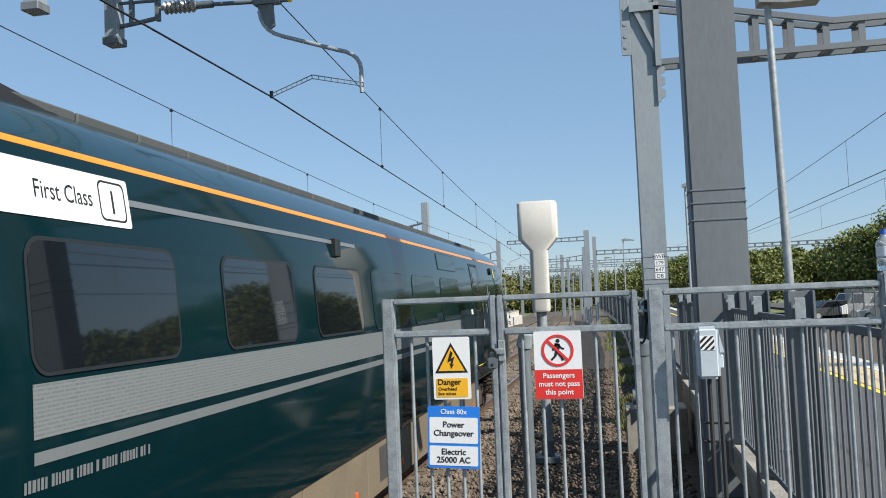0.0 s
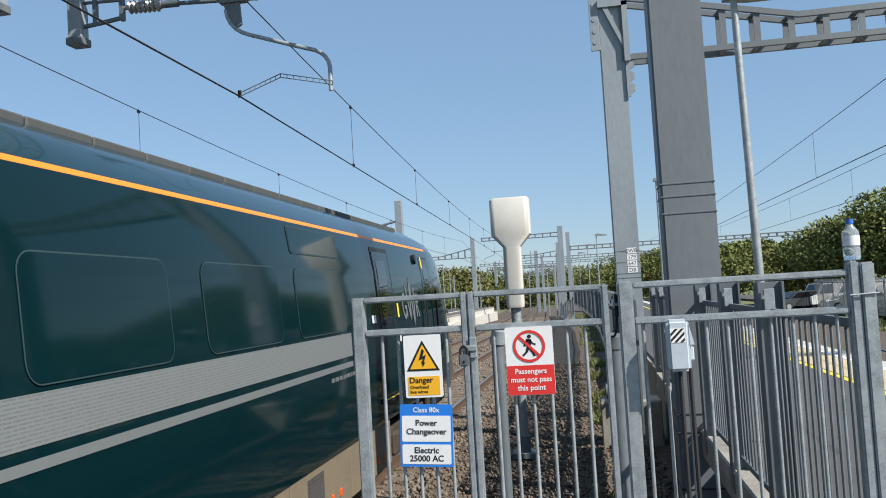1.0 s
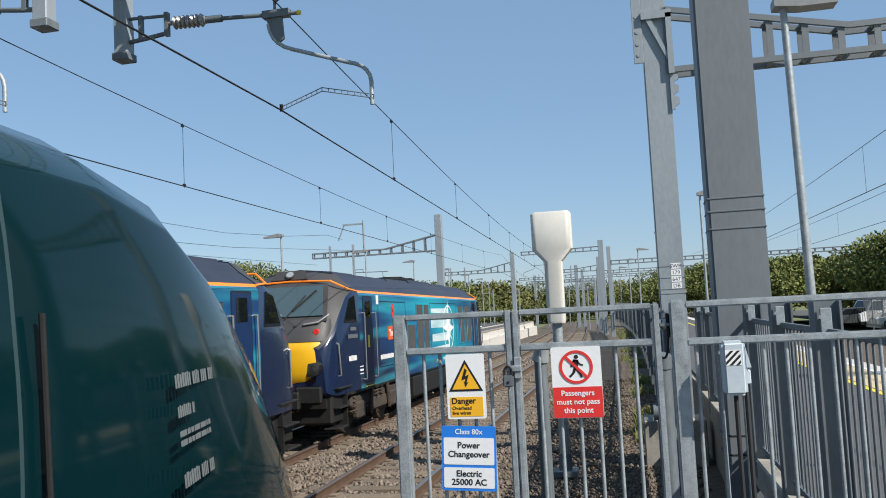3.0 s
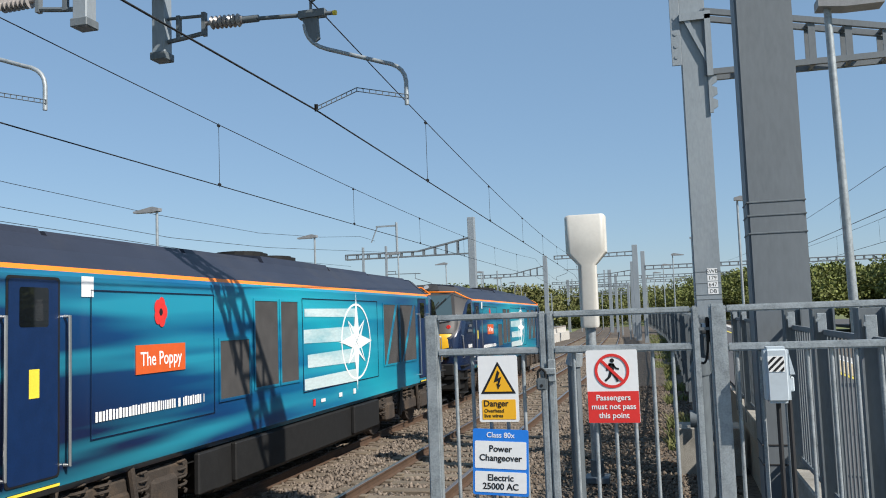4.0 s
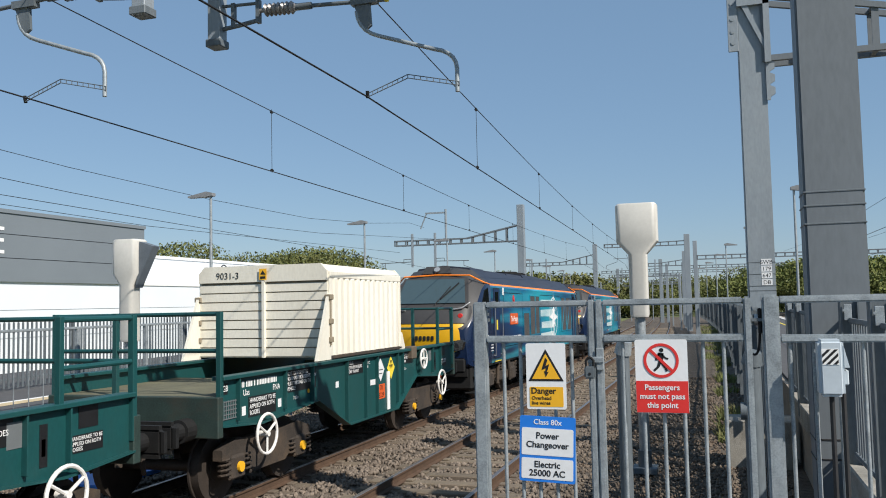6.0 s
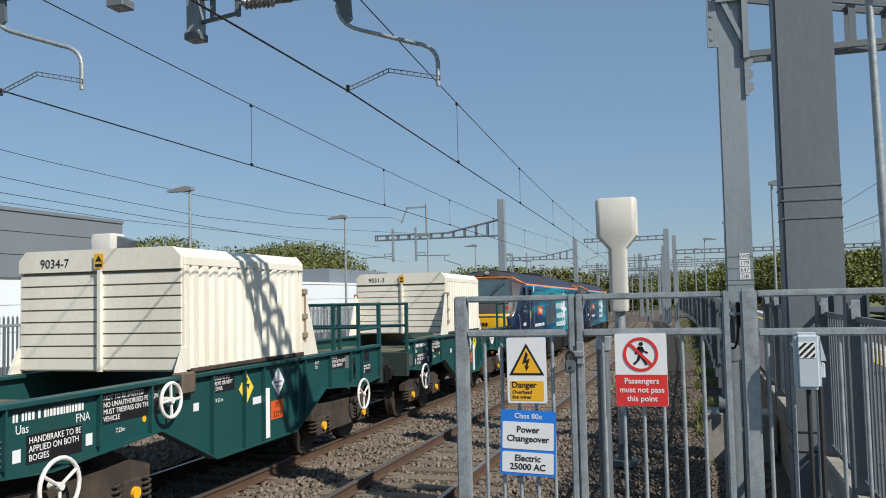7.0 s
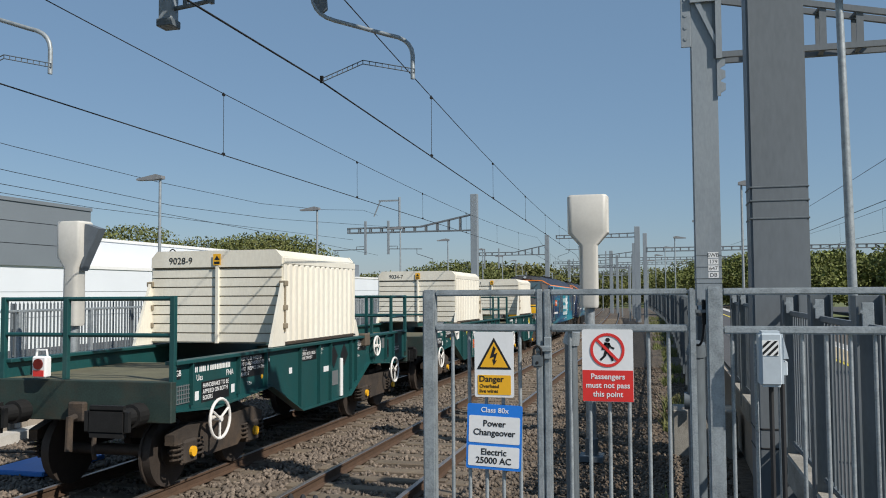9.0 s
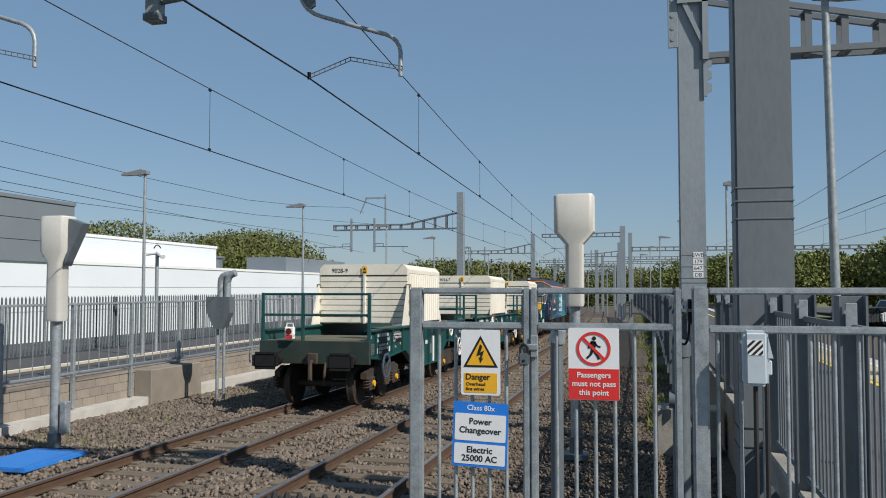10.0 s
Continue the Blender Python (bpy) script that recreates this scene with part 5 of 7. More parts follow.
weeds("weeds", 9000, (12.2, 17.3), (10, 60), 8, "green grass beside the outer sidings", 0.3)

# ---- train materials ----
green_body = material("dark_green_coach_paint", (0.0015, 0.0145, 0.018), 0.07, 0, 0.06, 1.5, 0, 30)
green_body.node_tree.nodes["Principled BSDF"].inputs["Specular IOR Level"].default_value = 0.28
orange_line = material("orange_stripe", (0.95, 0.24, 0.02), 0.4, 0, 0.04)
silver_vinyl = material("silver_vinyl", (0.17, 0.185, 0.19), 0.4, 0.2, 0.05)
coach_roof = material("coach_roof_blue_green", (0.006, 0.03, 0.042), 0.2, 0, 0.1, 1.2, 0, 20, coat=0.4)
skirt_m = material("dusty_beige_skirt", (0.17, 0.14, 0.095), 0.75, 0.1, 0.15, 2, 0.1, 30, (0.18, 0.14, 0.09), 0.7)
window_glass = glass_dark("dark_window_glass", (0.006, 0.008, 0.010))
seal_m = material("window_seal", (0.014, 0.017, 0.018), 0.45, 0, 0.1)
groove_m = material("panel_groove", (0.02, 0.045, 0.05), 0.6, 0, 0.1)
bogie_m = material("grimy_bogie_steel", (0.042, 0.033, 0.026), 0.85, 0.1, 0.35, 5, 0.3, 50, (0.13, 0.085, 0.05), 0.6)
wheel_m = material("worn_wheel_steel", (0.06, 0.048, 0.04), 0.65, 0.4, 0.2)
wagon_green = material("dark_green_wagon_paint", (0.008, 0.064, 0.064), 0.45, 0, 0.12, 2, 0.03, 30, (0.02, 0.055, 0.05), 0.6, stretch=(1, 1, 0.5))
# grimy green, also darkened to carry the shadow on the wagon end
grimy_green = material("grimy_shaded_wagon_end", (0.018, 0.036, 0.030), 0.7, 0, 0.3, 4, 0.1, 40, (0.045, 0.032, 0.02), 0.8)
deck_m = material("wagon_deck_olive", (0.12, 0.115, 0.07), 0.9, 0, 0.25, 3, 0.1, 40, (0.10, 0.09, 0.06), 0.6)
flask_cream = material("cream_flask_paint", (0.76, 0.725, 0.62), 0.5, 0, 0.07, 1.5, 0.03, 30, (0.48, 0.40, 0.28), 0.35, stretch=(1, 1, 0.35))
# brown of the latches, and of the shade painted into the slat gaps
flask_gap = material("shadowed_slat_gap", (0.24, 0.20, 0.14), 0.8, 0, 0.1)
navy = material("navy_loco_paint", (0.006, 0.014, 0.042), 0.25, 0, 0.08, 1.5, 0, 20, coat=0.3)
loco_roof = material("dark_loco_roof", (0.022, 0.026, 0.042), 0.5, 0, 0.15, 2, 0.05, 30, (0.06, 0.055, 0.05), 0.4)
cab_grey = material("dark_grey_cab_surround", (0.045, 0.043, 0.042), 0.55, 0, 0.15, 3, 0, 40)
warn_yellow = material("warning_yellow_end", (0.66, 0.36, 0.008), 0.4, 0, 0.06, 3)
grille_m = material("dark_grille_mesh", (0.055, 0.052, 0.05), 0.8, 0, 0.25, 4, 0.3, 120)
steel_bright = material("brushed_handrail", (0.5, 0.5, 0.49), 0.35, 0.8, 0.1)
lamp_glass = material("lamp_glass", (0.26, 0.28, 0.30), 0.1, 0, 0.05)
orange_plate = material("orange_plate", (0.62, 0.10, 0.02), 0.45, 0, 0.05)
wheel_white = material("white_handwheel_paint", (0.72, 0.70, 0.66), 0.5, 0, 0.08)


def livery():
    """Blue locomotive side: navy towards the ends, turquoise streaks to the middle."""
    m = bpy.data.materials.new("turquoise_blue_livery")
    m.use_nodes = True
    n, l = m.node_tree.nodes, m.node_tree.links
    b = n["Principled BSDF"]
    b.inputs["Roughness"].default_value = 0.28
    b.inputs["Coat Weight"].default_value = 0.25
    tc = n.new("ShaderNodeTexCoord")
    sep = n.new("ShaderNodeSeparateXYZ")
    l.new(tc.outputs["Object"], sep.inputs[0])
    ramp = n.new("ShaderNodeValToRGB")
    mr = n.new("ShaderNodeMapRange")
    mr.inputs["From Min"].default_value = -12.2
    mr.inputs["From Max"].default_value = 7.4
    slant = n.new("ShaderNodeMath")
    slant.operation = "MULTIPLY_ADD"
    slant.inputs[1].default_value = 2.2
    l.new(sep.outputs["Z"], slant.inputs[0])
    l.new(sep.outputs["Y"], slant.inputs[2])
    shift = n.new("ShaderNodeMath")
    shift.operation = "ADD"
    shift.inputs[1].default_value = -5.2
    l.new(slant.outputs[0], shift.inputs[0])
    l.new(shift.outputs[0], mr.inputs["Value"])
    l.new(mr.outputs[0], ramp.inputs[0])
    e = ramp.color_ramp.elements
    e[0].position, e[0].color = 0.10, (0.008, 0.015, 0.052, 1)
    e[1].position, e[1].color = 1.0, (0.010, 0.03, 0.10, 1)
    for p, c in ((0.24, (0.004, 0.045, 0.14, 1)), (0.42, (0.003, 0.13, 0.27, 1)), (0.55, (0.008, 0.33, 0.43, 1)), (0.72, (0.004, 0.17, 0.30, 1)), (0.85, (0.006, 0.06, 0.17, 1))):
        k = e.new(p)
        k.color = c
    mp = n.new("ShaderNodeMapping")
    mp.inputs["Scale"].default_value = (1, 0.10, 1.6)
    mp.inputs["Rotation"].default_value = (radians(-8), 0, 0)
    l.new(tc.outputs["Object"], mp.inputs[0])
    no = n.new("ShaderNodeTexNoise")
    no.inputs["Scale"].default_value = 1.9
    no.inputs["Detail"].default_value = 1.5
    l.new(mp.outputs[0], no.inputs["Vector"])
    st = n.new("ShaderNodeMapRange")
    st.inputs["From Min"].default_value = 0.46
    st.inputs["From Max"].default_value = 0.66
    l.new(no.outputs[0], st.inputs["Value"])
    mix = n.new("ShaderNodeMix")
    mix.data_type = "RGBA"
    mix.inputs["B"].default_value = (0.03, 0.42, 0.52, 1)
    mul = n.new("ShaderNodeMath")
    mul.operation = "MULTIPLY"
    mul.inputs[1].default_value = 0.5
    l.new(st.outputs[0], mul.inputs[0])
    l.new(mul.outputs[0], mix.inputs["Factor"])
    l.new(ramp.outputs[0], mix.inputs["A"])
    l.new(mix.outputs["Result"], b.inputs["Base Color"])
    return m


livery_m = livery()


def text_rows():
    """Silver vinyl covered in rows of tiny illegible print."""
    m = bpy.data.materials.new("silver_vinyl_small_print")
    m.use_nodes = True
    n, l = m.node_tree.nodes, m.node_tree.links
    b = n["Principled BSDF"]
    b.inputs["Roughness"].default_value = 0.4
    tc = n.new("ShaderNodeTexCoord")
    mp = n.new("ShaderNodeMapping")
    mp.inputs["Rotation"].default_value = (0, radians(90), radians(90))
    l.new(tc.outputs["Object"], mp.inputs[0])
    sep = n.new("ShaderNodeSeparateXYZ")
    l.new(tc.outputs["Object"], sep.inputs[0])
    com = n.new("ShaderNodeCombineXYZ")
    l.new(sep.outputs["Y"], com.inputs[0])
    l.new(sep.outputs["Z"], com.inputs[1])
    br = n.new("ShaderNodeTexBrick")
    br.inputs["Color1"].default_value = (0.075, 0.085, 0.088, 1)
    br.inputs["Color2"].default_value = (0.10, 0.11, 0.115, 1)
    br.inputs["Mortar"].default_value = (0.165, 0.178, 0.18, 1)
    br.inputs["Scale"].default_value = 1.0
    br.inputs["Brick Width"].default_value = 0.11
    br.inputs["Row Height"].default_value = 0.021
    br.inputs["Mortar Size"].default_value = 0.0055
    br.offset = 0.37
    l.new(com.outputs[0], br.inputs["Vector"])
    no = n.new("ShaderNodeTexNoise")
    no.inputs["Scale"].default_value = 45
    l.new(tc.outputs["Object"], no.inputs["Vector"])
    mix = n.new("ShaderNodeMix")
    mix.data_type = "RGBA"
    mix.inputs["B"].default_value = (0.165, 0.178, 0.18, 1)
    l.new(no.outputs[0], mix.inputs["Factor"])
    l.new(br.outputs[0], mix.inputs["A"])
    l.new(mix.outputs["Result"], b.inputs["Base Color"])
    return m


print_vinyl = text_rows()


def wheelset(parent, y, r, gauge=0.7525, axlebox=None):
    bm = bmesh.new()
    for s in (-1, 1):
        tube(bm, (s * (gauge - 0.04), y, r), (s * (gauge + 0.075), y, r), r, 28)
        tube(bm, (s * (gauge - 0.07), y, r), (s * (gauge - 0.04), y, r), r + 0.03, 28)
        tube(bm, (s * (gauge + 0.075), y, r), (s * (gauge + 0.09), y, r), r * 0.42, 16)
    tube(bm, (-1.0, y, r), (1.0, y, r), 0.08, 10)
    return part("wheelset", bm, wheel_m, parent, smooth=True)


def coil(bm, x, y, z0, z1, r, turns=4):
    pts = [(x + r * math.cos(a), y + r * math.sin(a), z0 + (z1 - z0) * k / (turns * 8)) for k, a in ((k, k * math.pi / 4) for k in range(turns * 8 + 1))]
    pipe(bm, pts, 0.018, 6)


def wording(parent, m, y0, y1, z, h, mat, seed=1):
    """A line of illegible print: a row of small upright bars with gaps between words."""
    r = random.Random(seed)
    bm = bmesh.new()
    y = y0
    while y < y1:
        w = h * r.uniform(0.22, 0.42)
        top = h * r.choice((0.5, 0.42, 0.42, 0.46))
        plate(bm, m, rect(y, z - h * 0.5, min(y + w, y1), z + top), 0.002, 0.001)
        y += w + h * (0.17 if r.random() < 0.85 else 0.55)
    return part("wording_bar", bm, mat, parent)


# ---- the passenger train's end coach ----
def coach_x(z):
    pts = ((0.95, 1.30), (1.1, 1.345), (1.9, 1.36), (2.3, 1.352), (2.95, 1.30), (3.40, 1.232), (3.437, 1.216), (3.6, 1.10), (3.75, 0.86), (3.86, 0.40))
    for (za, xa), (zb, xb) in zip(pts, pts[1:]):
        if za <= z <= zb:
            return xa + (xb - xa) * (z - za) / (zb - za)
    return 1.3


def flank(y, z, off=0.004):
    s = (coach_x(z + 0.05) - coach_x(z - 0.05)) / 0.1
    return face_m((coach_x(z) + off, y, z), (0, 1, 0), (s, 0, 1))


def curved(y0, y1, z0, z1, off, t=0.006, n=9):
    """A panel that follows the coach's side."""
    bm = bmesh.new()
    rows = []
    for k in range(n + 1):
        z = z0 + (z1 - z0) * k / n
        x = coach_x(z)
        rows.append([(x + off, y0, z), (x + off, y1, z), (x + off + t, y1, z), (x + off + t, y0, z)])
    loft(bm, rows)
    return bm


def build_coach():
    g = empty("passenger_coach", label="dark green express coach with an orange line and silver band", category="train")
    zs = [0.95, 1.1, 1.9, 2.3, 2.95, 3.40, 3.437, 3.6, 3.75, 3.86]
    half = [(coach_x(z), z) for z in zs]
    ring = [(-x, z) for x, z in half] + [(x, z) for x, z in half[::-1]]
    # materials along the ring: green sides, orange line, roof
    mk = [0, 0, 0, 0, 0, 1, 2, 2, 2, 2, 2, 2, 2, 1, 0, 0, 0, 0, 0, 0]
    secs = [[(x, y, z) for x, z in ring] for y in (-16.4, -12, -8, -4, 0, 3, 5.4)]

    def nose(y, w, top, low, k):
        out = []
        for x, z in ring:
            f = (z - 0.95) / 2.91
            out.append((x * w * (1 - k * f * 0.25), y, low + (top - low) * f))
        return out
    for y, w, top, low, k in ((6.2, 0.995, 3.81, 0.95, 0.0), (7.0, 0.975, 3.63, 0.93, 0.12), (7.7, 0.94, 3.26, 0.9, 0.3), (8.3, 0.89, 2.86, 0.87, 0.5), (8.9, 0.82, 2.42, 0.82, 0.7), (9.5, 0.70, 1.92, 0.78, 0.9), (9.9, 0.50, 1.45, 0.8, 1.0)):
        secs.append(nose(y, w, top, low, k))
    bm = bmesh.new()
    loft(bm, secs, mats=mk)
    for f in bm.faces:
        if f.material_index == 1 and f.calc_center_median().y > 5.5:
            f.material_index = 0
    body = part("body", bm, (green_body, orange_line, coach_roof), g, smooth=True)
    # glazed and blanked windows
    for k, (a, b) in enumerate(((-11.68, -10.25), (-9.6, -8.22), (-7.68, -6.2), (-5.75, -4.23), (-3.72, -2.18), (-1.73, -0.12), (-13.9, -12.4))):
        w, y = (b - a) / 2, (a + b) / 2
        m = flank(y, 2.6)
        real = k in (0, 1, 2, 6)
        bm = bmesh.new()
        plate(bm, m, rrect(-w, -0.345, w, 0.345, 0.12, 5), 0.003)
        part("window_seal" if real else "panel_groove", bm, seal_m if real else groove_m, g)
        bm = bmesh.new()
        d = 0.022 if real else 0.010
        plate(bm, m, rrect(-w + d, -0.345 + d, w - d, 0.345 - d, 0.105, 5), 0.003, 0.0025)
        part("window" if real else "blank_panel", bm, window_glass if real else green_body, g)
    # blanked upper panel ahead of the door
    for d, mt, nm, off in ((0.0, groove_m, "panel_groove", 0.0), (0.012, green_body, "blank_panel", 0.0025)):
        bm = bmesh.new()
        plate(bm, flank(-0.92, 3.22), rrect(-0.8 + d, -0.14 + d, 0.8 - d, 0.14 - d, 0.05, 4), 0.003, off)
        part(nm, bm, mt, g)
    # silver band and stripe
    for za, zb, mt, nm in ((1.965, 2.225, print_vinyl, "print_band"), (1.845, 1.905, silver_vinyl, "silver_stripe")):
        for a, b in ((-11.68, 0.0), (-16.3, -12.6)):
            bm = bmesh.new()
            mid = (za + zb) / 2
            m = flank(0, mid)
            plate(bm, m, rect(a, za - mid, b, zb - mid), 0.002)
            part(nm, bm, mt, g)
    bm = bmesh.new()
    plate(bm, flank(0, 3.2), rect(-10.7, -0.02, -6.2, 0.02), 0.002)
    part("grey_line", bm, silver_vinyl, g)
    # class sign
    m = flank(-11.6, 3.2, 0.004)
    bm = bmesh.new()
    plate(bm, m, rrect(-1.3, -0.16, 0.9, 0.13, 0.02), 0.003)
    part("class_sign", bm, sign_white, g, "white class sign")
    lettering("First Class", 0.14, m @ Matrix.Translation((0.29, -0.06, 0.004)), black_paint, g, width=0.84)
    lettering("1", 0.2, m @ Matrix.Translation((0.73, -0.085, 0.004)), black_paint, g)
    bm = bmesh.new()
    o, i2 = rrect(0.6, -0.13, 0.86, 0.105, 0.04), rrect(0.612, -0.118, 0.848, 0.093, 0.034)
    for k in range(len(o)):
        plate(bm, m, [o[k], o[(k + 1) % len(o)], i2[(k + 1) % len(o)], i2[k]], 0.001, 0.0032)
    part("sign_frame", bm, black_paint, g)
    # brand wording as plain bars
    for y, z, w, h in ((-11.2, 1.755, 0.55, 0.06), (-0.35, 1.76, 0.5, 0.045)):
        wording(g, flank(y, z), -w, w, 0, h, silver_vinyl, 3)
    # door
    # black seal of uneven width, also painting the shaded depth of the door recess
    part("door_seal", curved(1.42, 2.38, 1.30, 3.3, 0.0, 0.006), black_paint, g)
    door = part("door", curved(1.46, 2.31, 1.3, 3.24, 0.003, 0.008), green_body, g, smooth=True)
    part("door_window", curved(1.58, 2.08, 2.24, 3.12, 0.007, 0.008), window_glass, door, smooth=True)
    bm = bmesh.new()
    rbox(bm, 1.28, 1.4, 1.45, 2.35, 1.2, 1.26, 0.01)
    st = part("step", bm, dark_steel, g)
    bm = bmesh.new()
    box(bm, 1.38, 1.405, 1.45, 2.35, 1.262, 1.268)
    part("step_edge", bm, yellow_paint, st)
    for y, z, w, h, mt in ((2.54, 2.42, 0.045, 0.1, yellow_paint), (2.56, 2.06, 0.045, 0.09, sign_white), (1.1, 2.34, 0.1, 0.05, sign_white), (1.72, 3.05, 0.1, 0.02, sign_white), (4.82, 3.18, 0.04, 0.1, yellow_paint), (5.0, 1.62, 0.04, 0.12, yellow_paint), (3.55, 1.42, 0.14, 0.07, material("teal_sticker", (0.05, 0.5, 0.4), 0.4))):
        bm = bmesh.new()
        plate(bm, flank(y, z, 0.01), rrect(-w, -h, w, h, 0.01), 0.002)
        part("sticker", bm, mt, g)
    wording(g, flank(4.2, 1.65), -0.25, 0.25, 0, 0.11, white_paint, 9)
    bm = bmesh.new()
    m = flank(4.3, 3.22)
    plate(bm, m, disc(0, 0, 0.08), 0.03)
    part("side_camera", bm, black_paint, g)
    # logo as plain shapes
    m = flank(3.55, 2.55, 0.004)
    bm = bmesh.new()
    o, i2 = disc(-0.5, -0.08, 0.15, 0.2), disc(-0.5, -0.08, 0.095, 0.14)
    for k in range(2, 27):
        plate(bm, m, [o[k], o[(k + 1) % 28], i2[(k + 1) % 28], i2[k]], 0.002)
    plate(bm, m, rect(-0.49, -0.12, -0.35, -0.07), 0.002, 0.001)
    plate(bm, m, rect(-0.40, -0.24, -0.35, -0.07), 0.002, 0.0012)
    zig = [(-0.33, 0.22), (-0.12, -0.3), (0.0, 0.36), (0.12, -0.4), (0.28, 0.2)]
    for a, b in zip(zig, zig[1:]):
        plate(bm, m, [(a[0] - 0.035, a[1]), (b[0] - 0.035, b[1]), (b[0] + 0.035, b[1]), (a[0] + 0.035, a[1])], 0.002)
    plate(bm, m, rect(0.34, -0.27, 0.41, 0.1), 0.002, 0.0005)
    plate(bm, m, rrect(0.41, -0.06, 0.54, 0.1, 0.06), 0.002, 0.001)
    plate(bm, m, [(0.42, -0.08), (0.48, -0.08), (0.58, -0.27), (0.5, -0.27)], 0.002, 0.001)
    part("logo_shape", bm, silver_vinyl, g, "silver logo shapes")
    # cab door and side window
    part("door_groove", curved(4.68, 5.4, 1.32, 3.28, 0.0, 0.004), groove_m, g)
    cab = part("cab_door", curved(4.71, 5.37, 1.34, 3.25, 0.002, 0.005), green_body, g, smooth=True)
    part("cab_window", curved(4.86, 5.26, 2.5, 3.1, 0.005, 0.005), window_glass, cab, smooth=True)
    for dy in (-0.46, 0.46):
        bm = bmesh.new()
        tube(bm, (coach_x(2.1) + 0.06, 5.05 + dy, 1.6), (coach_x(2.7) + 0.06, 5.05 + dy, 2.7), 0.016, 8)
        part("handrail", bm, dark_steel, g)
    # windscreen side glass on the nose
    bm = bmesh.new()
    prism(bm, [(1.13, 6.75, 3.02), (1.16, 6.95, 2.66), (0.98, 8.15, 2.32), (0.9, 8.05, 2.5), (0.98, 7.2, 3.05)], (0.05, 0.01, 0.03))
    part("side_glass", bm, window_glass, g)
    # lettering panels on the nose as bars
    m = face_m((1.24, 7.35, 2.0), (-0.22, 1, 0), (-0.08, 0, 1))
    for z, a, b, h in ((0.28, -0.75, 0.05, 0.085), (0.1, -0.75, -0.42, 0.07), (-0.03, -0.75, -0.1, 0.035), (-0.085, -0.75, -0.1, 0.035), (-0.3, -0.75, -0.12, 0.085)):
        wording(g, m @ Matrix.Translation((0, 0, 0.03)), a, b, z, h, silver_vinyl, 5)
    # roof equipment strip
    y = -16.2
    while y < 4.2:
        for s in (-1, 1):
            bm = bmesh.new()
            rbox(bm, s * 0.72 - 0.15, s * 0.72 + 0.15, y, y + 0.68, 3.68, 3.80, 0.012)
            part("roof_louvre", bm, material("roof_louvre_grey", (0.06, 0.064, 0.062), 0.7, 0, 0.2, per_object=0.5), g)
        y += 0.7
    # roof pod behind the first window
    bm = bmesh.new()
    loft(bm, [[(x, yy, z) for x, z in ((-1.0, 3.55), (-0.85, 3.58 + h), (0.85, 3.58 + h), (1.0, 3.55))] for yy, h in ((-15.9, 0.2), (-13.2, 0.30), (-11.6, 0.29), (-10.9, 0.2), (-10.3, 0.1))])
    part("roof_pod", bm, dark_steel, g, "black roof pod")
    # grab lamp on the side
    bm = bmesh.new()
    rbox(bm, coach_x(3.15) - 0.01, coach_x(3.15) + 0.05, -7.0, -6.85, 3.05, 3.24, 0.01)
    part("side_lamp", bm, seal_m, g)
    # skirts and underframe
    for k, y in enumerate(range(-16, 2, 2)):
        bm = bmesh.new()
        rbox(bm, -1.28, -1.14, y, y + 1.97, 0.35, 0.94, 0.01)
        part("skirt", bm, skirt_m, g)
        bm = bmesh.new()
        rbox(bm, 1.14, 1.28, y, y + 1.97, 0.35, 0.94, 0.01)
        sk = part("skirt", bm, skirt_m, g)
        if k % 2:
            bm = bmesh.new()
            for j in range(9):
                box(bm, 1.275, 1.287, y + 0.5, y + 0.95, 0.5 + 0.04 * j, 0.522 + 0.04 * j)
            box(bm, 1.27, 1.283, y + 0.47, y + 0.98, 0.47, 0.87)
            part("grille", bm, grille_m, sk)
        bm = bmesh.new()
        rbox(bm, 1.275, 1.295, y + 1.2, y + 1.27, 0.48, 0.56, 0.005)
        rbox(bm, 1.275, 1.295, y + 1.5, y + 1.57, 0.48, 0.56, 0.005)
        part("latch", bm, orange_plate, sk)
    bm = bmesh.new()
    box(bm, -0.85, 0.85, -16.2, 8.0, 0.55, 1.0)
    part("underframe", bm, dark_steel, g)
    for yc in (4.3, -12.7):
        for s in (-1, 1):
            bm = bmesh.new()
            rbox(bm, s * 1.0 - 0.09, s * 1.0 + 0.09, yc - 1.7, yc + 1.7, 0.45, 0.7, 0.03)
            for dy in (-1.3, 1.3):
                rbox(bm, s * 1.02 - 0.13, s * 1.02 + 0.13, yc + dy - 0.22, yc + dy + 0.22, 0.28, 0.62, 0.04)
            coil(bm, s * 1.08, yc - 0.35, 0.55, 0.9, 0.12)
            coil(bm, s * 1.08, yc + 0.35, 0.55, 0.9, 0.12)
            tube(bm, (s * 1.2, yc + 0.75, 0.4), (s * 1.2, yc + 0.75, 1.0), 0.06, 10)
            part("bogie_frame", bm, bogie_m, g)
        for dy in (-1.3, 1.3):
            wheelset(g, yc + dy, 0.42)
    bm = bmesh.new()
    rbox(bm, -0.9, 0.9, 6.2, 8.7, 0.35, 0.85, 0.08)
    part("front_valance", bm, dark_steel, g)
    return g


coach = build_coach()


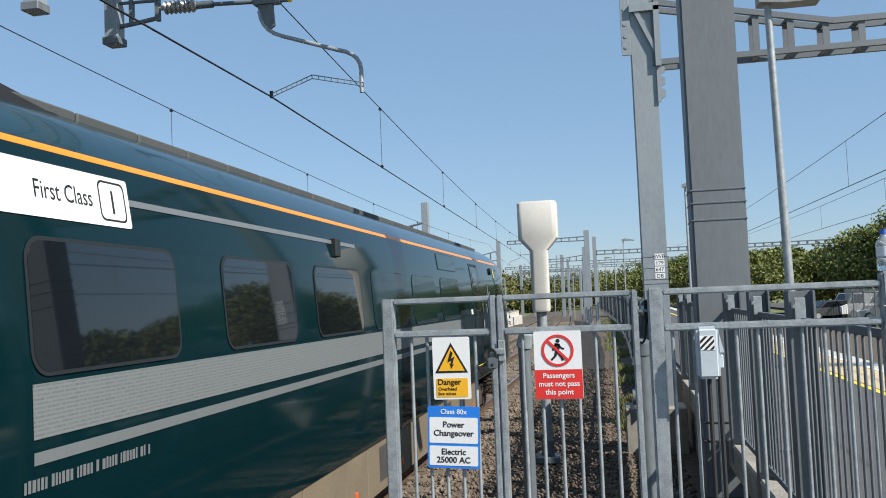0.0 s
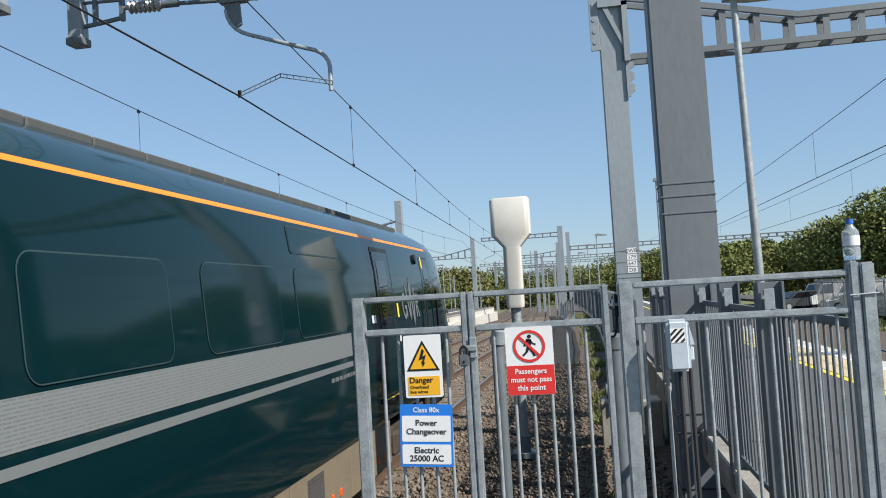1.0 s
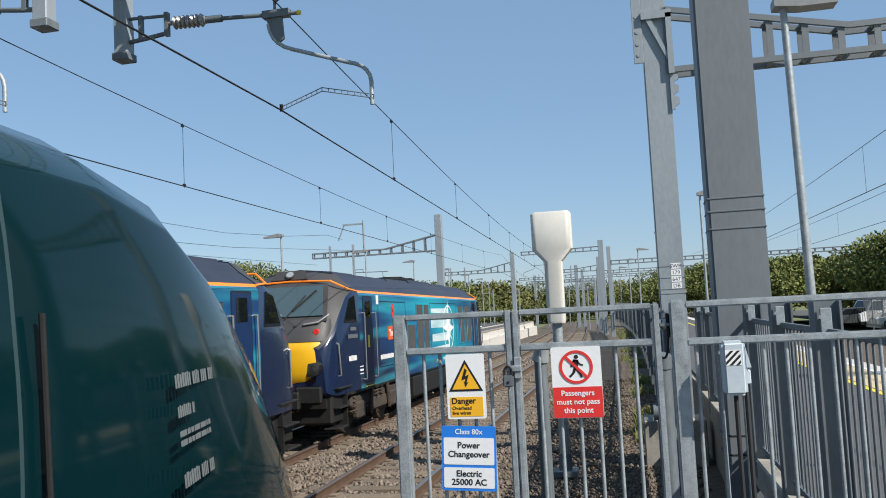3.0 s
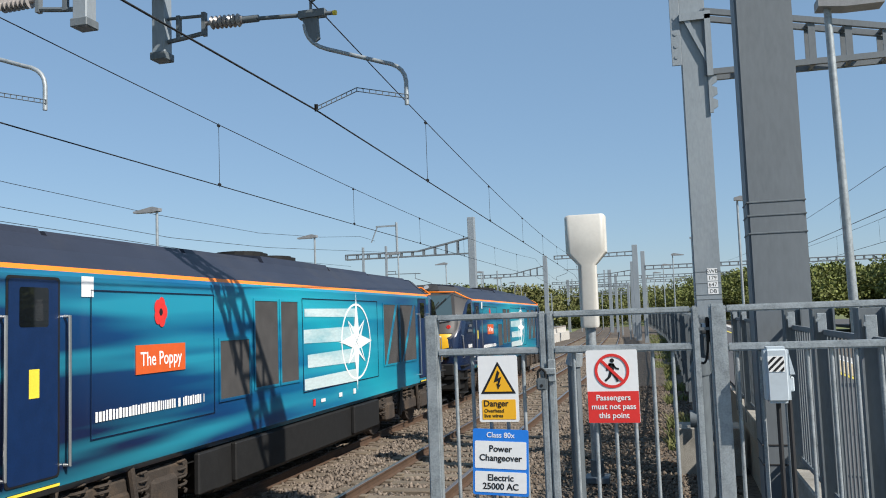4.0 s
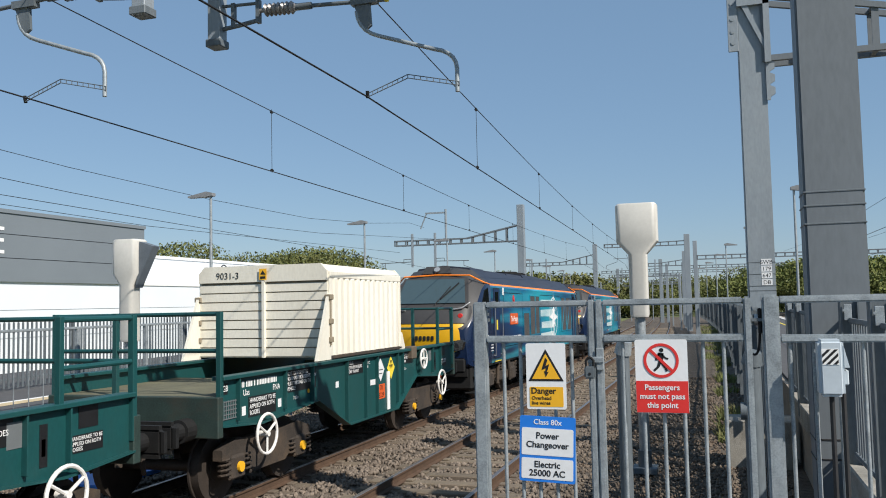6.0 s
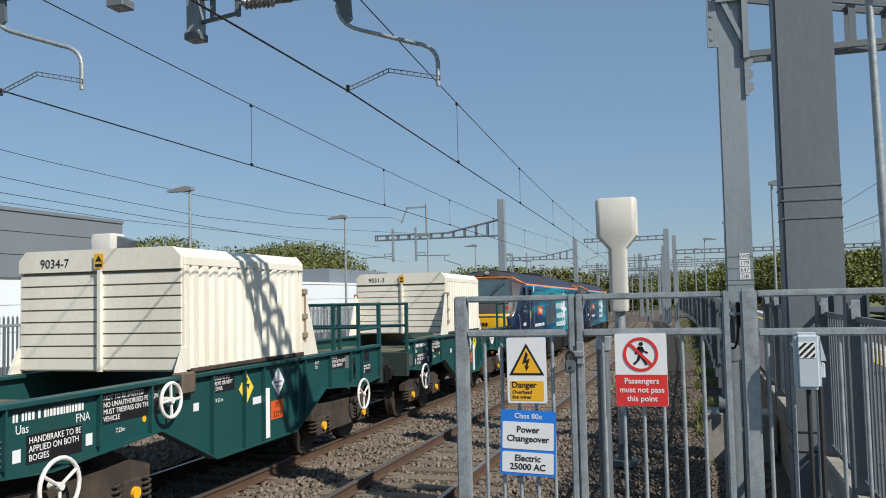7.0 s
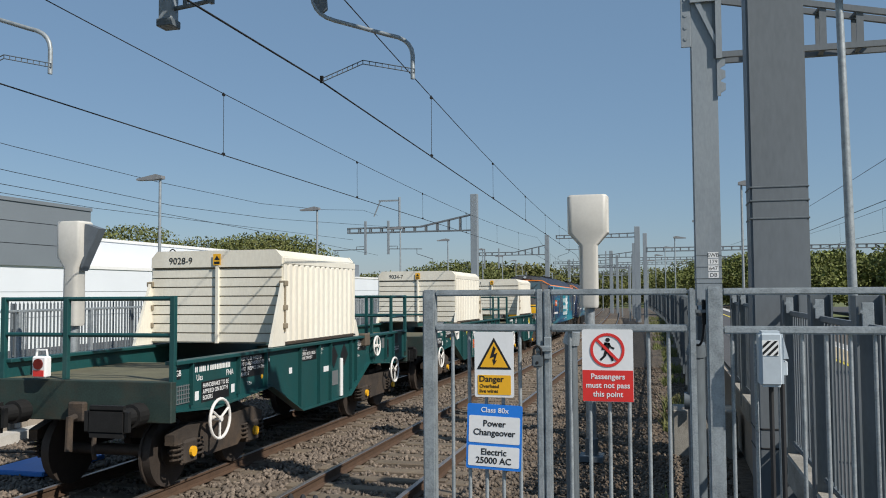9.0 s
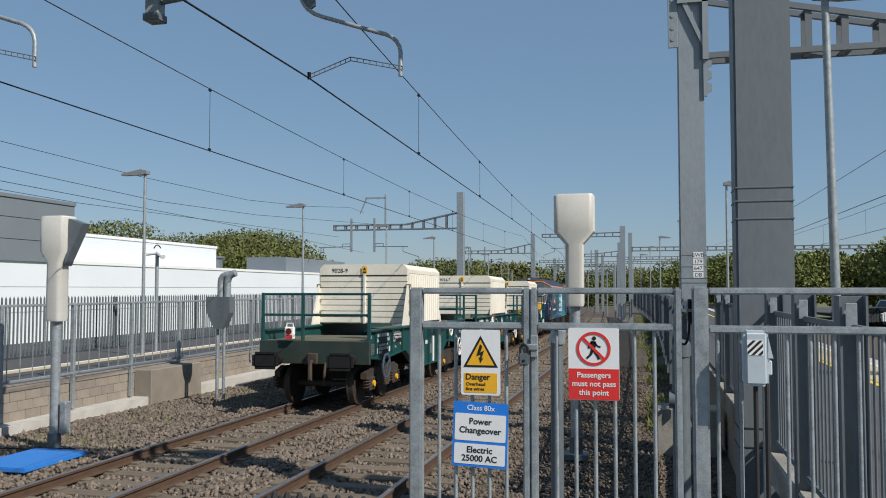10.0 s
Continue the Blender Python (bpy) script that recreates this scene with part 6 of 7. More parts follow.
# ---- locomotives ----
def star_shape(m, bm_w, bm_o):
    """Eight-pointed compass star: white halves and a ring."""
    for k in range(4):
        a = math.pi / 2 * k + math.pi / 4
        p, q = (0.62 * math.cos(a), 0.58 * math.sin(a)), 0.21
        c1, c2 = a - 0.6, a + 0.6
        plate(bm_w, m, [(0.06 * math.cos(c1), 0.06 * math.sin(c1)), (q * math.cos(c1), q * math.sin(c1)), p], 0.002, 0.001)
        tip = (p[0] * 0.86, p[1] * 0.86)
        plate(bm_w, m, [(0.21 * math.cos(c2), 0.21 * math.sin(c2)), p, tip, (0.13 * math.cos(c2), 0.12 * math.sin(c2))][::-1], 0.002, 0.0015)
    for k in range(4):
        a = math.pi / 2 * k
        L = 0.92 if k % 2 else 0.86
        p, q = (L * math.cos(a), L * math.sin(a)), 0.2
        c1, c2 = a - 0.78, a + 0.78
        plate(bm_w, m, [(0, 0), (q * math.cos(c1), q * math.sin(c1)), p], 0.002, 0.002)
        plate(bm_w, m, [(0.03 * math.cos(a), 0.03 * math.sin(a)), (p[0] * 0.9, p[1] * 0.9), (0.185 * math.cos(c2), 0.185 * math.sin(c2))], 0.002, 0.003)
    o, i2 = disc(0, 0, 0.76, 0.72, 40), disc(0, 0, 0.715, 0.68, 40)
    for k in range(40):
        plate(bm_o, m, [o[k], o[(k + 1) % 40], i2[(k + 1) % 40], i2[k]], 0.002, 0.001)


def build_loco(label):
    g = empty("diesel_locomotive", label=label, category="locomotive")
    C = -2.2
    prof = [(1.24, 0.92), (1.33, 1.0), (1.34, 2.1), (1.335, 3.12), (1.31, 3.17), (1.29, 3.22), (1.0, 3.43), (0.82, 3.60), (0.35, 3.68)]
    ring = [(-x, z) for x, z in prof] + [(x, z) for x, z in prof[::-1]]
    mk = [0, 0, 0, 0, 1, 2, 2, 2, 2, 2, 2, 2, 1, 0, 0, 0, 0, 0]
    bm = bmesh.new()
    loft(bm, [[(x, y, z) for x, z in ring] for y in (C - 7.6, C - 4, C, C + 4, C + 7.6)], mats=mk)
    part("body", bm, (livery_m, orange_line, loco_roof), g, smooth=False)
    # raised roof sections
    for a, b, h in ((-9.9, -8.4, 0.06), (-8.3, -5.6, 0.04), (-5.5, -3.2, 0.05), (-3.1, -0.2, 0.10), (-0.1, 2.2, 0.07), (2.3, 5.1, 0.04)):
        bm = bmesh.new()
        loft(bm, [[(-0.9, y, 3.45), (-0.75, y, 3.62 + h), (0, y, 3.70 + h), (0.75, y, 3.62 + h), (0.9, y, 3.45)] for y in (a, b)])
        part("roof_hatch", bm, loco_roof, g)
    for y in (-2.4, -1.2):
        bm = bmesh.new()
        tube(bm, (0, y, 3.65), (0, y, 3.83), 0.5, 20)
        tube(bm, (0, y, 3.83), (0, y, 3.86), 0.42, 20)
        part("fan", bm, dark_steel, g)
    for end in (-1, 1):
        # cab
        yb = C + end * 7.6
        Y = lambda d: yb + end * d
        bm = bmesh.new()

        def cab_sec(d, w, top, low):
            out = []
            for x, z in ring:
                f = (z - 0.92) / 2.76
                zz = low + (top - low) * f
                k = 1 - (1 - w) * (0.6 + 0.4 * f)
                out.append((x * k, Y(d), zz))
            return out
        secs = [cab_sec(0, 1.0, 3.70, 0.92), cab_sec(0.35, 0.995, 3.66, 0.92), cab_sec(0.7, 0.98, 3.48, 0.92), cab_sec(1.1, 0.955, 3.02, 0.93), cab_sec(1.42, 0.92, 2.58, 0.95), cab_sec(1.62, 0.86, 2.33, 0.98), cab_sec(1.74, 0.76, 2.15, 1.05)]
        loft(bm, secs, mats=[0, 0, 0, 0, 0, 2, 2, 2, 2, 2, 2, 2, 0, 0, 0, 0, 0, 0])
        cab = part("cab", bm, (navy, orange_line, cab_grey), g, smooth=True)
        # yellow nose panel, wrapped round the rounded front
        def nose_ring(z, k, w):
            front = []
            for i in range(15):
                t = radians(-82 + 164 * i / 14)
                front.append((w * math.copysign(abs(math.sin(t)) ** 0.72, t), 1.20 + 0.66 * k * max(0.0, math.cos(t)) ** 0.62))
            return [(x, Y(d), z) for x, d in front] + [(x * 0.8, Y(0.9), z) for x, d in front[::-1]]
        bm = bmesh.new()
        loft(bm, [nose_ring(z, k, w) for z, k, w in ((1.26, 0.80, 1.16), (1.34, 0.90, 1.215), (1.5, 0.96, 1.23), (1.72, 1.0, 1.235), (1.95, 0.985, 1.23), (2.1, 0.94, 1.20), (2.17, 0.86, 1.13))])
        yn = part("yellow_nose", bm, warn_yellow, g, "yellow nose panel", smooth=True)
        bm = bmesh.new()
        loft(bm, [nose_ring(z, k, w) for z, k, w in ((2.14, 0.92, 1.20), (2.26, 0.86, 1.19), (2.42, 0.72, 1.17), (2.6, 0.5, 1.14))])
        part("grey_nose", bm, cab_grey, g, "grey panel under the windscreen", smooth=True)
        for sx in (-1, 1):
            bm = bmesh.new()
            o = face_m((sx * 0.80, Y(1.74), 1.56), (-end, -sx * 0.42, 0), (0, 0, 1))
            if o.to_3x3().col[2].y * end < 0:
                o = o @ Matrix.Rotation(math.pi, 4, "Y")
            u = 1 if (o.to_3x3().col[0].x * sx) > 0 else -1
            plate(bm, o, [(u * x, z) for x, z in ((-0.36, 0.02), (-0.22, -0.11), (0.08, -0.15), (0.27, -0.10), (0.33, 0.10), (0.27, 0.16), (0.02, 0.13))][::u], 0.09, -0.03)
            hl = part("headlight", bm, glass_dark("headlight_glass", (0.012, 0.012, 0.012), 0.08), g, "dark headlight recess")
            bm = bmesh.new()
            plate(bm, o, disc(u * 0.1, 0.0, 0.07), 0.01, 0.058)
            part("lens", bm, cab_grey, hl)
        nm = face_m((0, Y(1.866), 1.76), (-end, 0, 0), (0, 0, 1))
        for k in range(5):
            bm = bmesh.new()
            plate(bm, nm, rrect(-0.27 + 0.11 * k, -0.06, -0.19 + 0.11 * k, 0.06, 0.02, 2), 0.003)
            part("number_bar", bm, black_paint, yn)
        # windscreen on the slope
        bm = bmesh.new()
        ws = [(-1.0, 1.34, 2.62), (1.0, 1.34, 2.62), (0.84, 0.82, 3.28), (-0.84, 0.82, 3.28)]
        nrm = Vector((0, end * 0.75, 0.66))
        prism(bm, [Vector((x, Y(d), z)) + nrm * 0.075 for x, d, z in ws], nrm * 0.02)
        part("windscreen", bm, glass_dark("cab_glass", (0.05, 0.08, 0.09), 0.05), g)
        bm = bmesh.new()
        prism(bm, [Vector((x * 1.1, Y(d + (0.09 if d > 1.3 else -0.06)), z + (-0.09 if d > 1.3 else 0.07))) + nrm * 0.03 for x, d, z in ws], nrm * 0.02)
        part("screen_surround", bm, cab_grey, g)
        bm = bmesh.new()
        c = Vector((0, Y(0.62), 3.55)) + nrm * 0.06
        prism(bm, [c + Vector((x, -end * 0.05 * s, 0.1 * s)) for x, s in ((-0.42, -1), (0.42, -1), (0.34, 1), (-0.34, 1))], nrm * 0.03)
        tube(bm, c + nrm * 0.02, c + nrm * 0.05, 0.11, 16)
        part("top_lamp", bm, cab_grey, g)
        bm = bmesh.new()
        tube(bm, c + nrm * 0.045, c + nrm * 0.06, 0.085, 16)
        part("lamp_lens", bm, lamp_glass, g)
        bm = bmesh.new()
        pipe(bm, [(1.30, Y(-0.02), 3.2), (1.27, Y(0.45), 3.24)] + [Vector((x, Y(d), z)) + nrm * 0.05 for x, d, z in ((0.95, 0.72, 3.4), (0.0, 0.7, 3.43), (-0.95, 0.72, 3.4))] + [(-1.27, Y(0.45), 3.24), (-1.30, Y(-0.02), 3.2)], 0.022, 6)
        part("orange_line", bm, orange_line, g)
        # wiper
        bm = bmesh.new()
        pipe(bm, [Vector((0.15, Y(1.4), 2.55)) + nrm * 0.11, Vector((0.5, Y(1.0), 3.05)) + nrm * 0.12], 0.014, 6)
        pipe(bm, [Vector((0.3, Y(1.25), 2.72)) + nrm * 0.12, Vector((0.72, Y(0.92), 3.15)) + nrm * 0.12], 0.02, 6)
        part("wiper", bm, black_paint, g)
        for sx in (-1, 1):
            # side window, door, rails
            bm = bmesh.new()
            pw = [(0.2, 2.5), (0.95, 2.5), (0.62, 3.02), (0.3, 3.1)]
            prism(bm, [(sx * (1.335 - 0.05 * max(0, d)), Y(d), z) for d, z in pw], (sx * 0.025, 0, 0))
            part("side_window", bm, window_glass, g)
            m = face_m((sx * 1.338, Y(-0.65), 2.15), (0, sx, 0), (0, 0, 1))
            bm = bmesh.new()
            plate(bm, m, rrect(-0.37, -1.05, 0.37, 0.95, 0.04), 0.004)
            part("door_seal", bm, black_paint, g)
            bm = bmesh.new()
            plate(bm, m, rrect(-0.34, -1.03, 0.34, 0.92, 0.04), 0.004, 0.003)
            dr = part("door", bm, material("door_blue", (0.006, 0.022, 0.075), 0.3), g)
            bm = bmesh.new()
            plate(bm, m, rrect(-0.2, 0.45, 0.2, 0.84, 0.03), 0.003, 0.006)
            part("door_window", bm, window_glass, dr)
            for dy in (-0.44, 0.44):
                bm = bmesh.new()
                pipe(bm, [m @ Vector((dy, -0.95, 0)), m @ Vector((dy, -0.95, 0.07)), m @ Vector((dy, 0.55, 0.07)), m @ Vector((dy, 0.55, 0))], 0.02, 8)
                part("handrail", bm, steel_bright, g, smooth=True)
            bm = bmesh.new()
            pipe(bm, [(sx * 1.2, Y(1.3), 1.35), (sx * 1.32, Y(1.3), 1.4), (sx * 1.3, Y(1.34), 2.05), (sx * 1.2, Y(1.32), 2.1)], 0.02, 8)
            part("handrail", bm, steel_bright, g, smooth=True)
            bm = bmesh.new()
            pipe(bm, [(sx * 0.62, Y(1.56), 2.48), (sx * 0.66, Y(1.64), 2.5), (sx * 0.95, Y(1.56), 2.54), (sx * 1.12, Y(1.4), 2.68), (sx * 1.1, Y(1.3), 2.7)], 0.022, 8)
            part("marker_rail", bm, steel_bright, g, smooth=True)
            bm = bmesh.new()
            tube(bm, (sx * 0.92, Y(1.45), 2.34), (sx * 0.92, Y(1.66), 2.34), 0.06, 12)
            part("marker_lamp", bm, red_paint, g, "red marker lamp", smooth=True)
            bm = bmesh.new()
            rbox(bm, *sorted((sx * 1.1, sx * 1.36)), *sorted((Y(-1.0), Y(-0.3))), 0.95, 1.04, 0.01)
            cs = part("step", bm, dark_steel, g)
            bm = bmesh.new()
            box(bm, *sorted((sx * 1.355, sx * 1.363)), *sorted((Y(-1.0), Y(-0.3))), 1.015, 1.04)
            part("step_edge", bm, yellow_paint, cs)
            bm = bmesh.new()
            rbox(bm, *sorted((sx * 1.0, sx * 1.36)), *sorted((Y(0.75), Y(1.55))), 1.12, 1.16, 0.01)
            rbox(bm, *sorted((sx * 1.0, sx * 1.36)), *sorted((Y(0.9), Y(1.55))), 0.72, 0.76, 0.01)
            rbox(bm, *sorted((sx * 1.0, sx * 1.34)), *sorted((Y(1.0), Y(1.6))), 0.30, 0.34, 0.01)
            box(bm, *sorted((sx * 1.05, sx * 1.3)), *sorted((Y(0.9), Y(0.95))), 0.3, 1.15)
            part("cab_steps", bm, dark_steel, g)
            # buffers
            bm = bmesh.new()
            tube(bm, (sx * 0.87, Y(1.5), 1.06), (sx * 0.87, Y(2.05), 1.06), 0.13, 16)
            rbox(bm, sx * 0.87 - 0.3, sx * 0.87 + 0.3, *sorted((Y(2.02), Y(2.1))), 0.87, 1.25, 0.05)
            part("buffer", bm, dark_steel, g)
        bm = bmesh.new()
        rbox(bm, -1.2, 1.2, *sorted((Y(0.7), Y(1.6))), 0.4, 1.05, 0.05)
        part("bufferbeam", bm, dark_steel, g)
        bm = bmesh.new()
        rbox(bm, -0.12, 0.12, *sorted((Y(1.55), Y(1.9))), 0.95, 1.2, 0.03)
        tube(bm, (0.35, Y(1.7), 0.7), (0.35, Y(1.8), 1.3), 0.05, 8)
        part("coupling", bm, orange_plate, g, "orange coupler gear")
        # bogie
        yc = C + end * 5.9
        for sx in (-1, 1):
            bm = bmesh.new()
            rbox(bm, sx * 1.08 - 0.1, sx * 1.08 + 0.1, yc - 2.0, yc + 2.0, 0.62, 0.85, 0.04)
            rbox(bm, sx * 1.1 - 0.11, sx * 1.1 + 0.11, yc - 0.75, yc + 0.75, 0.38, 0.7, 0.05)
            for dy in (-1.4, 1.4):
                rbox(bm, sx * 1.1 - 0.14, sx * 1.1 + 0.14, yc + dy - 0.28, yc + dy + 0.28, 0.32, 0.72, 0.05)
                coil(bm, sx * 1.12, yc + dy - 0.42, 0.45, 0.85, 0.11)
                coil(bm, sx * 1.12, yc + dy + 0.42, 0.45, 0.85, 0.11)
                tube(bm, (sx * 1.24, yc + dy * 0.55, 0.35), (sx * 1.24, yc + dy * 0.45, 0.98), 0.05, 8)
            coil(bm, sx * 1.12, yc - 0.2, 0.7, 1.0, 0.14)
            coil(bm, sx * 1.12, yc + 0.2, 0.7, 1.0, 0.14)
            part("bogie_frame", bm, bogie_m, g)
        for dy in (-1.4, 1.4):
            wheelset(g, yc + dy, 0.55)
    # belly: tanks and boxes between the bogies
    bm = bmesh.new()
    rbox(bm, -1.25, 1.25, C - 3.4, C + 3.2, 0.28, 0.92, 0.06)
    part("fuel_tank", bm, dark_steel, g)
    for y, wd in ((C - 3.9, 0.5), (C - 2.9, 1.2), (C + 1.9, 1.5)):
        bm = bmesh.new()
        rbox(bm, 1.24, 1.33, y, y + wd, 0.36, 0.9, 0.02)
        part("equipment_box", bm, dark_steel, g)
    bm = bmesh.new()
    box(bm, -1.1, 1.1, C - 9.3, C + 9.3, 0.75, 0.95)
    part("underframe", bm, dark_steel, g)
    # flank details, both sides alike in layout
    m = face_m((1.342, 0, 0), (0, 1, 0), (0, 0, 1))
    for nm, pts, mt in (("small_grille", rect(-5.55, 1.55, -4.7, 2.35), grille_m), ("tall_grille", rect(-4.5, 1.62, -3.72, 2.92), grille_m), ("tall_grille", rect(-3.6, 1.62, -2.95, 2.92), grille_m), ("radiator_grille", rect(1.6, 1.6, 2.7, 2.92), grille_m), ("radiator_grille", rect(2.82, 1.6, 4.1, 2.92), grille_m)):
        bm = bmesh.new()
        plate(bm, m, pts, 0.004, 0.001)
        (x0, z0), (x1, z1) = pts[0], pts[2]
        gr = part(nm, bm, mt, g)
        bm = bmesh.new()
        for a in (rect(x0 - 0.04, z0 - 0.04, x0, z1 + 0.04), rect(x1, z0 - 0.04, x1 + 0.04, z1 + 0.04), rect(x0, z0 - 0.04, x1, z0), rect(x0, z1, x1, z1 + 0.04)):
            plate(bm, m, a, 0.012, 0.001)
        part("grille_frame", bm, livery_m, gr)
        if nm == "radiator_grille":
            bm = bmesh.new()
            plate(bm, m, [(x0 + 0.08, z0), (x0 + 0.2, z0), (x1 - 0.1, z1), (x1 - 0.22, z1)], 0.01, 0.004)
            part("brace", bm, livery_m, gr)
    for a, b in ((-2.75, 1.2), (-8.3, -5.7)):
        bm = bmesh.new()
        for q in (rect(a, 1.38, b, 1.395), rect(a, 2.975, b, 2.99), rect(a, 1.38, a + 0.015, 2.99), rect(b - 0.015, 1.38, b, 2.99)):
            plate(bm, m, q, 0.002, 0.001)
        part("panel_groove", bm, navy, g)
    # streaks of white towards the star
    streak = material("pale_streak", (0.55, 0.66, 0.66), 0.35, 0, 0.12, 2, 0, 20, (0.03, 0.34, 0.42), 0.75, stretch=(1, 0.35, 1.5))
    for z, a, h in ((2.74, -2.65, 0.17), (2.33, -2.7, 0.29), (1.90, -2.55, 0.28), (1.51, -2.7, 0.24)):
        bm = bmesh.new()
        plate(bm, m, [(a, z - h * 0.4), (-0.1, z - h / 2), (-0.1, z + h / 2), (a, z + h * 0.4)], 0.002, 0.001)
        part("white_streak", bm, streak, g)
    bw, bo = bmesh.new(), bmesh.new()
    star_shape(m @ Matrix.Translation((-0.12, 2.17, 0.002)) @ Matrix.Diagonal((1.1, 1.05, 1, 1)), bw, bo)
    part("star", bw, white_paint, g, "white compass star")
    part("star_ring", bo, white_paint, g)
    # name plate, badge, wording
    bm = bmesh.new()
    plate(bm, m, rect(-7.5, 2.02, -6.45, 2.36), 0.01, 0.002)
    np_ = part("name_plate", bm, orange_plate, g, "orange name plate")
    if "leading" not in label:
        lettering("The Poppy", 0.235, m @ Matrix.Translation((-6.975, 2.115, 0.0125)), white_paint, np_, bold=0.002, width=0.86)
    bm = bmesh.new()
    for k in range(5):
        a = k * 1.257
        plate(bm, m, disc(-6.98 + 0.07 * math.cos(a), 2.75 + 0.09 * math.sin(a), 0.075, 0.1, 12), 0.003, 0.001 + 0.0004 * k)
    bdg = part("badge", bm, red_paint, g, "red flower badge")
    bm = bmesh.new()
    plate(bm, m, disc(-6.98, 2.75, 0.035, 0.045, 12), 0.003, 0.006)
    part("badge_centre", bm, black_paint, bdg)
    for y, z, w, h in ((-8.0 + 0.9, 1.62, 1.12, 0.09), (-10.35, 1.72, 0.27, 0.09), (-10.3, 2.2, 0.33, 0.07), (-10.25, 2.36, 0.2, 0.06)):
        wording(g, m, y - w, y + w, z, h * 1.3, white_paint if z < 2 else silver_vinyl, 11)
    for y, z, w, h, mt in ((-8.9 - 0.25, 2.05, 0.07, 0.14, yellow_paint), (-8.35, 3.02, 0.1, 0.11, sign_white), (-9.75, 1.42, 0.13, 0.02, sign_white), (-9.75, 1.5, 0.13, 0.01, sign_white), (-9.75, 1.34, 0.13, 0.01, sign_white), (-2.3, 1.18, 0.05, 0.06, red_paint), (-1.9, 1.18, 0.1, 0.03, sign_white), (-1.05, 1.2, 0.08, 0.04, sign_white), (-0.3, 1.2, 0.07, 0.05, sign_white)):
        bm = bmesh.new()
        plate(bm, m, rect(y - w, z - h, y + w, z + h), 0.002, 0.006 if y == -9.15 else 0.001)
        part("sticker", bm, mt, g)
    return g


loco = build_loco("blue and turquoise diesel locomotive with a white compass star")
loco_lead = copy_thing(loco, pose(0, 0, 0))
loco_lead["label"] = "leading blue and turquoise diesel locomotive coupled ahead"


# ---- flask wagons ----
def handwheel(parent, x, y, z, r, spokes=3):
    bm = bmesh.new()
    n = 24
    ring = [(x, y + r * math.cos(2 * math.pi * k / n), z + r * math.sin(2 * math.pi * k / n)) for k in range(n + 1)]
    pipe(bm, ring, 0.022, 8)
    for k in range(spokes):
        a = 2 * math.pi * k / spokes + (0.5 if spokes == 3 else 0.05)
        tube(bm, (x, y, z), (x, y + r * math.cos(a), z + r * math.sin(a)), 0.018, 6)
    tube(bm, (x - 0.12, y, z), (x + 0.03, y, z), 0.04, 10)
    return part("handwheel", bm, wheel_white, parent, "white handwheel", smooth=True)


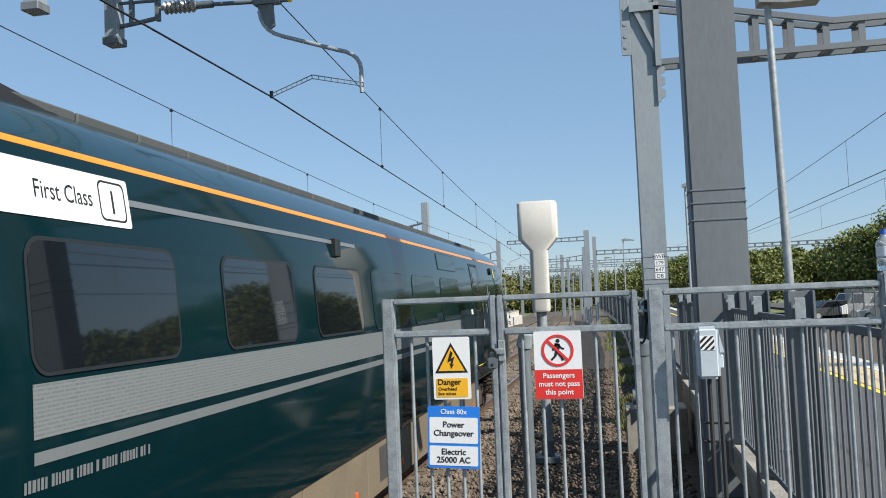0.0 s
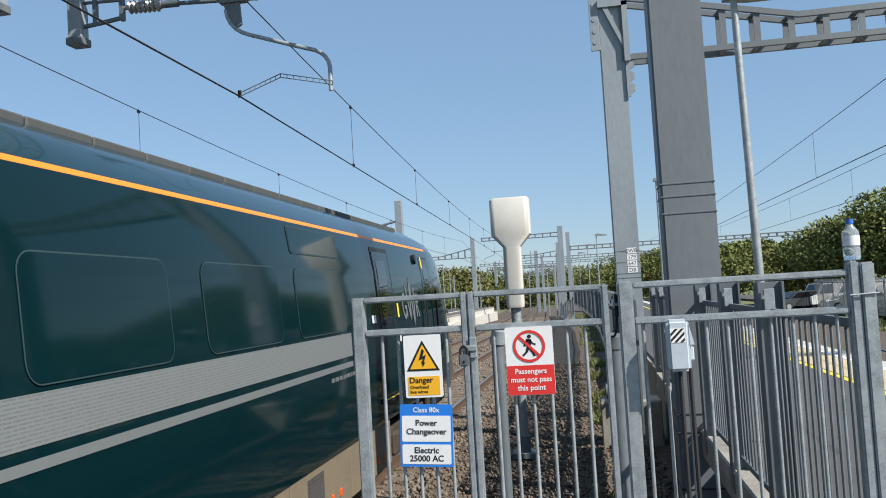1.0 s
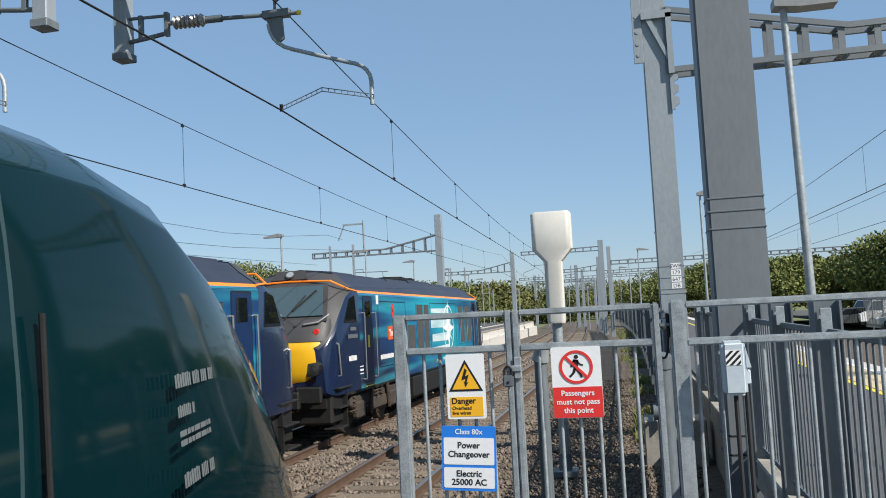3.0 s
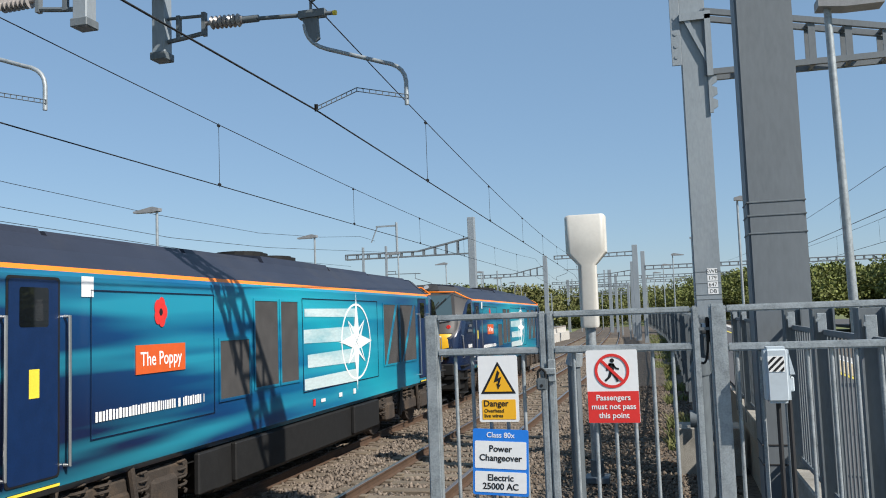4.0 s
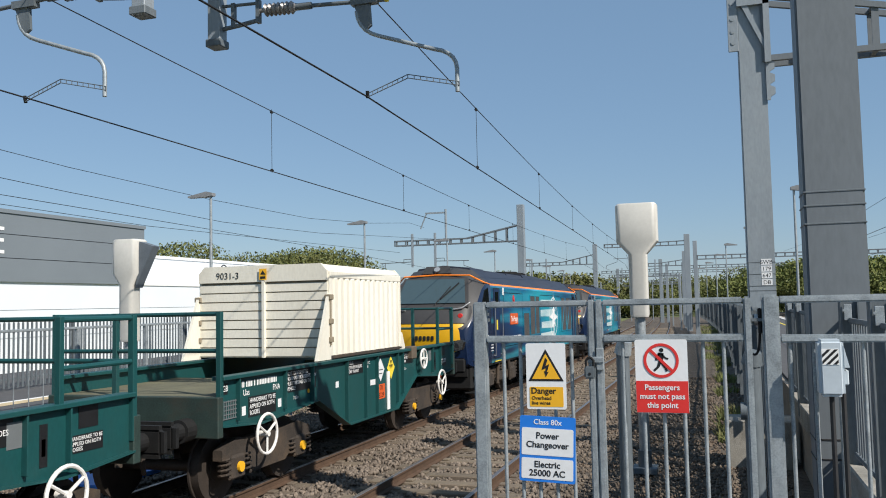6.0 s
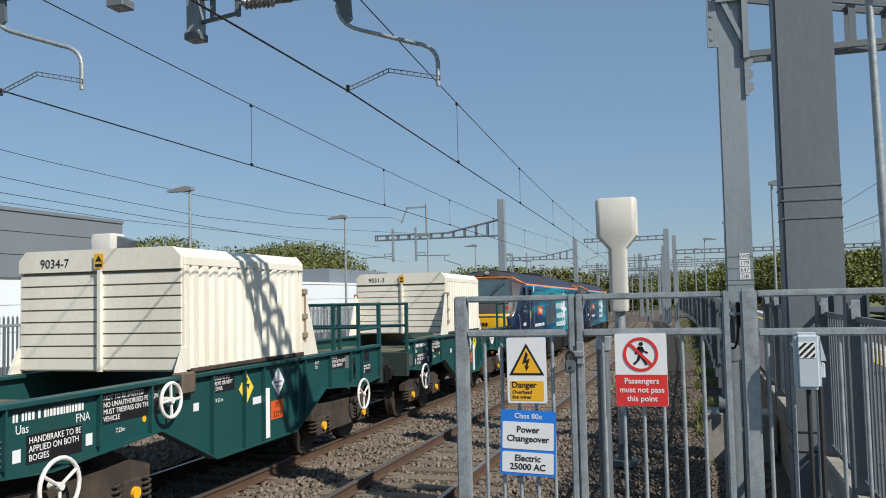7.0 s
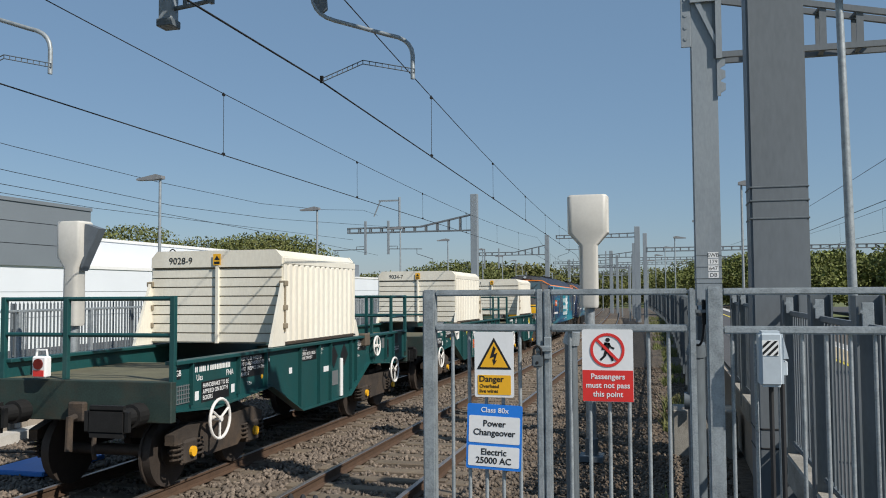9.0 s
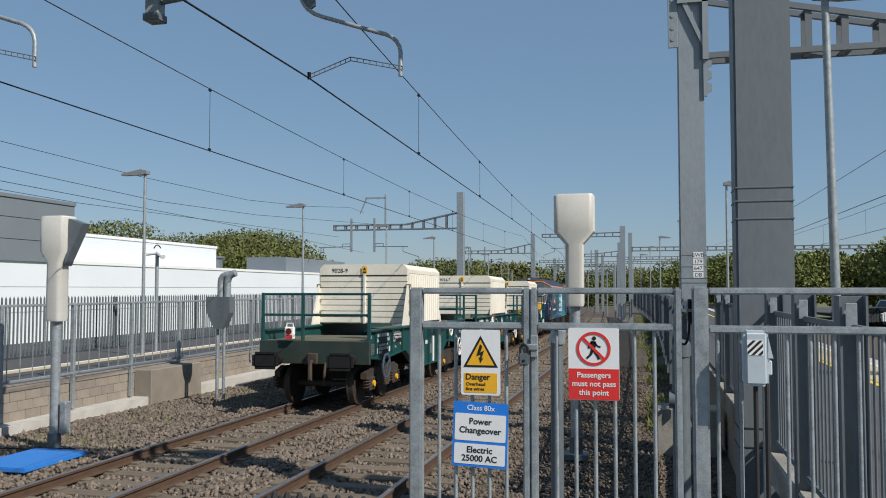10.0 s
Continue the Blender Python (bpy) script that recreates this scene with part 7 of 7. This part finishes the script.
def build_wagon(number, turned, plates, label):
    g = empty("flask_wagon", label=label, category="wagon", group="flask wagons")
    # side girders: fish-bellied web with flanges
    outline = [(-5.0, 1.70), (-5.0, 1.08), (-4.0, 1.0), (-2.25, 1.12), (-1.05, 0.58), (1.25, 0.58), (2.35, 1.12), (4.0, 1.0), (5.0, 1.08), (5.0, 1.70)]
    for sx in (1, -1):
        bm = bmesh.new()
        prism(bm, [(sx * 1.24, y, z) for y, z in outline], (sx * 0.02, 0, 0))
        rbox(bm, *sorted((sx * 1.16, sx * 1.34)), -5.0, 5.0, 1.67, 1.72, 0.006)
        low = outline[1:-1]
        for (ya, za), (yb, zb) in zip(low, low[1:]):
            prism(bm, [(sx * 1.18, ya, za), (sx * 1.18, yb, zb), (sx * 1.33, yb, zb), (sx * 1.33, ya, za)], (0, 0, 0.022))
        part("side_girder", bm, wagon_green, g)
        for y in (-4.58, -3.3, -2.42, -1.12, -0.3, 0.24, 1.3, 1.6, 2.6, 3.5, 4.05):
            bm = bmesh.new()
            zb = 1.1 if abs(y) > 2.2 else 0.6 + max(0, (abs(y) - 1.1)) * 0.45
            rbox(bm, *sorted((sx * 1.255, sx * 1.325)), y - 0.012, y + 0.012, zb + 0.02, 1.672, 0.003)
            part("stiffener", bm, wagon_green, g)
    bm = bmesh.new()
    box(bm, -1.235, 1.235, -5.0, -2.3, 1.42, 1.47)
    box(bm, -1.235, 1.235, 2.3, 5.0, 1.42, 1.47)
    box(bm, -1.235, 1.235, -2.3, 2.3, 1.2, 1.26)
    part("deck", bm, deck_m, g)
    for end in (-1, 1):
        bm = bmesh.new()
        rbox(bm, -1.32, 1.32, *sorted((end * 4.98, end * 5.1)), 0.95, 1.47, 0.012)
        part("headstock", bm, grimy_green, g)
        for sx in (-1, 1):
            bm = bmesh.new()
            tube(bm, (sx * 0.87, end * 5.1, 1.06), (sx * 0.87, end * 5.3, 1.06), 0.15, 16)
            tube(bm, (sx * 0.87, end * 5.3, 1.06), (sx * 0.87, end * 5.72, 1.06), 0.11, 16)
            rbox(bm, sx * 0.87 - 0.3, sx * 0.87 + 0.3, *sorted((end * 5.7, end * 5.78)), 0.87, 1.25, 0.07, 3)
            part("buffer", bm, dark_steel, g)
        bm = bmesh.new()
        pipe(bm, [(0, end * 5.1, 1.02), (0, end * 5.3, 1.0), (0.02, end * 5.34, 0.6)], 0.05, 8)
        pipe(bm, bend((0.3, end * 5.12, 0.98), (0.35, end * 5.35, 0.7), (0.3, end * 5.2, 0.5), 5), 0.03, 8)
        rbox(bm, -0.12, 0.12, *sorted((end * 5.1, end * 5.2)), 0.95, 1.2, 0.02)
        part("coupling", bm, bogie_m, g)
        # railings
        def rail_part(pts, r=0.028):
            b2 = bmesh.new()
            pipe(b2, pts, r, 8)
            part("railing", b2, wagon_green, g)
        e = end
        for z in (2.52, 2.05):
            rail_part([(-1.28, e * 5.0, z), (1.28, e * 5.0, z)])
            for sx in (-1, 1) if e > 0 else ():
                rail_part([(sx * 1.28, e * 3.95, z), (sx * 1.28, e * 5.0, z)])
        for x in (-1.28, 0.3 * e, 1.28):
            b2 = bmesh.new()
            rbox(b2, x - 0.035, x + 0.035, *sorted((e * 4.97, e * 5.04)), 1.2, 2.55, 0.004)
            part("rail_post", b2, wagon_green, g)
        for sx in (-1, 1) if e > 0 else ():
            b2 = bmesh.new()
            rbox(b2, sx * 1.28 - 0.03, sx * 1.28 + 0.03, *sorted((e * 3.9, e * 3.96)), 1.7, 2.55, 0.004)
            part("rail_post", b2, wagon_green, g)
        # bogie
        yc = end * 3.45
        bm = bmesh.new()
        for sx in (-1, 1):
            loft(bm, [[(sx * 0.98, yc + y, z0), (sx * 1.12, yc + y, z0), (sx * 1.12, yc + y, z1), (sx * 0.98, yc + y, z1)] for y, z0, z1 in ((-1.25, 0.6, 0.74), (-0.9, 0.62, 0.85), (-0.45, 0.34, 0.82), (0.45, 0.34, 0.82), (0.9, 0.62, 0.85), (1.25, 0.6, 0.74))])
            for dy in (-0.9, 0.9):
                rbox(bm, sx * 1.05 - 0.12, sx * 1.05 + 0.12, yc + dy - 0.16, yc + dy + 0.16, 0.32, 0.64, 0.03)
                coil(bm, sx * 1.1, yc + dy - 0.26, 0.36, 0.62, 0.075)
                coil(bm, sx * 1.1, yc + dy + 0.26, 0.36, 0.62, 0.075)
        box(bm, -1.0, 1.0, yc - 0.25, yc + 0.25, 0.5, 0.9)
        part("bogie_frame", bm, bogie_m, g)
        for dy in (-0.9, 0.9):
            ws = wheelset(g, yc + dy, 0.46)
            for sx in (-1, 1):
                bm = bmesh.new()
                tube(bm, (sx * 1.17, yc + dy, 0.48), (sx * 1.21, yc + dy, 0.48), 0.07, 12)
                part("axle_cap", bm, orange_yellow, ws, "yellow axle cap")
        handwheel(g, 1.36, end * 3.95, 0.86, 0.27)
    handwheel(g, 1.38, -2.15 if turned else 2.65, 1.47, 0.2, 4)
    bm = bmesh.new()
    lock_y = -1.75 if turned else 2.12
    rbox(bm, 1.2, 1.37, lock_y - 0.14, lock_y + 0.14, 1.5, 1.76, 0.02)
    part("lock_box", bm, material("brown_lock_box", (0.11, 0.085, 0.06), 0.8), g)
    # flask cover
    L, W, Z0, Z1 = 1.66, 1.21, 1.76, 3.31
    bm = bmesh.new()
    loft(bm, [[(-W, -L, Z0), (W, -L, Z0), (W, L, Z0), (-W, L, Z0)], [(-W, -L, Z1 - 0.1), (W, -L, Z1 - 0.1), (W, L, Z1 - 0.1), (-W, L, Z1 - 0.1)], [(-W + 0.11, -L + 0.02, Z1), (W - 0.11, -L + 0.02, Z1), (W - 0.11, L - 0.02, Z1), (-W + 0.11, L - 0.02, Z1)]])
    cover = part("flask_cover", bm, flask_cream, g, "cream ribbed flask cover")
    for e in (-1, 1):
        # thin brown sheet whose colour stands in for shade between the slats
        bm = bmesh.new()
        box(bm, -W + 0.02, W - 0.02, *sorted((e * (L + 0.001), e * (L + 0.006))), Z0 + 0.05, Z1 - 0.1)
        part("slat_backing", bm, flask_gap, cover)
        for k in range(8):
            z = Z0 + 0.02 + k * 0.155
            bm = bmesh.new()
            y = e * (L + 0.004)
            loft(bm, [[(x, y, z), (x, y + e * 0.034, z + 0.004), (x, y + e * 0.03, z + 0.136), (x, y, z + 0.142)] for x in (-W, W)])
            part("slat", bm, flask_cream, cover)
        bm = bmesh.new()
        prism(bm, [(-W - 0.01, e * L, Z1 - 0.27), (W + 0.01, e * L, Z1 - 0.27), (W + 0.01, e * L, Z1 - 0.11), (W - 0.1, e * L, Z1 + 0.01), (-W + 0.1, e * L, Z1 + 0.01), (-W - 0.01, e * L, Z1 - 0.11)], (0, e * 0.06, 0))
        part("top_panel", bm, flask_cream, cover)
        bm = bmesh.new()
        box(bm, 0.02, 0.07, *sorted((e * L, e * (L + 0.085))), Z0, Z1 - 0.1)
        part("centre_strap", bm, flask_cream, cover)
        for sx in (-1, 1):
            bm = bmesh.new()
            xx = sx * (W + 0.0)
            tall = (e < 0) != turned
            if tall:
                prism(bm, [(xx, e * L, Z0 - 0.03), (xx, e * (L + 0.52), Z0 - 0.03), (xx, e * (L + 0.46), Z0 + 0.12), (xx, e * (L + 0.06), Z0 + 1.05), (xx, e * L, Z0 + 1.05)], (sx * 0.05, 0, 0))
            else:
                prism(bm, [(xx, e * (L - 0.12), Z0 - 0.03), (xx, e * (L + 0.2), Z0 - 0.03), (xx, e * (L + 0.16), Z0 + 0.06), (xx, e * (L + 0.03), Z0 + 0.3), (xx, e * (L - 0.02), Z0 + 0.3)], (sx * 0.05, 0, 0))
            part("corner_bracket", bm, flask_cream, cover)
            if not tall:
                continue
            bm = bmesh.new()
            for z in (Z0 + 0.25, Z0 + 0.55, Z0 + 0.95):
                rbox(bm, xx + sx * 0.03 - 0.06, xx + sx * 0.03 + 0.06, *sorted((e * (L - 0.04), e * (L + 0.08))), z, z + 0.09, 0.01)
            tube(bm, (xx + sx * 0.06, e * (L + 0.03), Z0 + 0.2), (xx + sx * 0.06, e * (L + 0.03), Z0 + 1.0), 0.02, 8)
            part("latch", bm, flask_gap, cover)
    for sx in (-1, 1):
        for k in range(13):
            y = -L + 0.12 + (2 * L - 0.24) * (k + 0.5) / 13
            bm = bmesh.new()
            x = sx * W
            loft(bm, [[(x, y - 0.10, z), (x + sx * 0.045, y - 0.055, z), (x + sx * 0.045, y + 0.055, z), (x, y + 0.10, z)] for z in (Z0 + 0.03, Z1 - 0.25)])
            prism(bm, [(x, y - 0.10, Z1 - 0.25), (x + sx * 0.045, y - 0.055, Z1 - 0.25), (x + sx * 0.045, y + 0.055, Z1 - 0.25), (x, y + 0.10, Z1 - 0.25)], (-sx * 0.02, 0, 0.05))
            part("rib", bm, flask_cream, cover)
        bm = bmesh.new()
        rbox(bm, *sorted((sx * (W - 0.01), sx * (W + 0.045))), -L, L, Z1 - 0.235, Z1 - 0.12, 0.01)
        part("top_rail", bm, flask_cream, cover)
        for e in (-1, 1):
            bm = bmesh.new()
            rbox(bm, *sorted((sx * (W - 0.01), sx * (W + 0.04))), *sorted((e * (L - 0.11), e * L)), Z0, Z1 - 0.23, 0.01)
            part("corner_post", bm, flask_cream, cover)
        bm = bmesh.new()
        rbox(bm, *sorted((sx * (W - 0.01), sx * (W + 0.05))), -L, L, Z0 - 0.03, Z0 + 0.03, 0.01)
        part("base_rail", bm, bogie_m, cover)
    me_ = face_m((0, -L - 0.065, 0), (1, 0, 0), (0, 0, 1))
    lettering(number, 0.16, me_ @ Matrix.Translation((-0.65, Z1 - 0.21, 0.001)), black_paint, cover)
    bm = bmesh.new()
    plate(bm, me_, rect(-0.02, Z1 - 0.24, 0.12, Z1 - 0.05), 0.004, 0.024)
    wl = part("warning_label", bm, orange_yellow, cover, "small amber warning label")
    bm = bmesh.new()
    plate(bm, me_, [(0.0, Z1 - 0.15), (0.1, Z1 - 0.15), (0.05, Z1 - 0.075)], 0.002, 0.0285)
    plate(bm, me_, rect(0.0, Z1 - 0.22, 0.1, Z1 - 0.18), 0.002, 0.0285)
    part("label_mark", bm, black_paint, wl)
    # lettering on the girder
    m = face_m((1.2625, 0, 0), (0, 1, 0), (0, 0, 1))

    def words(lines, y, z, size, back=True, align="LEFT"):
        if back:
            w = max(len(t) for t in lines) * size * 0.56
            b2 = bmesh.new()
            plate(b2, m, rect(y - 0.03, z - size * 0.95 * len(lines) + size * 0.6, y + w, z + size * 0.95), 0.002)
            part("text_panel", b2, black_paint, g)
        for k, t in enumerate(lines):
            lettering(t, size, m @ Matrix.Translation((y, z - k * size * 0.95, 0.003)), white_paint, g, align=align, width=0.92)
    words(("NOT TO BE SHEETED", "NO UNAUTHORISED PERSON", "MUST TRESPASS ON THIS", "VEHICLE"), -3.2, 1.585, 0.078)
    words(("HANDBRAKE TO BE", "APPLIED ON BOTH", "BOGIES"), -4.25, 1.31, 0.086)
    words(("FNA",), -3.62, 1.42, 0.12, False)
    words(("Uas",), -4.42, 1.42, 0.12, False)
    words(("7.25m",), -3.0, 1.22, 0.07, False)
    words(("COVER IS", "LOCKED BOTH SIDES", "BEFORE TRANSIT"), -1.08 if not turned else 2.66, 1.585, 0.076)
    words(("ARROWS TO", "MOVE OR REFIT", "COVER"), 1.66 if not turned else -1.04, 1.585, 0.072)
    words(("R 63 m",), 1.7 if not turned else -1.0, 1.3, 0.07, False)
    words(("A B C", "53.t"), -0.2 if not turned else 2.05, 1.55, 0.07, False)
    words(("HANDBRAKE TO BE", "APPLIED ON BOTH", "BOGIES"), 4.1, 1.33, 0.055)
    words(("GB",), -4.92, 1.52, 0.11, True)
    for y, z, w, h, mt in ((-4.4, 1.22, 0.05, 0.06, sign_white), (-3.42, 1.22, 0.05, 0.06, sign_white), (-1.45, 1.3, 0.06, 0.05, sign_white), (0.1, 1.2, 0.12, 0.05, sign_white), (3.4, 1.5, 0.09, 0.12, silver_vinyl), (3.75, 1.35, 0.05, 0.2, black_paint), (3.75, 1.33, 0.025, 0.08, sign_white), (4.35, 1.55, 0.14, 0.11, black_paint), (-3.15, 1.53, 0.07, 0.0, None)):
        if mt is not None:
            b2 = bmesh.new()
            plate(b2, m, rect(y - w, z - h, y + w, z + h), 0.002, 0.0005)
            part("label_bar", b2, mt, g)
    wording(g, m, -4.45, -3.5, 1.575, 0.085, white_paint, 21)
    b2 = bmesh.new()
    plate(b2, m, disc(-2.5, 1.3, 0.035), 0.003)
    part("round_label", b2, orange_yellow, g)
    d1, d2 = (0.48, 1.02) if not turned else (-0.2, 0.75)
    kinds = {"white": sign_white, "yellow": yellow_paint, "dark": black_paint}
    for y, c in ((d1, plates[0]), (d2, plates[1])):
        b2 = bmesh.new()
        plate(b2, m, [(y - 0.2, 1.4), (y, 1.18), (y + 0.2, 1.4), (y, 1.62)], 0.004)
        dp = part("hazard_diamond", b2, kinds[c], g)
        if c == "yellow":
            b2 = bmesh.new()
            for k in range(3):
                a = math.pi / 2 + k * 2.094
                plate(b2, m, [(y, 1.46), (y + 0.09 * math.cos(a - 0.5), 1.46 + 0.09 * math.sin(a - 0.5)), (y + 0.09 * math.cos(a + 0.5), 1.46 + 0.09 * math.sin(a + 0.5))], 0.002, 0.0045)
            part("trefoil", b2, black_paint, dp)
        elif c == "white":
            b2 = bmesh.new()
            plate(b2, m, rect(y - 0.12, 1.39, y + 0.12, 1.41), 0.002, 0.0045)
            plate(b2, m, rect(y - 0.08, 1.32, y + 0.08, 1.34), 0.002, 0.0045)
            part("label_bar", b2, silver_vinyl, dp)
    y = 0.5 if not turned else 0.7
    b2 = bmesh.new()
    plate(b2, m, rect(y - 0.19, 0.86, y + 0.19, 1.13), 0.006)
    hp = part("hazard_plate", b2, orange_plate if plates[0] != "dark" else silver_vinyl, g)
    if plates[0] != "dark":
        for t, z in (("70", 1.02), ("3329", 0.885)):
            lettering(t, 0.13, m @ Matrix.Translation((y, z, 0.0065)), black_paint, hp)
    b2 = bmesh.new()
    rbox(b2, 1.262, 1.29, 0.78, 0.9, 0.62, 1.34, 0.004) if not turned else rbox(b2, 1.262, 1.29, 0.32, 0.44, 0.62, 1.34, 0.004)
    part("pale_strip", b2, white_paint, g)
    b2 = bmesh.new()
    for k in range(7):
        box(b2, 1.264, 1.272, -4.9 + k * 0.055, -4.885 + k * 0.055, 1.16, 1.4)
    for k in range(5):
        box(b2, 1.264, 1.274, -4.91, -4.55, 1.16 + k * 0.055, 1.172 + k * 0.055)
    part("mesh_vent", b2, silver_vinyl, g)
    return g


wagon_1 = build_wagon("9031-3", False, ("white", "yellow"), "dark green nuclear flask wagon with a cream ribbed cover")
wagon_2 = build_wagon("9034-7", True, ("yellow", "white"), "dark green flask wagon turned end for end, cream ribbed cover")
wagon_3 = build_wagon("9028-9", False, ("dark", "dark"), "rearmost dark green flask wagon with a red tail lamp")
bm = bmesh.new()
rbox(bm, -0.66, -0.44, -5.22, -5.1, 1.5, 1.78, 0.02)
pipe(bm, [(-0.64, -5.16, 1.76), (-0.62, -5.16, 1.86), (-0.48, -5.16, 1.86), (-0.46, -5.16, 1.76)], 0.015, 6)
tl = part("tail_lamp", bm, white_paint, wagon_3, "white portable tail lamp")
bm = bmesh.new()
tube(bm, (-0.55, -5.22, 1.68), (-0.55, -5.24, 1.68), 0.07, 16)
part("lens", bm, material("dark_red_lens", (0.12, 0.008, 0.006), 0.2), tl)
bm = bmesh.new()
box(bm, -0.63, -0.47, -5.225, -5.22, 1.52, 1.6)
part("red_label", bm, red_paint, tl)


# ---- movement ----
STAR = ((0.0, -18.3), (0.5, -13.95), (1.0, -9.6), (1.5, -5.3), (2.0, -1.0), (2.5, 3.35), (3.0, 7.65), (3.5, 11.96), (4.0, 16.2), (4.5, 20.35), (5.0, 24.6), (5.5, 28.75), (6.0, 32.85), (6.5, 36.95),
        (7.0, 40.95), (7.5, 44.8), (8.0, 48.65), (8.5, 52.65), (9.0, 56.8), (9.5, 61.0), (10.0, 65.2))
BAND = ((0.0, 15.05), (0.5, 12.2), (1.0, 9.35), (1.5, 6.5), (2.0, 3.68), (2.5, 0.8), (3.0, -2.1), (3.5, -5.0), (4.0, -7.9), (5.0, -13.7), (6.0, -19.5), (7.0, -25.3), (8.0, -31.1), (9.0, -36.9), (10.0, -42.7))


def on_track(x0, y):
    ahead = near_x(y + 4) - near_x(y - 4)
    tilt = fall(y + 4) - fall(y - 4)
    return pose(x0 + near_x(y), y, fall(y), math.degrees(math.atan(tilt / 8)), 0, math.degrees(math.atan(-ahead / 8)))


def motions():
    walk(coach, [(t, on_track(NEAR, y)) for t, y in BAND])
    for thing, lag in ((loco, 0.0), (loco_lead, -20.5), (wagon_1, 18.4), (wagon_2, 30.1), (wagon_3, 42.2)):
        walk(thing, [(t, on_track(FAR, y - lag)) for t, y in STAR])


motions()
